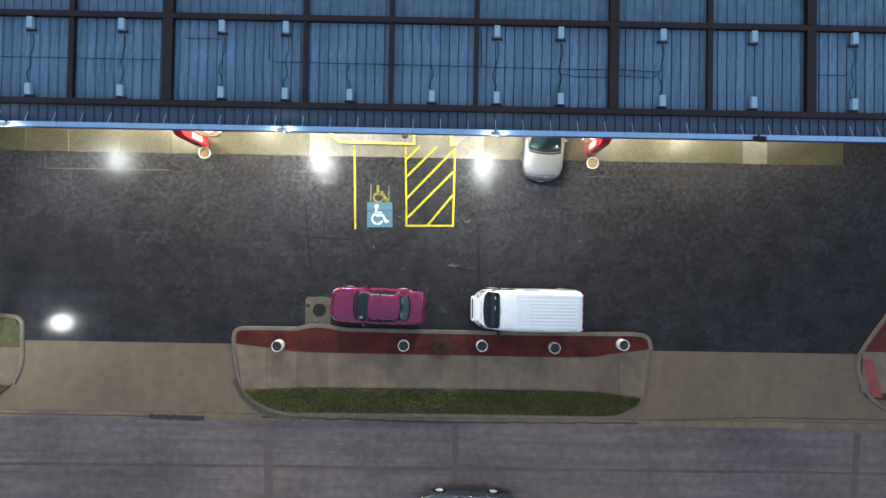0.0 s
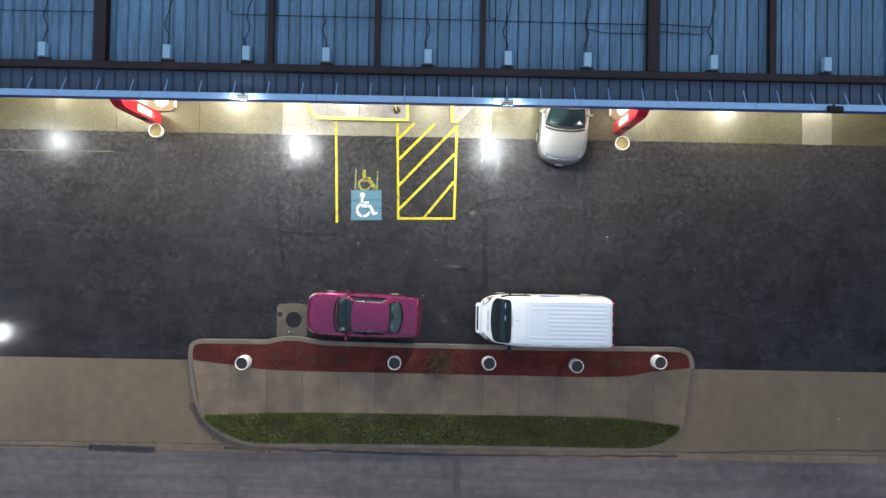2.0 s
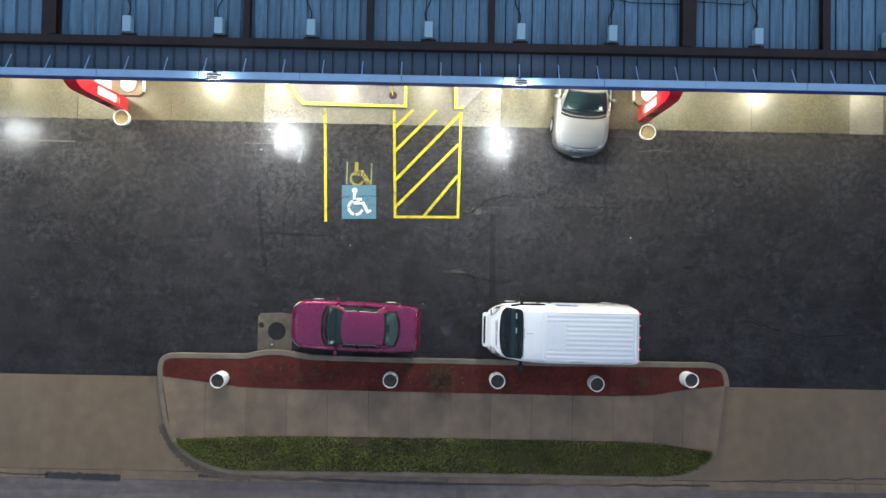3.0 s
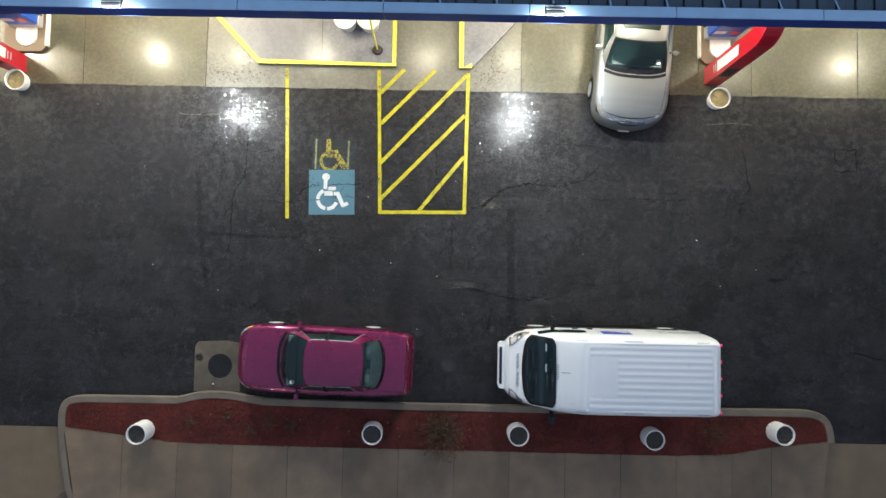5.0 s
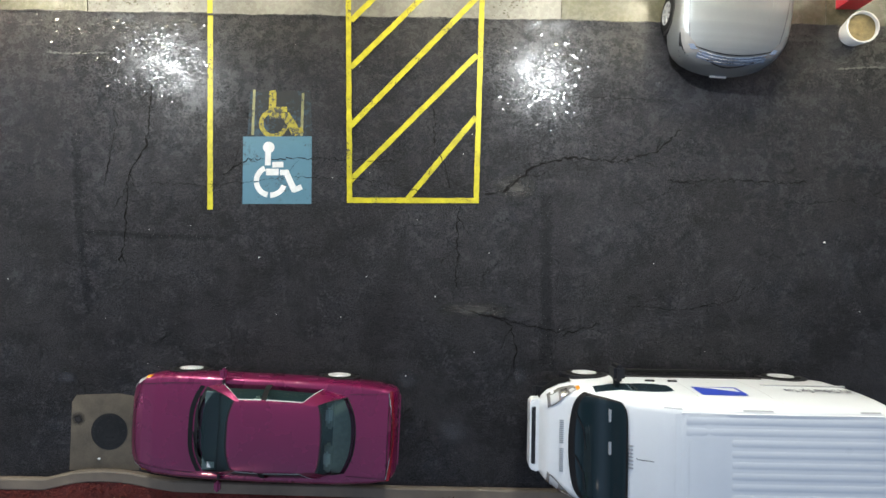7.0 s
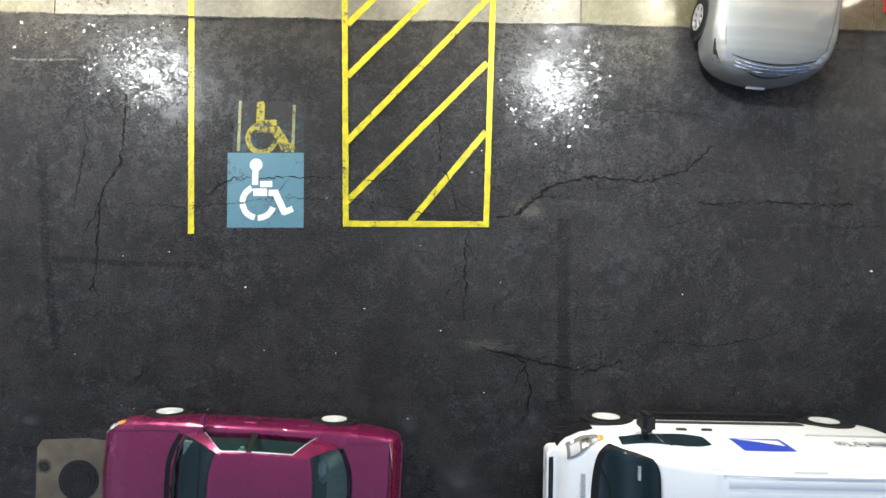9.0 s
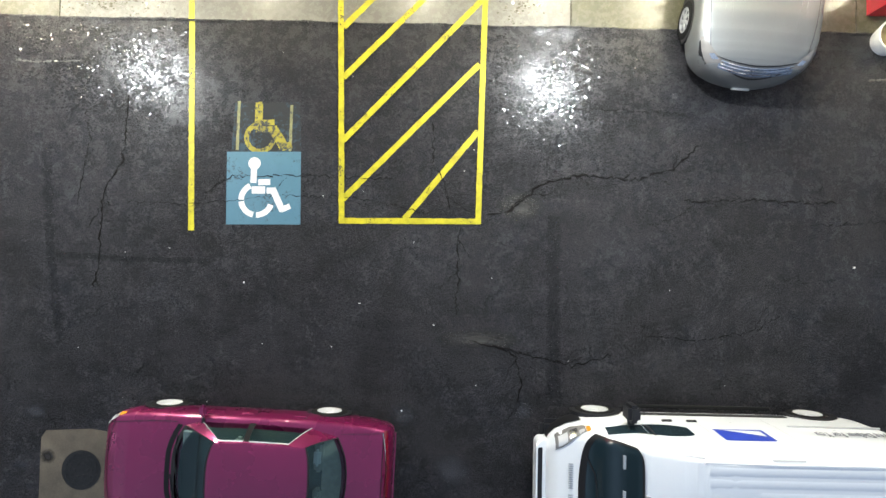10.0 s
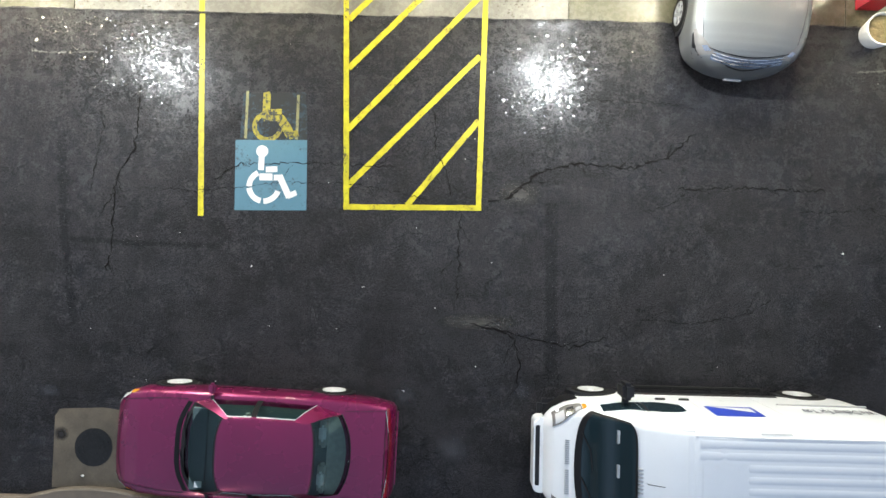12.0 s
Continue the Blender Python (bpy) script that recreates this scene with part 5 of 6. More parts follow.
# pressed roof: a raised field with shallow ribs along it, shorter ones behind a plain hatch
part("roof_panel", drape(B(), VAN, van_half, -2.38, 0.80, -0.79, 0.79, 0.012, 14, 8), M_VAN, van, smooth=True)
part("roof_hatch", drape(B(), VAN, van_half, 0.12, 0.62, -0.42, 0.42, 0.0145, 8, 6), M_VAN, van, "plain raised roof field", smooth=True)
for i in range(10):
    ry = -0.70 + 1.40 * i / 9
    x1 = 0.66 if i in (0, 1, 8, 9) else 0.04
    prof = ((-0.064, 0.009), (-0.040, 0.0145), (0.0, 0.016), (0.040, 0.0145), (0.064, 0.009))
    part("roof_rib", add_loft(B(), [[(x, ry + dy * w, top_z(VAN, van_half, x, ry) + 0.006 + (dz - 0.006) * h) for dy, dz in prof] for x, w, h in [(-2.24, 0.85, 0.2), (-2.20, 1, 1)] + [(-2.2 + (x1 + 2.15) * k / 16, 1, 1) for k in range(1, 17)] + [(x1, 0.85, 0.2)]]), M_VAN, van, smooth=True)
part("roof_end_rib", add_box(B(), -2.36, -2.30, -0.76, 0.76, 2.47, 2.503, 0.012, 2), M_VAN, van, smooth=True)
for s in (-1, 1):
    part("roof_rail", add_loft(B(), [[(x, s * 0.80 + dy, top_z(VAN, van_half, x, 0.80) + dz) for dy, dz in ((-0.02, 0.0), (-0.012, 0.022), (0.012, 0.022), (0.02, 0.0))] for x in (-2.36, -1.2, 0.0, 0.72)]), M_VAN, van, smooth=True)
    for x0, x1 in ((0.70, 0.94), (-0.62, -0.18), (-2.2, -1.9)):
        part("roof_ditch", drape(B(), VAN, van_half, x0, x1, s * 0.865, s * 0.845, 0.010, 3, 1), M_VANGREY, van)
    # cab side window, tapering to the rear
    low = lambda u: 1.30 + 0.16 * max(0.0, (0.95 - u) / 0.4) ** 2
    high = lambda u: 1.82 - 0.30 * max(0.0, (u - 0.95) / 0.8) - 0.08 * max(0.0, (0.75 - u) / 0.2) ** 2
    bm = skin(B(), lambda u, v: (u, s * (side_y(VAN, van_half, u, low(u) + (high(u) - low(u)) * v) + 0.008), low(u) + (high(u) - low(u)) * v), 0.58, 1.76, 0, 1, 22, 6)
    part("side_window", bm, M_VANGLASS, van, "dark cab side window", smooth=True)
    part("window_post", skin(B(), lambda u, v: (u, s * (side_y(VAN, van_half, u, 1.32 + 0.46 * v) + 0.011), 1.32 + 0.46 * v), 1.13, 1.17, 0, 1, 1, 8), M_BLACK, van)
    # mirror, door handles, rails, gaps
    mir = part("door_mirror", add_box(B(), 1.30, 1.48, s * 1.22 - 0.13, s * 1.22 + 0.13, 1.22, 1.60, 0.05, 2), M_BLACK, van, "black door mirror", smooth=True)
    part("mirror_arm", add_box(B(), 1.32, 1.42, s * 1.06 - 0.08, s * 1.06 + 0.08, 1.28, 1.36, 0.015), M_BLACK, mir)
    for hx in (0.74, 0.36):
        part("door_handle", add_box(B(), hx - 0.08, hx + 0.08, s * 1.03 - 0.02, s * 1.03 + 0.02, 1.05, 1.10, 0.012), M_BLACK, van)
    part("slide_rail", add_box(B(), -2.42, -1.02, s * 1.022 - 0.014, s * 1.022 + 0.014, 1.24, 1.28, 0.006), M_PUMPG, van, "grey sliding door rail")
    part("rub_strip", add_box(B(), -1.35, 1.10, s * 1.022 - 0.012, s * 1.022 + 0.012, 0.55, 0.68, 0.01), M_BLACK, van, "black rub strip")
    board = part("running_board", add_box(B(), -1.30, 1.05, s * 1.062 - 0.03, s * 1.062 + 0.03, 0.20, 0.235, 0.01), M_RUBBER, van, "black side step")
    for k in range(4):
        part("step_bracket", add_box(B(), -1.1 + 0.66 * k, -1.06 + 0.66 * k, s * 1.025 - 0.02, s * 1.025 + 0.02, 0.20, 0.24, 0.006), M_RUBBER, board)
    for gx in (1.22, 0.32, -0.80):
        bm = B()
        skin(bm, lambda u, v: (gx + 0.008 * v, s * (side_y(VAN, van_half, gx, u) + 0.010), u), 0.4, 2.1, 0, 1, 40, 1)
        part("door_gap", bm, M_PUMPG, van)
    # long headlight swept back round the corner, amber at its rear tip
    def on_lamp(u, v, lift=0.020):
        x = 2.44 - 0.50 * u
        out = 0.985 * lerp_row(VAN, x)[0] - 0.015
        y = out - (0.19 * (1 - u) ** 0.6 + 0.035) * (1 - v) * (0.55 + 0.45 * math.sin(math.pi * min(1.0, u + 0.25)))
        return (x, s * y, top_z(VAN, van_half, x, y) + lift)

    hl = part("headlight", skin(B(), on_lamp, 0, 0.86, 0, 1, 18, 8), M_LAMPGREY, van, "clear headlight glass", smooth=True)
    for u0, u1, v0, v1, mm in ((0.08, 0.34, 0.15, 0.85, M_HLAMP), (0.40, 0.62, 0.20, 0.85, M_CHROME), (0.66, 0.82, 0.15, 0.6, M_HLAMP)):
        part("lamp_insert", skin(B(), lambda u, v: on_lamp(u, v, 0.026), u0, u1, v0, v1, 6, 5), mm, hl, smooth=True)
    part("turn_signal", skin(B(), on_lamp, 0.87, 1.0, 0, 1, 4, 4), M_AMBER, van, "amber turn signal")
    for ax in (1.68, -1.86):
        arch(van, ax, s * 1.018, 0.42, s)
        wheel(van, ax, s * 0.925, 0.35, s, M_WHEEL, 0.22)
    # blue side decal with a white swoosh
    dec = B()
    zz = lambda v: 1.48 + 0.48 * v
    skin(dec, lambda u, v: (u, s * (side_y(VAN, van_half, u, zz(v)) + 0.007), zz(v)), -0.50, 0.22, 0, 1, 10, 10)
    d_ob = part("decal", dec, M_DECAL, van, "blue rectangular side decal")
    sw = B()
    skin(sw, lambda u, v: (u, s * (side_y(VAN, van_half, u, 1.50 + (0.40 * v) * (0.16 - u) / 0.75) + 0.010), 1.50 + (0.40 * v) * (0.16 - u) / 0.75), -0.44, 0.18, 0.22, 0.90, 10, 6)
    part("decal_swoosh", sw, M_VAN, d_ob)
for s in (-1, 1):
    bm = skin(B(), lambda u, v: (u, s * (side_y(VAN, van_half, u, 0.36 + (0.86 - 0.45 * max(0.0, u - 2.1) - 0.36) * v) + 0.014), 0.36 + (0.86 - 0.45 * max(0.0, u - 2.1) - 0.36) * v), 2.02, 2.53, 0, 1, 14, 8)
    part("bumper_corner", bm, M_COWL, van, "black plastic bumper corner", smooth=True)


def bumper_outline(w, x0, x1, r):
    pts = [(x0, -w)] + [(x1 - r + r * math.sin(radians(a)), -w + r - r * math.cos(radians(a))) for a in range(0, 91, 15)]
    return pts + [(x, -y) for x, y in pts[::-1]]


bm = add_prism(B(), bumper_outline(0.615, 2.36, 2.70, 0.10), 0.44, 0.76)
bmesh.ops.bevel(bm, geom=[e for e in bm.edges if all(v.co.z > 0.7 for v in e.verts)], offset=0.03, segments=2, affect="EDGES")
part("front_bumper", bm, M_VAN, van, "white front bumper", smooth=True)
part("bumper_slot", add_prism(B(), bumper_outline(0.49, 2.60, 2.672, 0.03), 0.74, 0.764), M_BLACK, van, "black air slot")
part("bumper_seam", add_box(B(), 2.485, 2.505, -0.585, 0.585, 0.75, 0.80, 0.004), M_PUMPG, van)
part("lower_bumper", add_box(B(), 2.2, 2.60, -0.86, 0.86, 0.28, 0.46, 0.08, 2), M_BLACK, van, smooth=True)
part("rear_bumper", add_box(B(), -2.57, -2.36, -0.92, 0.92, 0.38, 0.55, 0.05, 2), M_BLACK, van, smooth=True)
for i in range(5):
    part("rear_lamp", add_box(B(), -2.53, -2.45, -0.80 + 0.4 * i - 0.03, -0.80 + 0.4 * i + 0.03, 2.29, 2.34, 0.01), M_MARKER, van, "small red rear lamp")
for g0 in (-0.37, 0.10):
    for i in range(12):
        yy = g0 + 0.033 * i
        part("hood_louvre", add_box(B(), 2.18, 2.265, yy, yy + 0.014, top_z(VAN, van_half, 2.22, yy) - 0.01, top_z(VAN, van_half, 2.205, yy) + 0.006), M_VANGREY, van)
part("roof_aerial", add_tube(B(), [(1.29, -0.05, 2.12), (1.28, -0.05, 2.20), (1.10, -0.07, 2.36)], 0.006, 5), M_BLACK, van)
# fleet number on the brow stays unreadable bars
for i in range(7):
    yy = -0.235 + 0.055 * i
    part("number_bar", add_box(B(), 1.325, 1.39, yy, yy + 0.022, top_z(VAN, van_half, 1.36, yy) - 0.06, top_z(VAN, van_half, 1.335, yy) + 0.002), M_PUMPG, van)


def lettering(name, text, size, mat, m, parent):
    cu = bpy.data.curves.new(name, "FONT")
    cu.body, cu.size, cu.extrude = text, size, 0.002
    tmp = new(name, cu)
    bpy.context.view_layer.update()
    me = bpy.data.meshes.new_from_object(tmp.evaluated_get(bpy.context.evaluated_depsgraph_get()))
    bpy.data.objects.remove(tmp)
    me.materials.clear()
    me.materials.append(mat)
    ob = new(name, me)
    ob.parent = parent
    ob.matrix_basis = m
    return ob


# slogan on the side that faces the canopy, read from outside the van
lettering("slogan", "We Deliver For You", 0.125, M_SLATE, Matrix.Translation((-2.27, -(side_y(VAN, van_half, -1.6, 1.66) + 0.03), 1.58)) @ pose(0, 0, 0, 85, 0, 0) @ Matrix.Diagonal((1, 2.1, 1, 1)), van)


# ---- bollards in the mulch
def bollard(name, label, x, y, h, r, fill, tilt=(0, 0)):
    root = thing(name, label, "bollard", pose(x, y, 0.09, tilt[0], tilt[1], 0), group="white pipes")
    bm = B()
    k = 28
    r0 = r * (0.80 if fill is M_STRAW else 1.0)
    prof = [(r0, 0.0), (r, h - 0.02), (r - 0.008, h), (r - 0.03, h), (r - 0.036, h - 0.02), (r - 0.036, h - 0.09)]
    add_loft(bm, [[(q * math.cos(a), q * math.sin(a), z) for q, z in prof] for a in [2 * math.pi * i / k for i in range(k + 1)]], closed=False, caps=False)
    part("pipe", bm, M_PIPE, root, smooth=True)
    bm = B()
    rng = random.Random(int(x * 13))
    rings = [[((r - 0.034) * f * math.cos(a), (r - 0.034) * f * math.sin(a), h - 0.07 + 0.03 * (1 - f) + rng.uniform(-0.012, 0.012)) for a in [2 * math.pi * i / 20 for i in range(20)]] for f in (1.0, 0.7, 0.35, 0.05)]
    add_loft(bm, rings, caps=False)
    bm.faces.new(list(bm.verts)[-20:])
    part("fill", bm, fill, root)
    return root


for x, y, h, tl in ((-7.47, -6.10, 0.52, (2, -1)), (-1.19, -6.00, 0.44, (1, 2)), (2.75, -5.95, 0.50, (-1, 1)), (6.41, -5.99, 0.40, (2, 2)), (9.84, -5.78, 0.48, (0, 3))):
    bollard("bollard", "thick white pipe bollard filled with dark grit, set in red mulch", x, y, h, 0.278, M_FILL, tl)
for x, y, z, h, tilt in ((8.24, 3.38, 0.01, 0.35, (0, -3)), (-11.45, 3.55, 0.0, 0.30, (0, 0))):
    b = bollard("bucket_bollard", "white ribbed bucket with dry straw-coloured filling beside the pump" if h > 0.32 else "short white pipe with dry straw-coloured filling beside the pump", x, y, h, 0.30, M_STRAW, tilt)
    b.location.z = z

# drain
drain = thing("storm_drain", "round iron drain cover in a square concrete pad", "drain", pose(-5.56, -4.35, 0))
part("surround", add_prism(B(), [(-0.66, -0.70), (0.62, -0.68), (0.62, 0.66), (0.2, 0.72), (-0.58, 0.68), (-0.66, 0.55)], -0.1, 0.006), M_DRAINPAD, drain, "worn concrete pad")
bm = B()
add_cyl(bm, 0.05, 0.02, -0.05, 0.012, 0.335, 40)
cover = part("cover", bm, M_IRON, drain, "dark cast iron cover")
for ring, cnt in ((0.11, 6), (0.19, 12), (0.27, 18)):
    for i in range(cnt):
        a = 2 * math.pi * i / cnt
        bm = add_box(B(), -0.028, 0.028, -0.016, 0.016, 0.0125, 0.019, 0.004)
        bmesh.ops.transform(bm, matrix=Matrix.Translation((0.05 + ring * math.cos(a), 0.02 + ring * math.sin(a), 0)) @ Matrix.Rotation(a + 1.57, 4, "Z"), verts=bm.verts)
        part("stud", bm, M_IRON, cover)


# ---- pump islands with red arches
def pump_island(x, s):
    """s is the side on which the arch stands back from the island's open edge."""
    isl = thing("pump_island", "low concrete pump island with a white steel edge", "pump island", pose(x, 4.42, 0))
    bm = add_prism(B(), [(-0.12, 0.14), (0.02, 0.0), (1.1, 0.0), (1.1, 7.5), (-0.12, 7.5)] if s > 0 else [(-1.1, 0.0), (-0.02, 0.0), (0.12, 0.14), (0.12, 7.5), (-1.1, 7.5)], 0.0, 0.14)
    part("island_slab", bm, M_WALKC, isl)
    part("edge_rail", add_box(B(), -0.15 if s > 0 else 0.10, -0.10 if s > 0 else 0.15, 0.16, 7.5, 0.0, 0.17, 0.01), M_PIPE, isl, "white steel edge")
    bm = B()
    add_prism(bm, [(0.42 * s + 0.28 * math.cos(radians(a)), 0.42 + 0.28 * math.sin(radians(a))) for a in range(180, 361, 12)] + [(0.42 * s + 0.28, 0.9), (0.42 * s - 0.28, 0.9)], 0.14, 0.21)
    part("base_plinth", bm, M_PIPE, isl, "pale rounded plinth")
    pump = thing("fuel_pump", "blue and grey fuel dispenser with a lit top panel", "fuel pump", pose(x + 0.42 * s, 5.35, 0.14, 0, 0, 0))
    part("cabinet", add_box(B(), -0.42, 0.42, -0.26, 0.26, 0.06, 1.45, 0.03), M_PUMPB, pump)
    part("top_panel", add_box(B(), -0.46, 0.46, -0.30, 0.30, 1.46, 1.95, 0.02), M_PUMPB, pump, "blue top panel")
    part("pump_skirt", add_box(B(), -0.44, 0.44, -0.28, 0.28, 0.0, 0.22, 0.02), M_PUMPG, pump, "grey metal skirt")
    part("label", add_box(B(), -0.36, -0.05, -0.272, -0.262, 0.45, 0.62, 0.003), M_PIPE, pump, "white label")
    part("label", add_box(B(), 0.05, 0.30, -0.272, -0.262, 0.40, 0.66, 0.003), M_RED, pump, "red label")
    part("label", add_box(B(), -0.38, 0.38, -0.272, -0.262, 1.30, 1.38, 0.003), M_PIPE, pump, "white label strip")
    part("screen", add_box(B(), -0.25, 0.25, -0.285, -0.255, 0.95, 1.25, 0.01), M_BLACK, pump)
    for i in range(4):
        part("panel_bar", add_box(B(), -0.40, -0.40 + 0.5 - 0.08 * i, -0.26 + 0.1 * i, -0.22 + 0.1 * i, 1.951, 1.957), M_PIPE, pump)
    for k in (-1, 1):
        part("nozzle", add_box(B(), k * 0.45 - 0.03, k * 0.45 + 0.03, -0.12, 0.05, 0.85, 1.15, 0.02), M_BLACK, pump)
        part("hose", add_tube(B(), [(k * 0.47, -0.05, 0.88), (k * 0.60, -0.08, 0.45), (k * 0.55, -0.02, 0.25), (k * 0.48, 0.1, 0.5), (k * 0.44, 0.15, 1.4)], 0.018, 6), M_BLACK, pump)
    return isl


def red_arch(x, s):
    root = thing("red_arch", "red steel arch bending from a post over the pumps", "arch", pose(x, 3.84, 0.02))
    # a swept box: up the post, round the bend, then level towards the back
    way = [(0.0, 0.0, 90)] + [(0.0, z, 90) for z in (0.6, 1.2, 1.8, 2.4)]
    way += [(0.75 - 0.75 * math.cos(radians(a)), 2.72 + 0.75 * math.sin(radians(a)), 90 - a) for a in range(10, 91, 10)]
    way += [(2.0, 3.47, 0), (6.0, 3.47, 0)]
    rings = []
    hw, th = 0.21, 0.24
    for y, z, a in way:
        ny, nz = -math.sin(radians(a)), math.cos(radians(a))
        rings.append([(-hw, y + ny * th, z + nz * th), (hw, y + ny * th, z + nz * th), (hw, y - ny * th, z - nz * th), (-hw, y - ny * th, z - nz * th)])
    bm = add_loft(B(), [[(p[0], p[1] + th, p[2]) for p in r] for r in rings])
    part("arch_body", bm, M_RED, root, "red enamelled steel")
    # white notice on the side that faces the driveway
    part("notice", add_box(B(), -s * 0.217 - 0.005, -s * 0.217 + 0.005, 0.10, 0.38, 0.85, 2.05, 0.003), M_PIPE, root, "plain white notice")
    for i in range(2):
        zz = 0.75 - 0.12 * i
        part("notice_bar", add_box(B(), -s * 0.224 - 0.003, -s * 0.224 + 0.003, 0.13, 0.34, zz, zz + 0.04), M_PUMPG, root)
    part("grip_pad", add_box(B(), -0.15, 0.15, -0.006, 0.004, 0.75, 1.35, 0.003), M_BLACK, root)
    return root


pump_island(7.88, 1)
red_arch(8.14, 1)
pump_island(-10.85, -1)
red_arch(-11.55, -1)

# white tubs and a sign stand on the walk
for x in (-2.20, -1.55):
    tub = thing("white_tub", "round white plastic tub standing on the walk", "tub", pose(x, 5.34, 0.14))
    bm = B()
    prof = [(0.24, 0.0), (0.30, 0.42), (0.32, 0.44), (0.32, 0.47), (0.29, 0.47), (0.26, 0.30)]
    add_loft(bm, [[(q * math.cos(a), q * math.sin(a), z) for q, z in prof] for a in [2 * math.pi * i / 24 for i in range(25)]], closed=False, caps=False)
    part("tub_wall", bm, M_PIPE, tub, smooth=True)
    part("tub_fill", add_cyl(B(), 0, 0, 0.25, 0.31, 0.265, 24), M_BOX, tub)
stand = thing("sign_stand", "leaning sign post in a round rusty base", "sign stand", pose(-1.33, 4.62, 0.14))
part("base", add_cyl(B(), 0, 0, 0.0, 0.09, 0.15, 20, 0.12), M_RUST, stand, "dark rusty round base")
part("post", add_tube(B(), [(0, 0, 0.08), (-0.03, 0.16, 0.7), (-0.06, 0.32, 1.3)], 0.022, 8), M_YKERB, stand, "thin yellowish post")

# lamp and sign pole on the corner island, its head above the view
pole = thing("lamp_pole", "tall lamp pole on a round concrete footing", "lamp pole", pose(-21.75, -5.45, 0.1))
part("footing", add_cyl(B(), 0, 0, 0, 0.35, 0.30, 24), M_KERB, pole, "round concrete footing")
part("pole_shaft", add_cyl(B(), 0, 0, 0.35, 5.6, 0.07, 12), M_PUMPG, pole)
part("lamp_head", add_box(B(), -0.4, 0.3, -0.5, 0.1, 5.55, 5.65, 0.02), M_PUMPG, pole)
signb = thing("lit_sign", "low glowing white sign with a cyan edge", "sign", pose(-22.35, -5.40, 0.1))
part("cabinet", add_box(B(), -0.25, 0.12, -0.50, 0.50, 0.30, 1.0, 0.02), plain("cyan_edge", (0.05, 0.45, 0.65), 0.4), signb)
part("panel", add_box(B(), -0.20, 0.08, -0.45, 0.45, 1.0, 1.015), plain("lit_panel", (0.85, 0.95, 1.0), 0.4, emit=1.2), signb, "glowing white panel")
part("foot", add_box(B(), -0.12, 0.02, -0.1, 0.1, 0.0, 0.31), M_PUMPG, signb)

# street lamps added across the street, out of sight, to carry the fill light
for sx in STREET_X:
    sl = thing("street_lamp", "tall street lamp added out of view across the street", "street lamp", pose(sx, -21.0, -0.03), group="street lamps")
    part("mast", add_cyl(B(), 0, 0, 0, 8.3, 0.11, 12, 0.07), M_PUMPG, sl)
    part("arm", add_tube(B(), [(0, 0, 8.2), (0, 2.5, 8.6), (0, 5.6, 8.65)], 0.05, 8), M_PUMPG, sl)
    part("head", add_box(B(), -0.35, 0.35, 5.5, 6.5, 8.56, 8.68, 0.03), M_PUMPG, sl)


# ---- cracks, patches and litter
def crack(pts, w, seed):
    rng = random.Random(seed)
    out = []
    for (a, b), (c, d) in zip(pts, pts[1:]):
        k = max(3, int(math.hypot(c - a, d - b) / 0.06))
        for i in range(k):
            f = i / k
            out.append((a + (c - a) * f + rng.gauss(0, 0.018), b + (d - b) * f + rng.gauss(0, 0.018)))
    out.append(pts[-1])
    return marking("asphalt_crack", add_ribbon(B(), out, w, 0.0075, 0.7, rng), M_CRACK, "thin dark irregular crack in the asphalt", "crack")


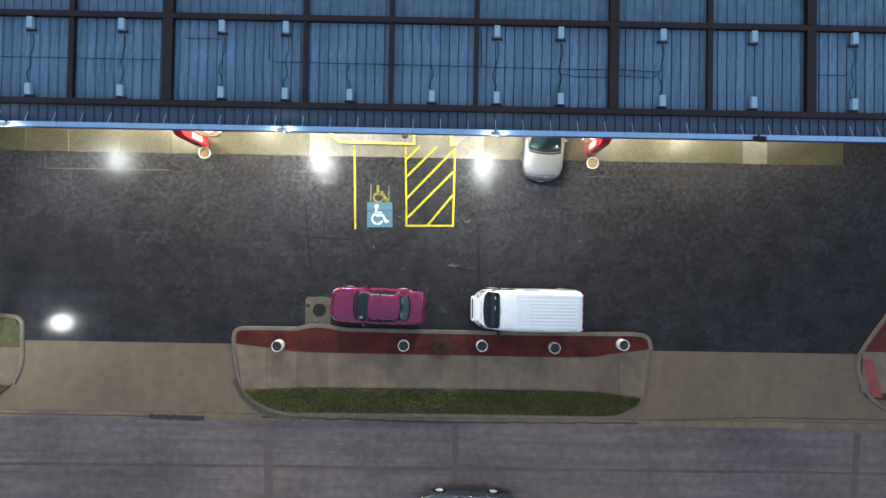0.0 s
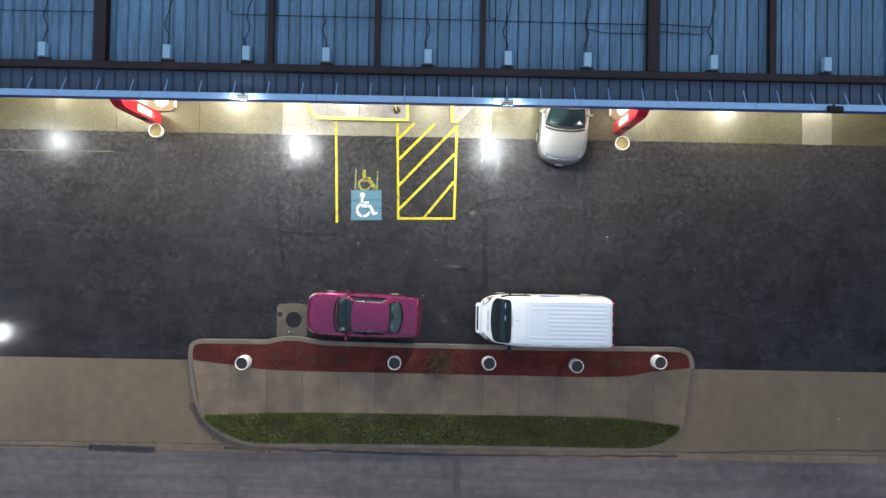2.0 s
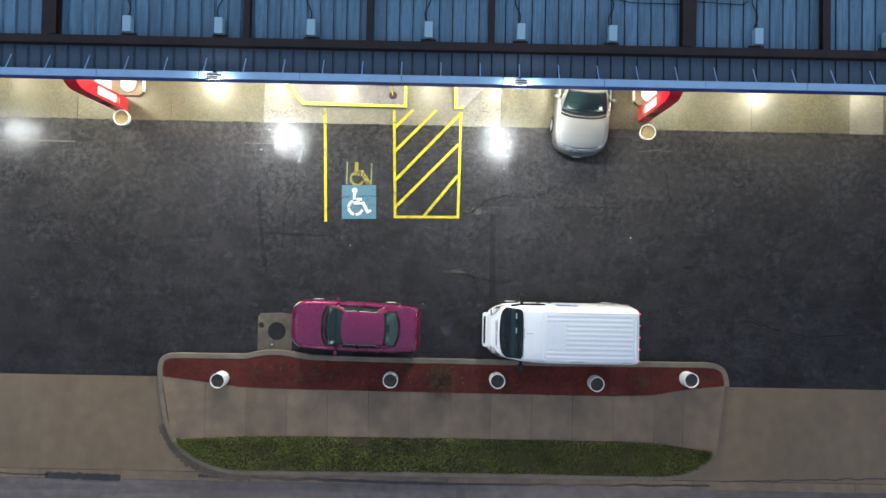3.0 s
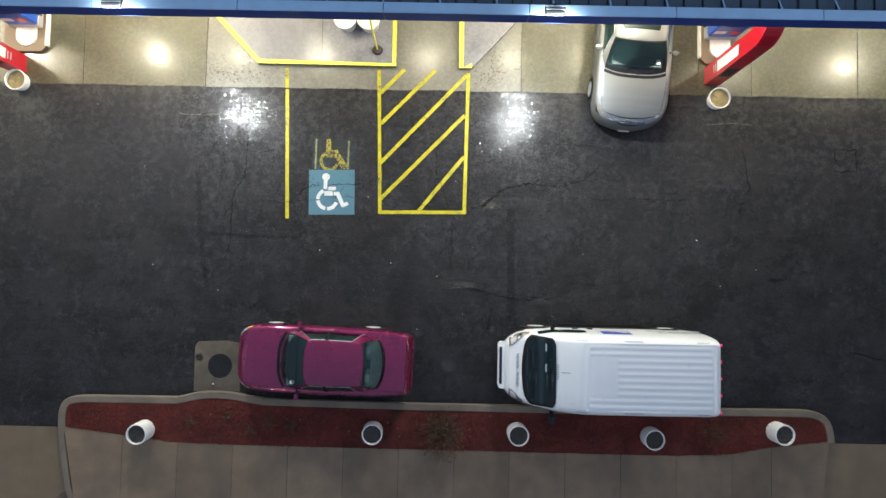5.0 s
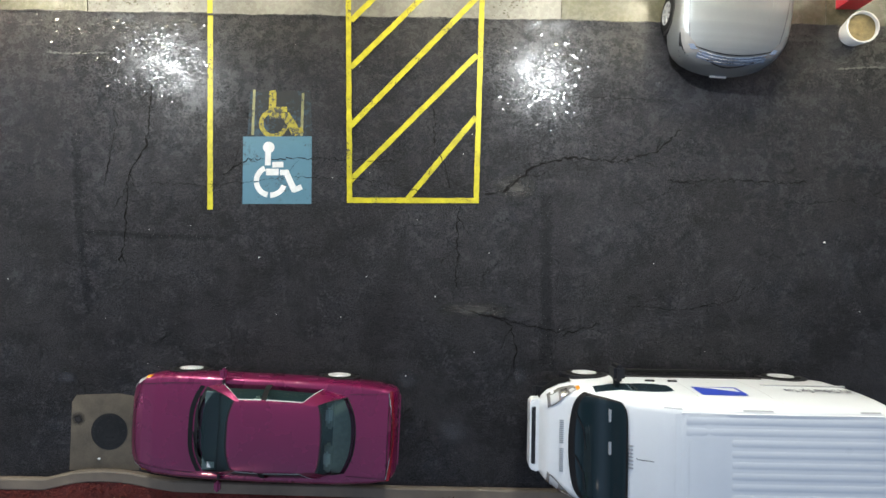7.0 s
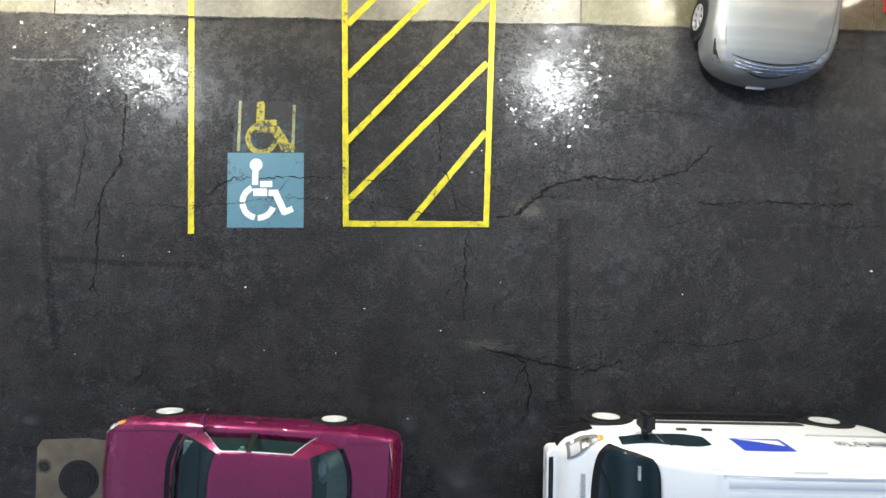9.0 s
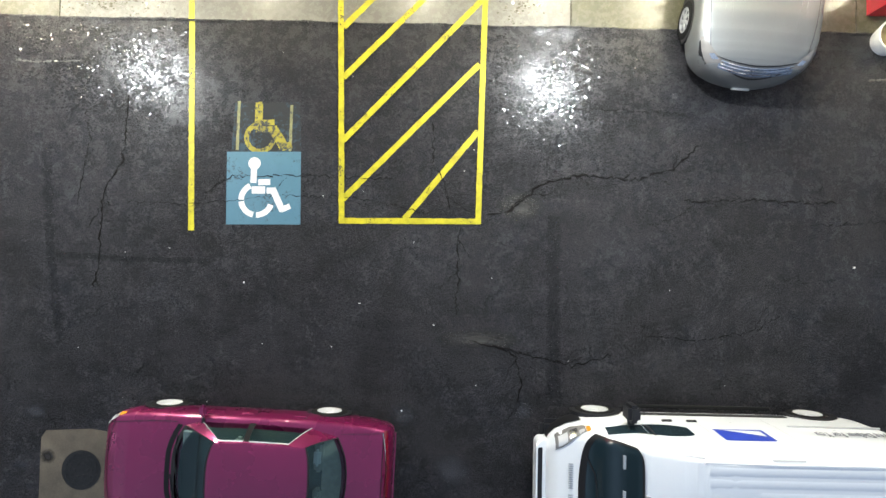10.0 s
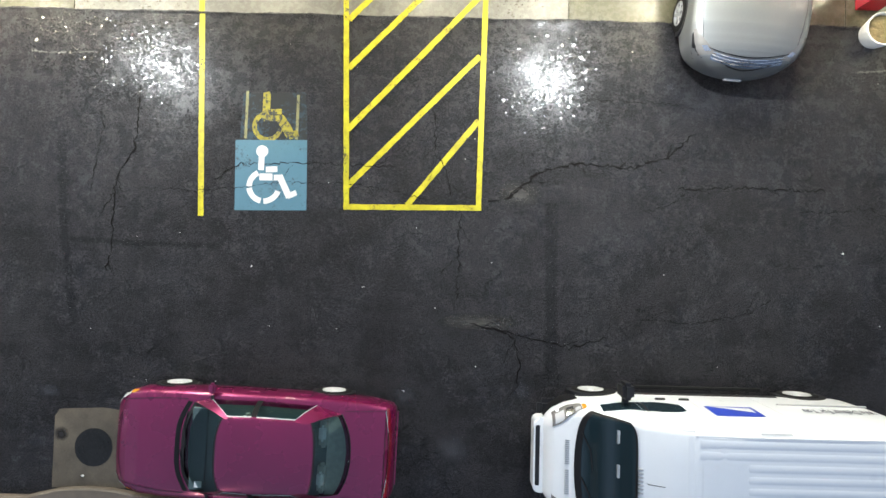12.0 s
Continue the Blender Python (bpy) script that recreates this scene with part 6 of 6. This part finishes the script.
for i, (pts, w) in enumerate([
        ([(1.40, 0.20), (1.74, 0.28), (2.29, 0.76), (2.99, 0.93), (3.86, 0.85), (4.57, 1.07), (5.02, 1.49)], 0.022),
        ([(4.78, 0.51), (5.79, 0.56), (7.41, 0.53)], 0.014),
        ([(-4.94, 2.17), (-5.00, 1.04), (-5.33, 0.42), (-5.34, -0.40), (-5.41, -1.21)], 0.018),
        ([(0.88, -0.04), (0.87, -0.75), (0.85, -1.56)], 0.015),
        ([(0.38, 1.79), (0.40, 1.07), (0.61, 0.77), (0.70, 0.3)], 0.014),
        ([(-3.55, 0.46), (-3.1, 0.80), (-1.93, 0.81), (-0.30, 0.80)], 0.011),
        ([(-5.67, 1.9), (-5.60, 1.33), (-5.77, 0.20)], 0.012),
        ([(1.49, -2.04), (1.89, -2.23), (2.00, -2.63), (1.95, -3.1)], 0.016),
        ([(9.0, 2.0), (9.2, 0.9), (8.9, 0.2)], 0.02),
        ([(11.6, 2.06), (12.2, 2.06), (12.21, 1.45), (11.6, 1.44), (11.6, 2.06)], 0.022),
        ([(12.0, -3.6), (14.5, -4.2), (16.5, -4.0)], 0.016),
        ([(1.09, -2.00), (1.58, -2.08), (2.06, -2.20), (2.85, -2.35), (3.53, -2.19)], 0.013),
        ([(4.11, -1.83), (5.08, -1.88), (5.96, -1.72), (6.45, -1.44)], 0.009),
        ([(-4.86, 0.31), (-3.87, 0.27), (-2.99, 0.36), (-2.01, 0.48), (-0.83, 0.44), (0.35, 0.21)], 0.008),
        ([(6.93, 0.15), (7.62, 0.15), (8.27, 0.24)], 0.009),
        ([(4.09, 0.07), (4.67, 0.23), (4.90, 0.42)], 0.009),
        ([(2.29, 2.09), (3.27, 2.09), (4.46, 2.06), (5.05, 1.97)], 0.008)]):
    main = crack(pts, w * 1.2, 40 + i)
    twig = random.Random(70 + i)
    for (a, b), (c, d) in zip(pts, pts[1:]) if i != 9 else ():
        f, side = twig.random(), twig.choice((-1, 1))
        x, y = a + (c - a) * f, b + (d - b) * f
        u = Vector((c - a, d - b)).normalized() * twig.uniform(0.15, 0.45)
        v = Vector((-u.y, u.x)) * side * twig.uniform(0.3, 1.1)
        branch = [(x + (u.x + v.x) * k / 8 + twig.gauss(0, 0.012), y + (u.y + v.y) * k / 8 + twig.gauss(0, 0.012)) for k in range(9)]
        part("crack_branch", add_ribbon(B(), branch, w * 0.65, 0.0072, 0.7, twig), M_CRACK, main)
marking("asphalt_seam", add_ribbon(B(), [(-19.64, 3.3), (-19.62, 2.66), (-19.5, 2.65), (-16.0, 2.66), (-13.3, 2.67)], 0.035, 0.0022, 0.3, random.Random(5)), M_GHOST, "pale worn seam line in the asphalt", "seam")

def wet_fringe(x0, x1, reach, seed):
    """Asphalt ramping up to the concrete edge, ragged on the low side."""
    k = int((x1 - x0) / 0.05)
    def f(u, v):
        x = x0 + (x1 - x0) * u
        end = min(1.0, 6 * u, 6 * (1 - u))
        low = reach * (0.35 + 0.65 * end) * (0.75 + 0.5 * noise.noise(Vector((x * 1.3, seed, 0))) + 0.2 * noise.noise(Vector((x * 6, seed, 3))))
        y = 3.505 - max(0.06, low) * (1 - v)
        return (x, y, 0.0008 + 0.014 * v ** 1.4 * end * (0.8 + 0.6 * noise.noise(Vector((x * 2.3, seed, 7)))) + 0.004 * v * noise.noise(Vector((x * 5, y * 5, seed))))
    marking("asphalt_ramp", skin(B(), f, 0, 1, 0, 1, k, 8), M_ASPHALT, "wet asphalt ramp lapping up to the concrete edge", "asphalt edge")


for x0, x1, reach, seed in ((-7.2, -5.1, 0.34, 1), (-2.75, -1.36, 0.26, 2), (-1.10, 1.15, 0.24, 3), (1.38, 4.9, 0.30, 4), (8.8, 14.5, 0.16, 5)):
    wet_fringe(x0, x1, reach, seed)
rng = random.Random(15)
edge = [(-22.0 + 0.05 * k, 3.517 + 0.010 * math.sin(k * 0.13) + 0.006 * math.sin(k * 0.41) + rng.gauss(0, 0.002)) for k in range(744)]
marking("asphalt_lip", add_ribbon(B(), edge, 0.035, 0.0215, 0.3, rng), M_ASPHALT, "ragged asphalt edge lapping onto the concrete pad", "asphalt edge")
for pts, w, z in (([(2.51, 0.2), (2.53, -1.2), (2.56, -3.0)], 0.21, 0.0012), ([(-6.1, -0.64), (-4.9, -0.70), (-3.4, -0.71)], 0.09, 0.0012), ([(-6.35, 1.3), (-6.2, -0.6), (-5.95, -2.2)], 0.15, 0.0017)):
    fine = [(a + (c - a) * k / 120, b + (d - b) * k / 120) for (a, b), (c, d) in zip(pts, pts[1:]) for k in range(120)]
    marking("tar_strip", add_ribbon(B(), fine, w, z, 0.5, random.Random(3)), M_TAR, "dark tar-sealed strip in the asphalt", "seam")
# gutter lines: wet streaks and the kerb's shadow painted in one dark colour
for k, (x0, y0, x1, y1, w, z, m) in enumerate(((-8.0, -10.1, -7.8, -16, 0.45, -0.0045, M_ROADPALE), (1.5, -10.1, 1.6, -16, 0.3, -0.0045, M_ROADPALE), (22.0, -10.1, 21.6, -16, 0.35, -0.0045, M_ROADPALE), (-30, -12.35, 30, -12.1, 0.16, -0.0012, M_ROADDARK), (-14.0, -9.84, -11.2, -9.90, 0.24, 0.0085, M_GUTTERDARK), (-22.0, -9.80, -13.9, -9.83, 0.05, 0.0085, M_GUTTERDARK), (-8.3, -9.76, 1.0, -9.90, 0.12, 0.0085, M_GUTTERDARK), (1.0, -9.90, 10.8, -9.78, 0.08, 0.0085, M_GUTTERDARK), (16.6, -9.40, 24, -9.42, 0.05, 0.0085, M_GUTTERDARK), (11.2, -9.62, 16.6, -9.42, 0.04, 0.0085, M_GUTTERDARK))):
    fine = [(x0 + (x1 - x0) * i / 240, y0 + (y1 - y0) * i / 240 + 0.05 * noise.noise(Vector((i * 0.05, k, 0)))) for i in range(241)]
    marking("road_patch", add_ribbon(B(), fine, w, z, 0.22, random.Random(90 + k)), m, "worn streak or dark gutter line of the street", "road patch")
# darker crescent on the concrete along the outside of the kerb
crescent = [p for p in street_side() if p[0] < -6.0 and p[1] < -7.0]
fine = [(a + (c - a) * k / 8 - 0.12, b + (d - b) * k / 8 - 0.14) for (a, b), (c, d) in zip(crescent, crescent[1:]) for k in range(8)]
marking("kerb_crescent", add_ribbon(B(), fine, 0.26, 0.0092, 0.55, random.Random(12)), M_DARKAPRON, "dark crescent on concrete beside the kerb", "stain")


def blot(cx, cy, rx, ry, z, mat, label):
    """A thin patch on the ground; its material fades out raggedly towards the rim."""
    bm = B()
    bm.faces.new([bm.verts.new((math.cos(a), math.sin(a), 0.0)) for a in [2 * math.pi * i / 40 for i in range(40)]])
    ob = marking("ground_stain", bm, mat, label, "stain")
    ob.matrix_world = Matrix.Translation((cx, cy, z)) @ Matrix.Diagonal((rx, ry, 1, 1))


for x, y, rx, ry in ((-0.04, -3.28, 0.24, 0.22), (2.04, -3.15, 0.17, 0.19), (0.83, -4.20, 0.34, 0.30), (-6.35, -3.35, 0.22, 0.14), (4.6, 2.35, 0.10, 0.09)):
    blot(x, y, rx, ry, 0.0016, M_PALESTAIN, "pale dried stain on the asphalt")
blot(-6.09, -4.11, 0.13, 0.13, 0.0085, M_OILSPOT, "dark oily spot on the drain surround")
for x, y, rx, ry in ((1.93, 0.36, 0.42, 0.26), (1.25, -1.95, 0.75, 0.16)):
    blot(x, y, rx, ry, 0.0018, M_SPALL, "rough spalled patch of asphalt beside a crack")
for pts in ([(-6.95, 2.76), (-6.4, 2.75), (-5.80, 2.73)], [(7.98, 2.71), (8.6, 2.72), (9.30, 2.73)]):
    fine = [(a + (c - a) * k / 30, b + (d - b) * k / 30) for (a, b), (c, d) in zip(pts, pts[1:]) for k in range(30)]
    wob = random.Random(9)
    fine = [(x, y + 0.03 * math.sin(3.1 * x) + wob.gauss(0, 0.006)) for x, y in fine]
    marking("asphalt_seam", add_ribbon(B(), fine, 0.026, 0.0024, 0.9, random.Random(5)), M_PALESEAM, "pale crusted seam line in the asphalt", "seam")
rng = random.Random(8)
bm = B()
for i in range(40):
    x, y = rng.uniform(-10, 12), rng.uniform(-3.2, 3.2)
    r = rng.uniform(0.004, 0.011)
    bmesh.ops.create_icosphere(bm, subdivisions=1, radius=r, matrix=Matrix.Translation((x, y, r * 0.7)))
tagged(new("pebbles", mesh_of("pebbles", bm, M_PIPE)), "scattered pale grit on the asphalt", "grit", "", "stuff")
for x, y in ((7.72, -0.575), (17.6, -8.1), (-0.05, -3.2), (-5.68, -4.83), (-0.82, -1.38), (0.47, -1.72), (-2.83, -1.06)):
    bm = B()
    bmesh.ops.create_icosphere(bm, subdivisions=1, radius=0.022 if x > 5 else 0.030 if x < -4 else 0.013, matrix=Matrix.Diagonal((1.2, 0.8, 0.4, 1)))
    for v in bm.verts:
        v.co += Vector((rng.uniform(-0.008, 0.008), rng.uniform(-0.008, 0.008), 0))
    tagged(new("litter_scrap", mesh_of("litter_scrap", bm, M_PIPE)), "small white scrap of litter on the asphalt", "litter").matrix_world = pose(x, y, 0.018)


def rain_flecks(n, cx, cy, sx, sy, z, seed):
    """Small shining skins of rain water, each at its own slight tilt, added to catch lamp glints."""
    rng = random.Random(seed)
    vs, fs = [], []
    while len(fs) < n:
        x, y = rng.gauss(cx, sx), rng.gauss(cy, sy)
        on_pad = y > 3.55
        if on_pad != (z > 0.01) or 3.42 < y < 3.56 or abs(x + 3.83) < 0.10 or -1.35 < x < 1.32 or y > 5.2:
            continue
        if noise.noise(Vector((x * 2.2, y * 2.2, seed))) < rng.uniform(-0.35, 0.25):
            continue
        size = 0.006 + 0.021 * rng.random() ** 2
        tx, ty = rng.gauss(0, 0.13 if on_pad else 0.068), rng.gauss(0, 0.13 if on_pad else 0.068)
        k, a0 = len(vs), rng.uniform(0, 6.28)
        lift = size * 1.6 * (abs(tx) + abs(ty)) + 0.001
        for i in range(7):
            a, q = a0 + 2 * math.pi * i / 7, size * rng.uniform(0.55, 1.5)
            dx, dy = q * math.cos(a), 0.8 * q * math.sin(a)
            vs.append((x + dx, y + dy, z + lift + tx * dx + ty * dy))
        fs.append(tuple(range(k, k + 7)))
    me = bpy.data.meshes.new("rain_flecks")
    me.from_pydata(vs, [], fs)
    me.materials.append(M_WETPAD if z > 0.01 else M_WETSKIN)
    return tagged(new("rain_flecks", me), "shining specks of rain water bunched where the lamps glint", "water", "", "stuff")


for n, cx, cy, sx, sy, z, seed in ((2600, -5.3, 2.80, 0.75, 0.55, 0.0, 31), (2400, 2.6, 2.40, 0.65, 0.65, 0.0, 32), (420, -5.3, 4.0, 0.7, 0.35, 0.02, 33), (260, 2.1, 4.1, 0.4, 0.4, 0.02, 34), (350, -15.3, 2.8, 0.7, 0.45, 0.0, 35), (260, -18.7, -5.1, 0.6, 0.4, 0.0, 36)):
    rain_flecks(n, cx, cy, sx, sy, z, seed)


# ---- planting
def blades(n, xs, lo, hi, z, h, mat, name, label, seed, lean=0.5):
    rng = random.Random(seed)
    vs, fs = [], []
    for i in range(n):
        x = rng.uniform(*xs)
        y0, y1 = lo(x), hi(x)
        y = rng.uniform(y0, y1)
        if noise.noise(Vector((x * 1.1, y * 1.6, seed))) < rng.uniform(-0.75, 0.15):
            continue
        a, hh, w = rng.uniform(0, 6.28), h * rng.uniform(0.5, 1.3), rng.uniform(0.006, 0.014)
        dx, dy = math.cos(a), math.sin(a)
        l = lean * hh * rng.uniform(0.5, 1.6)
        k = len(vs)
        vs += [(x - dy * w, y + dx * w, z), (x + dy * w, y - dx * w, z), (x + dx * l * 0.5, y + dy * l * 0.5, z + hh * 0.8), (x + dx * l, y + dy * l, z + hh)]
        fs += [(k, k + 1, k + 2), (k + 1, k + 3, k + 2)]
    me = bpy.data.meshes.new(name)
    me.from_pydata(vs, [], fs)
    me.materials.append(mat)
    return tagged(new(name, me), label, "grass", "", "stuff")


blades(26000, (-9.1, 10.8), low_inner, lambda x: at_line(ISL_LOW, x), 0.10, 0.10, M_GRASS, "grass", "short patchy green grass strip", 4, 0.9)


def chips(n, seed):
    rng = random.Random(seed)
    vs, fs = [], []
    for i in range(n):
        x = rng.uniform(-9.6, 11.2)
        y = rng.uniform(at_line(ISL_MID, x), top_inner(x))
        a, l, w, z = rng.uniform(0, 6.28), rng.uniform(0.010, 0.032), rng.uniform(0.004, 0.010), 0.12 + rng.uniform(0, 0.025)
        dx, dy, t = math.cos(a), math.sin(a), rng.uniform(-0.02, 0.02)
        k = len(vs)
        vs += [(x - dx * l - dy * w, y - dy * l + dx * w, z - t), (x - dx * l + dy * w, y - dy * l - dx * w, z - t), (x + dx * l + dy * w, y + dy * l - dx * w, z + t), (x + dx * l - dy * w, y + dy * l + dx * w, z + t), (x, y, z + 0.012)]
        fs += [(k, k + 1, k + 4), (k + 1, k + 2, k + 4), (k + 2, k + 3, k + 4), (k + 3, k, k + 4)]
    me = bpy.data.meshes.new("bark_chips")
    me.from_pydata(vs, [], fs)
    me.materials.append(M_CHIP)
    return tagged(new("bark_chips", me), "loose red-brown bark chips", "mulch", "", "stuff")


chips(16000, 6)
M_TWIG = material("dry_twig", (0.10, 0.055, 0.03), 0.85, 0, 9.0, 0.4, 40, 0.2, 0.004)
M_WEED = material("weed_leaf", (0.075, 0.034, 0.014), 0.75, 0, 4.0, 0.5, 20, 0.0)


def shrub(x, y, r, h, n, label, leaf):
    rng = random.Random(int(x * 100))
    root = thing("low_shrub", label, "shrub", pose(x, y, 0.11))
    tw, lv = B(), B()
    for i in range(n):
        a, q = rng.uniform(0, 6.28), r * rng.uniform(0.2, 1.0)
        b0, q0 = rng.uniform(0, 6.28), r * 0.5 * rng.random()
        base = Vector((q0 * math.cos(b0), q0 * math.sin(b0), 0))
        tip = Vector((q * math.cos(a), q * math.sin(a), h * rng.uniform(0.4, 1.0)))
        mid = base.lerp(tip, 0.5) + Vector((rng.uniform(-0.12, 0.12), rng.uniform(-0.12, 0.12), h * 0.12)) * min(1.0, r * 2)
        add_tube(tw, [base, mid, tip], 0.006, 4)
        for j in range(leaf):
            c = mid.lerp(tip, rng.uniform(-0.3, 1.1)) + Vector((rng.gauss(0, 0.06), rng.gauss(0, 0.06), rng.gauss(0, 0.03)))
            b, s = rng.uniform(0, 6.28), rng.uniform(0.012, 0.032)
            u, v = Vector((math.cos(b), math.sin(b), rng.uniform(-0.5, 0.5))) * s, Vector((-math.sin(b), math.cos(b), rng.uniform(-0.5, 0.5))) * s * 0.5
            lv.faces.new([lv.verts.new(c + k) for k in (u, v, -u, -v)])
    tagged(part("twig_mass", tw, M_TWIG, root), kind="stuff")
    tagged(part("foliage", lv, M_WEED, root), kind="stuff")


shrub(0.72, -5.98, 0.72, 0.55, 190, "sparse brown twiggy shrub in the mulch", 7)
shrub(8.1, -5.85, 0.42, 0.35, 24, "small dark twiggy shrub in the mulch", 6)
for x, y, r in ((-6.2, -5.9, 0.28), (-4.0, -5.7, 0.32), (-3.4, -6.0, 0.30), (-4.6, -6.05, 0.25), (-5.2, -5.65, 0.2), (-0.6, -5.6, 0.18)):
    shrub(x, y, r, 0.16, 14, "low yellowing weed clump in the mulch", 6)
for i in range(26):
    x = rng.uniform(-6.5, 3)
    y = rng.uniform(-6.35, -5.45)
    bm = B()
    u = rng.uniform(0.015, 0.035)
    bm.faces.new([bm.verts.new(p) for p in ((-u, 0, 0), (0, -u * 0.6, 0.01), (u, 0, 0), (0, u * 0.6, 0.012))])
    tagged(new("fallen_leaf", mesh_of("fallen_leaf", bm, M_STRAW)), "pale dry leaf on the mulch", "leaf", "fallen leaves").matrix_world = pose(x, y, 0.165, 0, 0, rng.uniform(0, 360))


# ---- conduits on the canopy deck
def conduit(pts, r=0.014):
    return part("conduit", add_tube(B(), pts, r, 5), M_BLACK, canopy)


Z = DECK_Z + 0.065
conduit([(x, 7.02 - 0.0 * x, Z) for x in (-22, -15.9, -12.0)])
conduit([(-10.9, 8.0, Z), (-9.4, 8.0, Z), (-9.28, 7.9, Z), (-9.28, 5.9, Z)])
conduit([(-7.2, 9.6, Z), (-7.2, 7.2, Z), (-7.0, 7.02, Z), (-1.0, 7.0, Z), (5.8, 6.95, Z), (8.0, 6.95, Z)])
conduit([(5.75, 6.75, Z), (6.4, 6.62, Z), (8.0, 6.60, Z)])
conduit([(2.25, 8.6, Z), (2.25, 7.1, Z), (2.5, 7.02, Z)])
conduit([(8.4, 6.98, Z), (9.9, 6.9, Z), (10.2, 6.9, Z)])
conduit([(8.4, 6.70, Z), (9.9, 6.62, Z), (10.1, 6.75, Z)])
conduit([(17.2, 6.9, Z), (18.5, 6.9, Z), (18.7, 7.0, Z)])
rng = random.Random(21)
for bx in BOX_X:
    if bx in (14.40,):
        continue
    pts = []
    for i in range(9):
        f = i / 8
        pts.append((bx - 0.06 + 0.13 * math.sin(f * 5.2 + bx) * math.sin(f * 3.14), 7.0 - 1.15 * f, Z + 0.01))
    conduit(pts, 0.018)
    if bx not in (-3.57, 0.08):
        conduit([(bx + 0.05, 8.1, Z), (bx + 0.10, 7.6, Z), (bx - 0.02, 7.2, Z), (bx - 0.04, 7.0, Z)], 0.016)

# dark vehicle passing on the street
PASS = [(a, b * 0.95, c, d, e) for a, b, c, d, e in SILVER]
PASS_CABIN = [((a[0], a[1] * 0.95, a[2]), (b[0], b[1] * 0.95, b[2])) for a, b in SILVER_CABIN]
dark_car = saloon("dark_car", "dark saloon car on the street", M_DARKCAR, PASS, PASS_CABIN, (1.35, -1.35), M_WHEEL, pose(2.1, -14.15, -0.008, 0, 0, 180), lamps="wide", mirror_at=(0.40, 0.98), hood_line=0.14)
for s in (-1, 1):
    part("lit_headlight", add_box(B(), 2.10, 2.24, s * 0.62 - 0.10, s * 0.62 + 0.10, 0.74, 0.80, 0.02, 2), M_HEADLIT, dark_car, "lit white headlight")
    part("lit_tail_light", add_box(B(), -2.47, -2.40, s * 0.66 - 0.10, s * 0.66 + 0.10, 0.80, 0.92, 0.02, 2), M_MARKER, dark_car, "lit red tail light")
